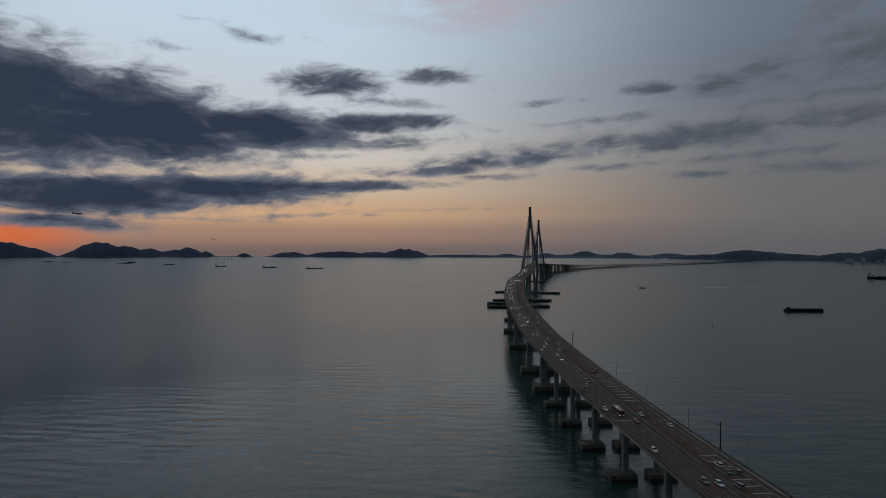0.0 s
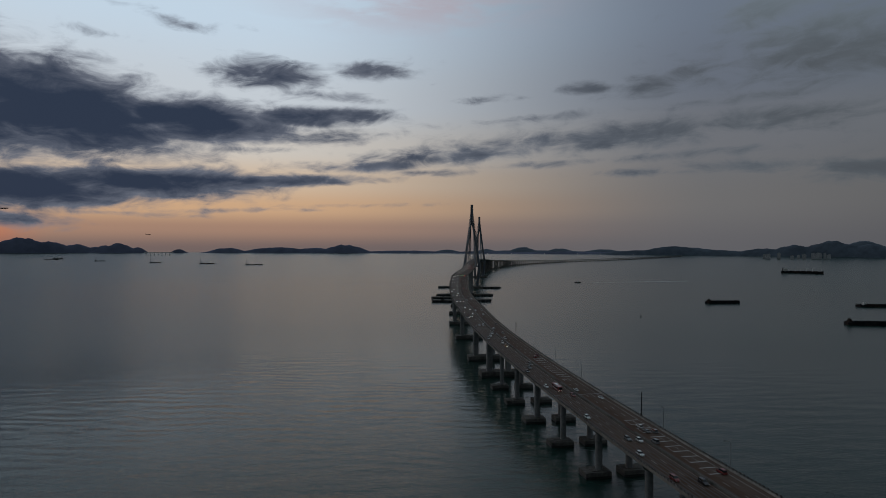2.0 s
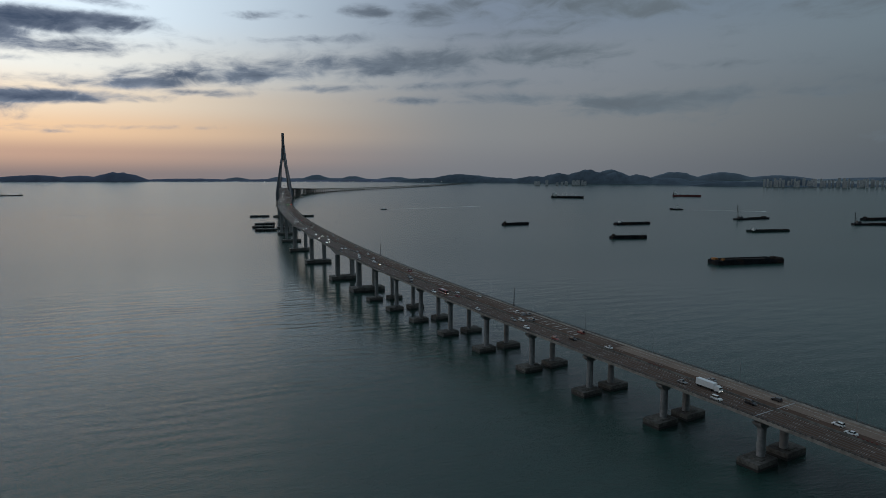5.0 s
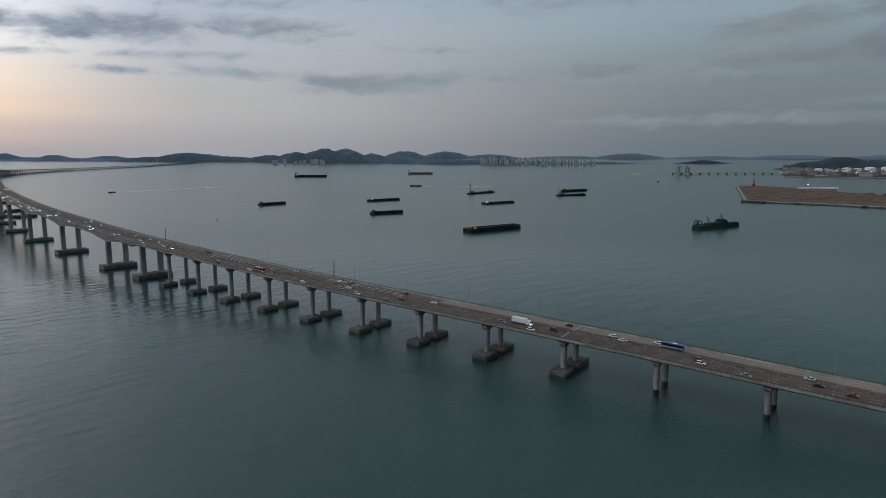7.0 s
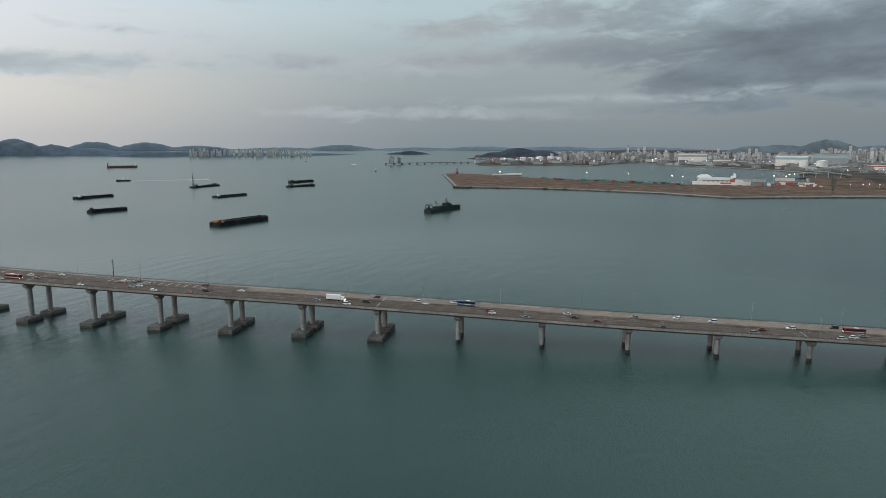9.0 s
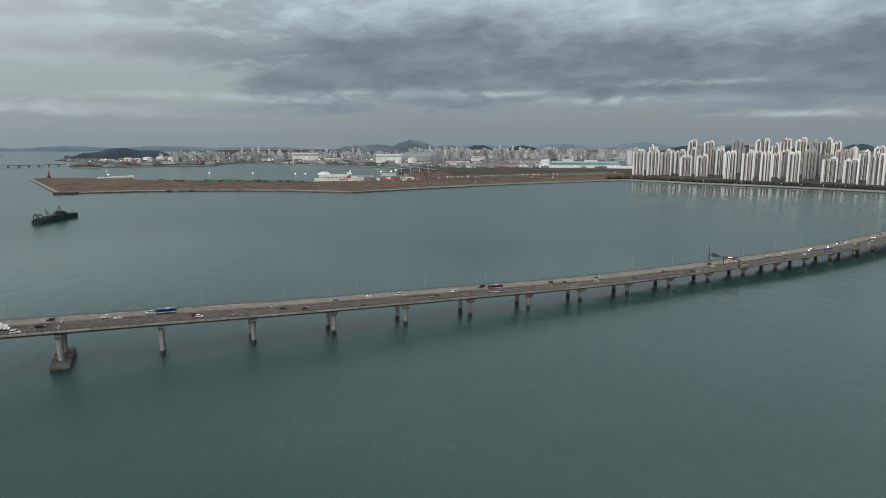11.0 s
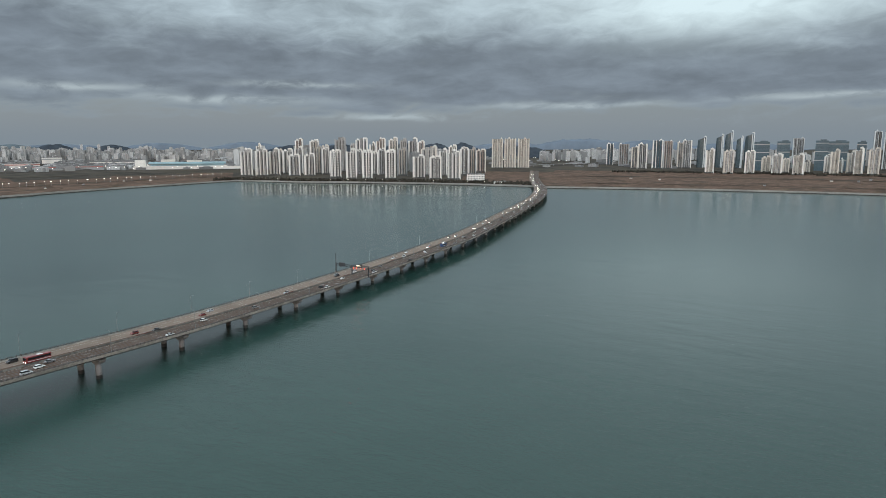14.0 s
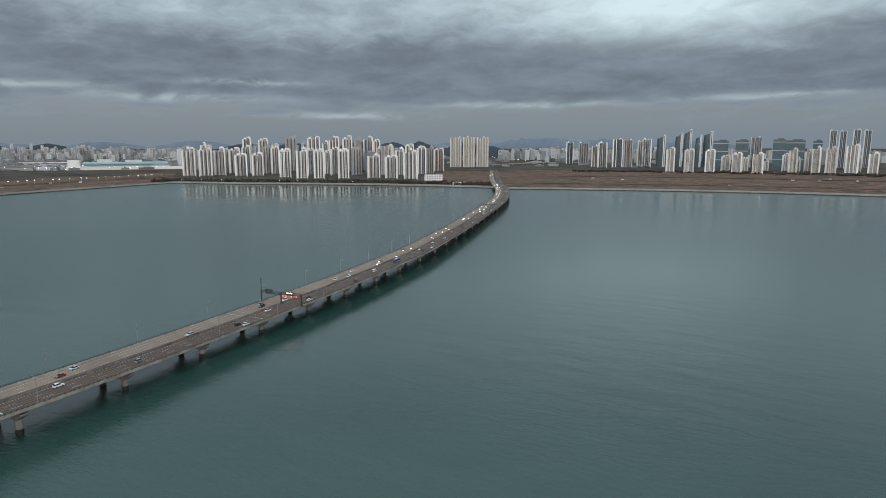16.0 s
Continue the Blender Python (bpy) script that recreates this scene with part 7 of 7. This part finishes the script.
for k in range(40):
    flood_mast(*bearing(r5.uniform(-155.5, -148.5), r5.uniform(4300, 5600)), 10, 1.6)
for k in range(26):
    flood_mast(*bearing(r5.uniform(-27, -3), 11300 + r5.uniform(-100, 100)), 18, 3.0)

# the elevated road that crosses behind the landfall
flyover = group_of("flyover", "low concrete flyover behind the shore plain", "flyover")
b = Build()
ring = []
for i in range(25):
    u = i / 24
    a, d = -150.8 - 10.5 * u, 3150 + 900 * math.sin(u * 1.6)
    z = 15 - 5 * u
    p, q = bearing(a, d - 9), bearing(a, d + 9)
    ring.append([far(*p, z - 2.4), far(*q, z - 2.4), far(*q, z), far(*p, z)])
    if i % 2 == 0:
        part("pier", Build(at_ground(*bearing(a, d))).box(0, 0, -2, 3, 8, z - 4.2), CONCRETE, flyover)
part("deck", b.rings(ring), CONCRETE, flyover)

# the low bridge on the western horizon
wb = group_of("far_bridge", "low pale bridge between the far islands", "bridge")
for k in range(7):
    a = 18.4 - 1.7 * k / 6
    part("pier", Build(at_ground(*bearing(a, 12300), 0.0)).box(0, 0, -2, 12, 12, 44), PLAIN_WHITE, wb)
p0, p1 = bearing(18.6, 12300), bearing(16.5, 12300)
part("deck", Build().rings([[far(*p, 40), far(p[0] + 20, p[1] + 20, 40), far(p[0] + 20, p[1] + 20, 50), far(*p, 50)] for p in (p0, p1)]), PLAIN_WHITE, wb)

# the dark landing block at the corner of the made land
stage = group_of("landing_block", "dark concrete landing block at the corner of the made land", "quay", "", Matrix.Translation((1538, 352, 0)) @ Matrix.Rotation(radians(-8), 4, "Z"))
part("caisson", Build().box(0, 0, -2, 22, 52, 6.5, 0, 0.97), TIDE, stage)
part("cap", Build().box(0, 0, 4.5, 23, 53, 0.8), CONCRETE_DARK, stage)
for k in range(5):
    part("fender", Build().box(-11.4, -20 + 10 * k, 0.2, 0.9, 2.0, 4.2), RUBBER, stage)

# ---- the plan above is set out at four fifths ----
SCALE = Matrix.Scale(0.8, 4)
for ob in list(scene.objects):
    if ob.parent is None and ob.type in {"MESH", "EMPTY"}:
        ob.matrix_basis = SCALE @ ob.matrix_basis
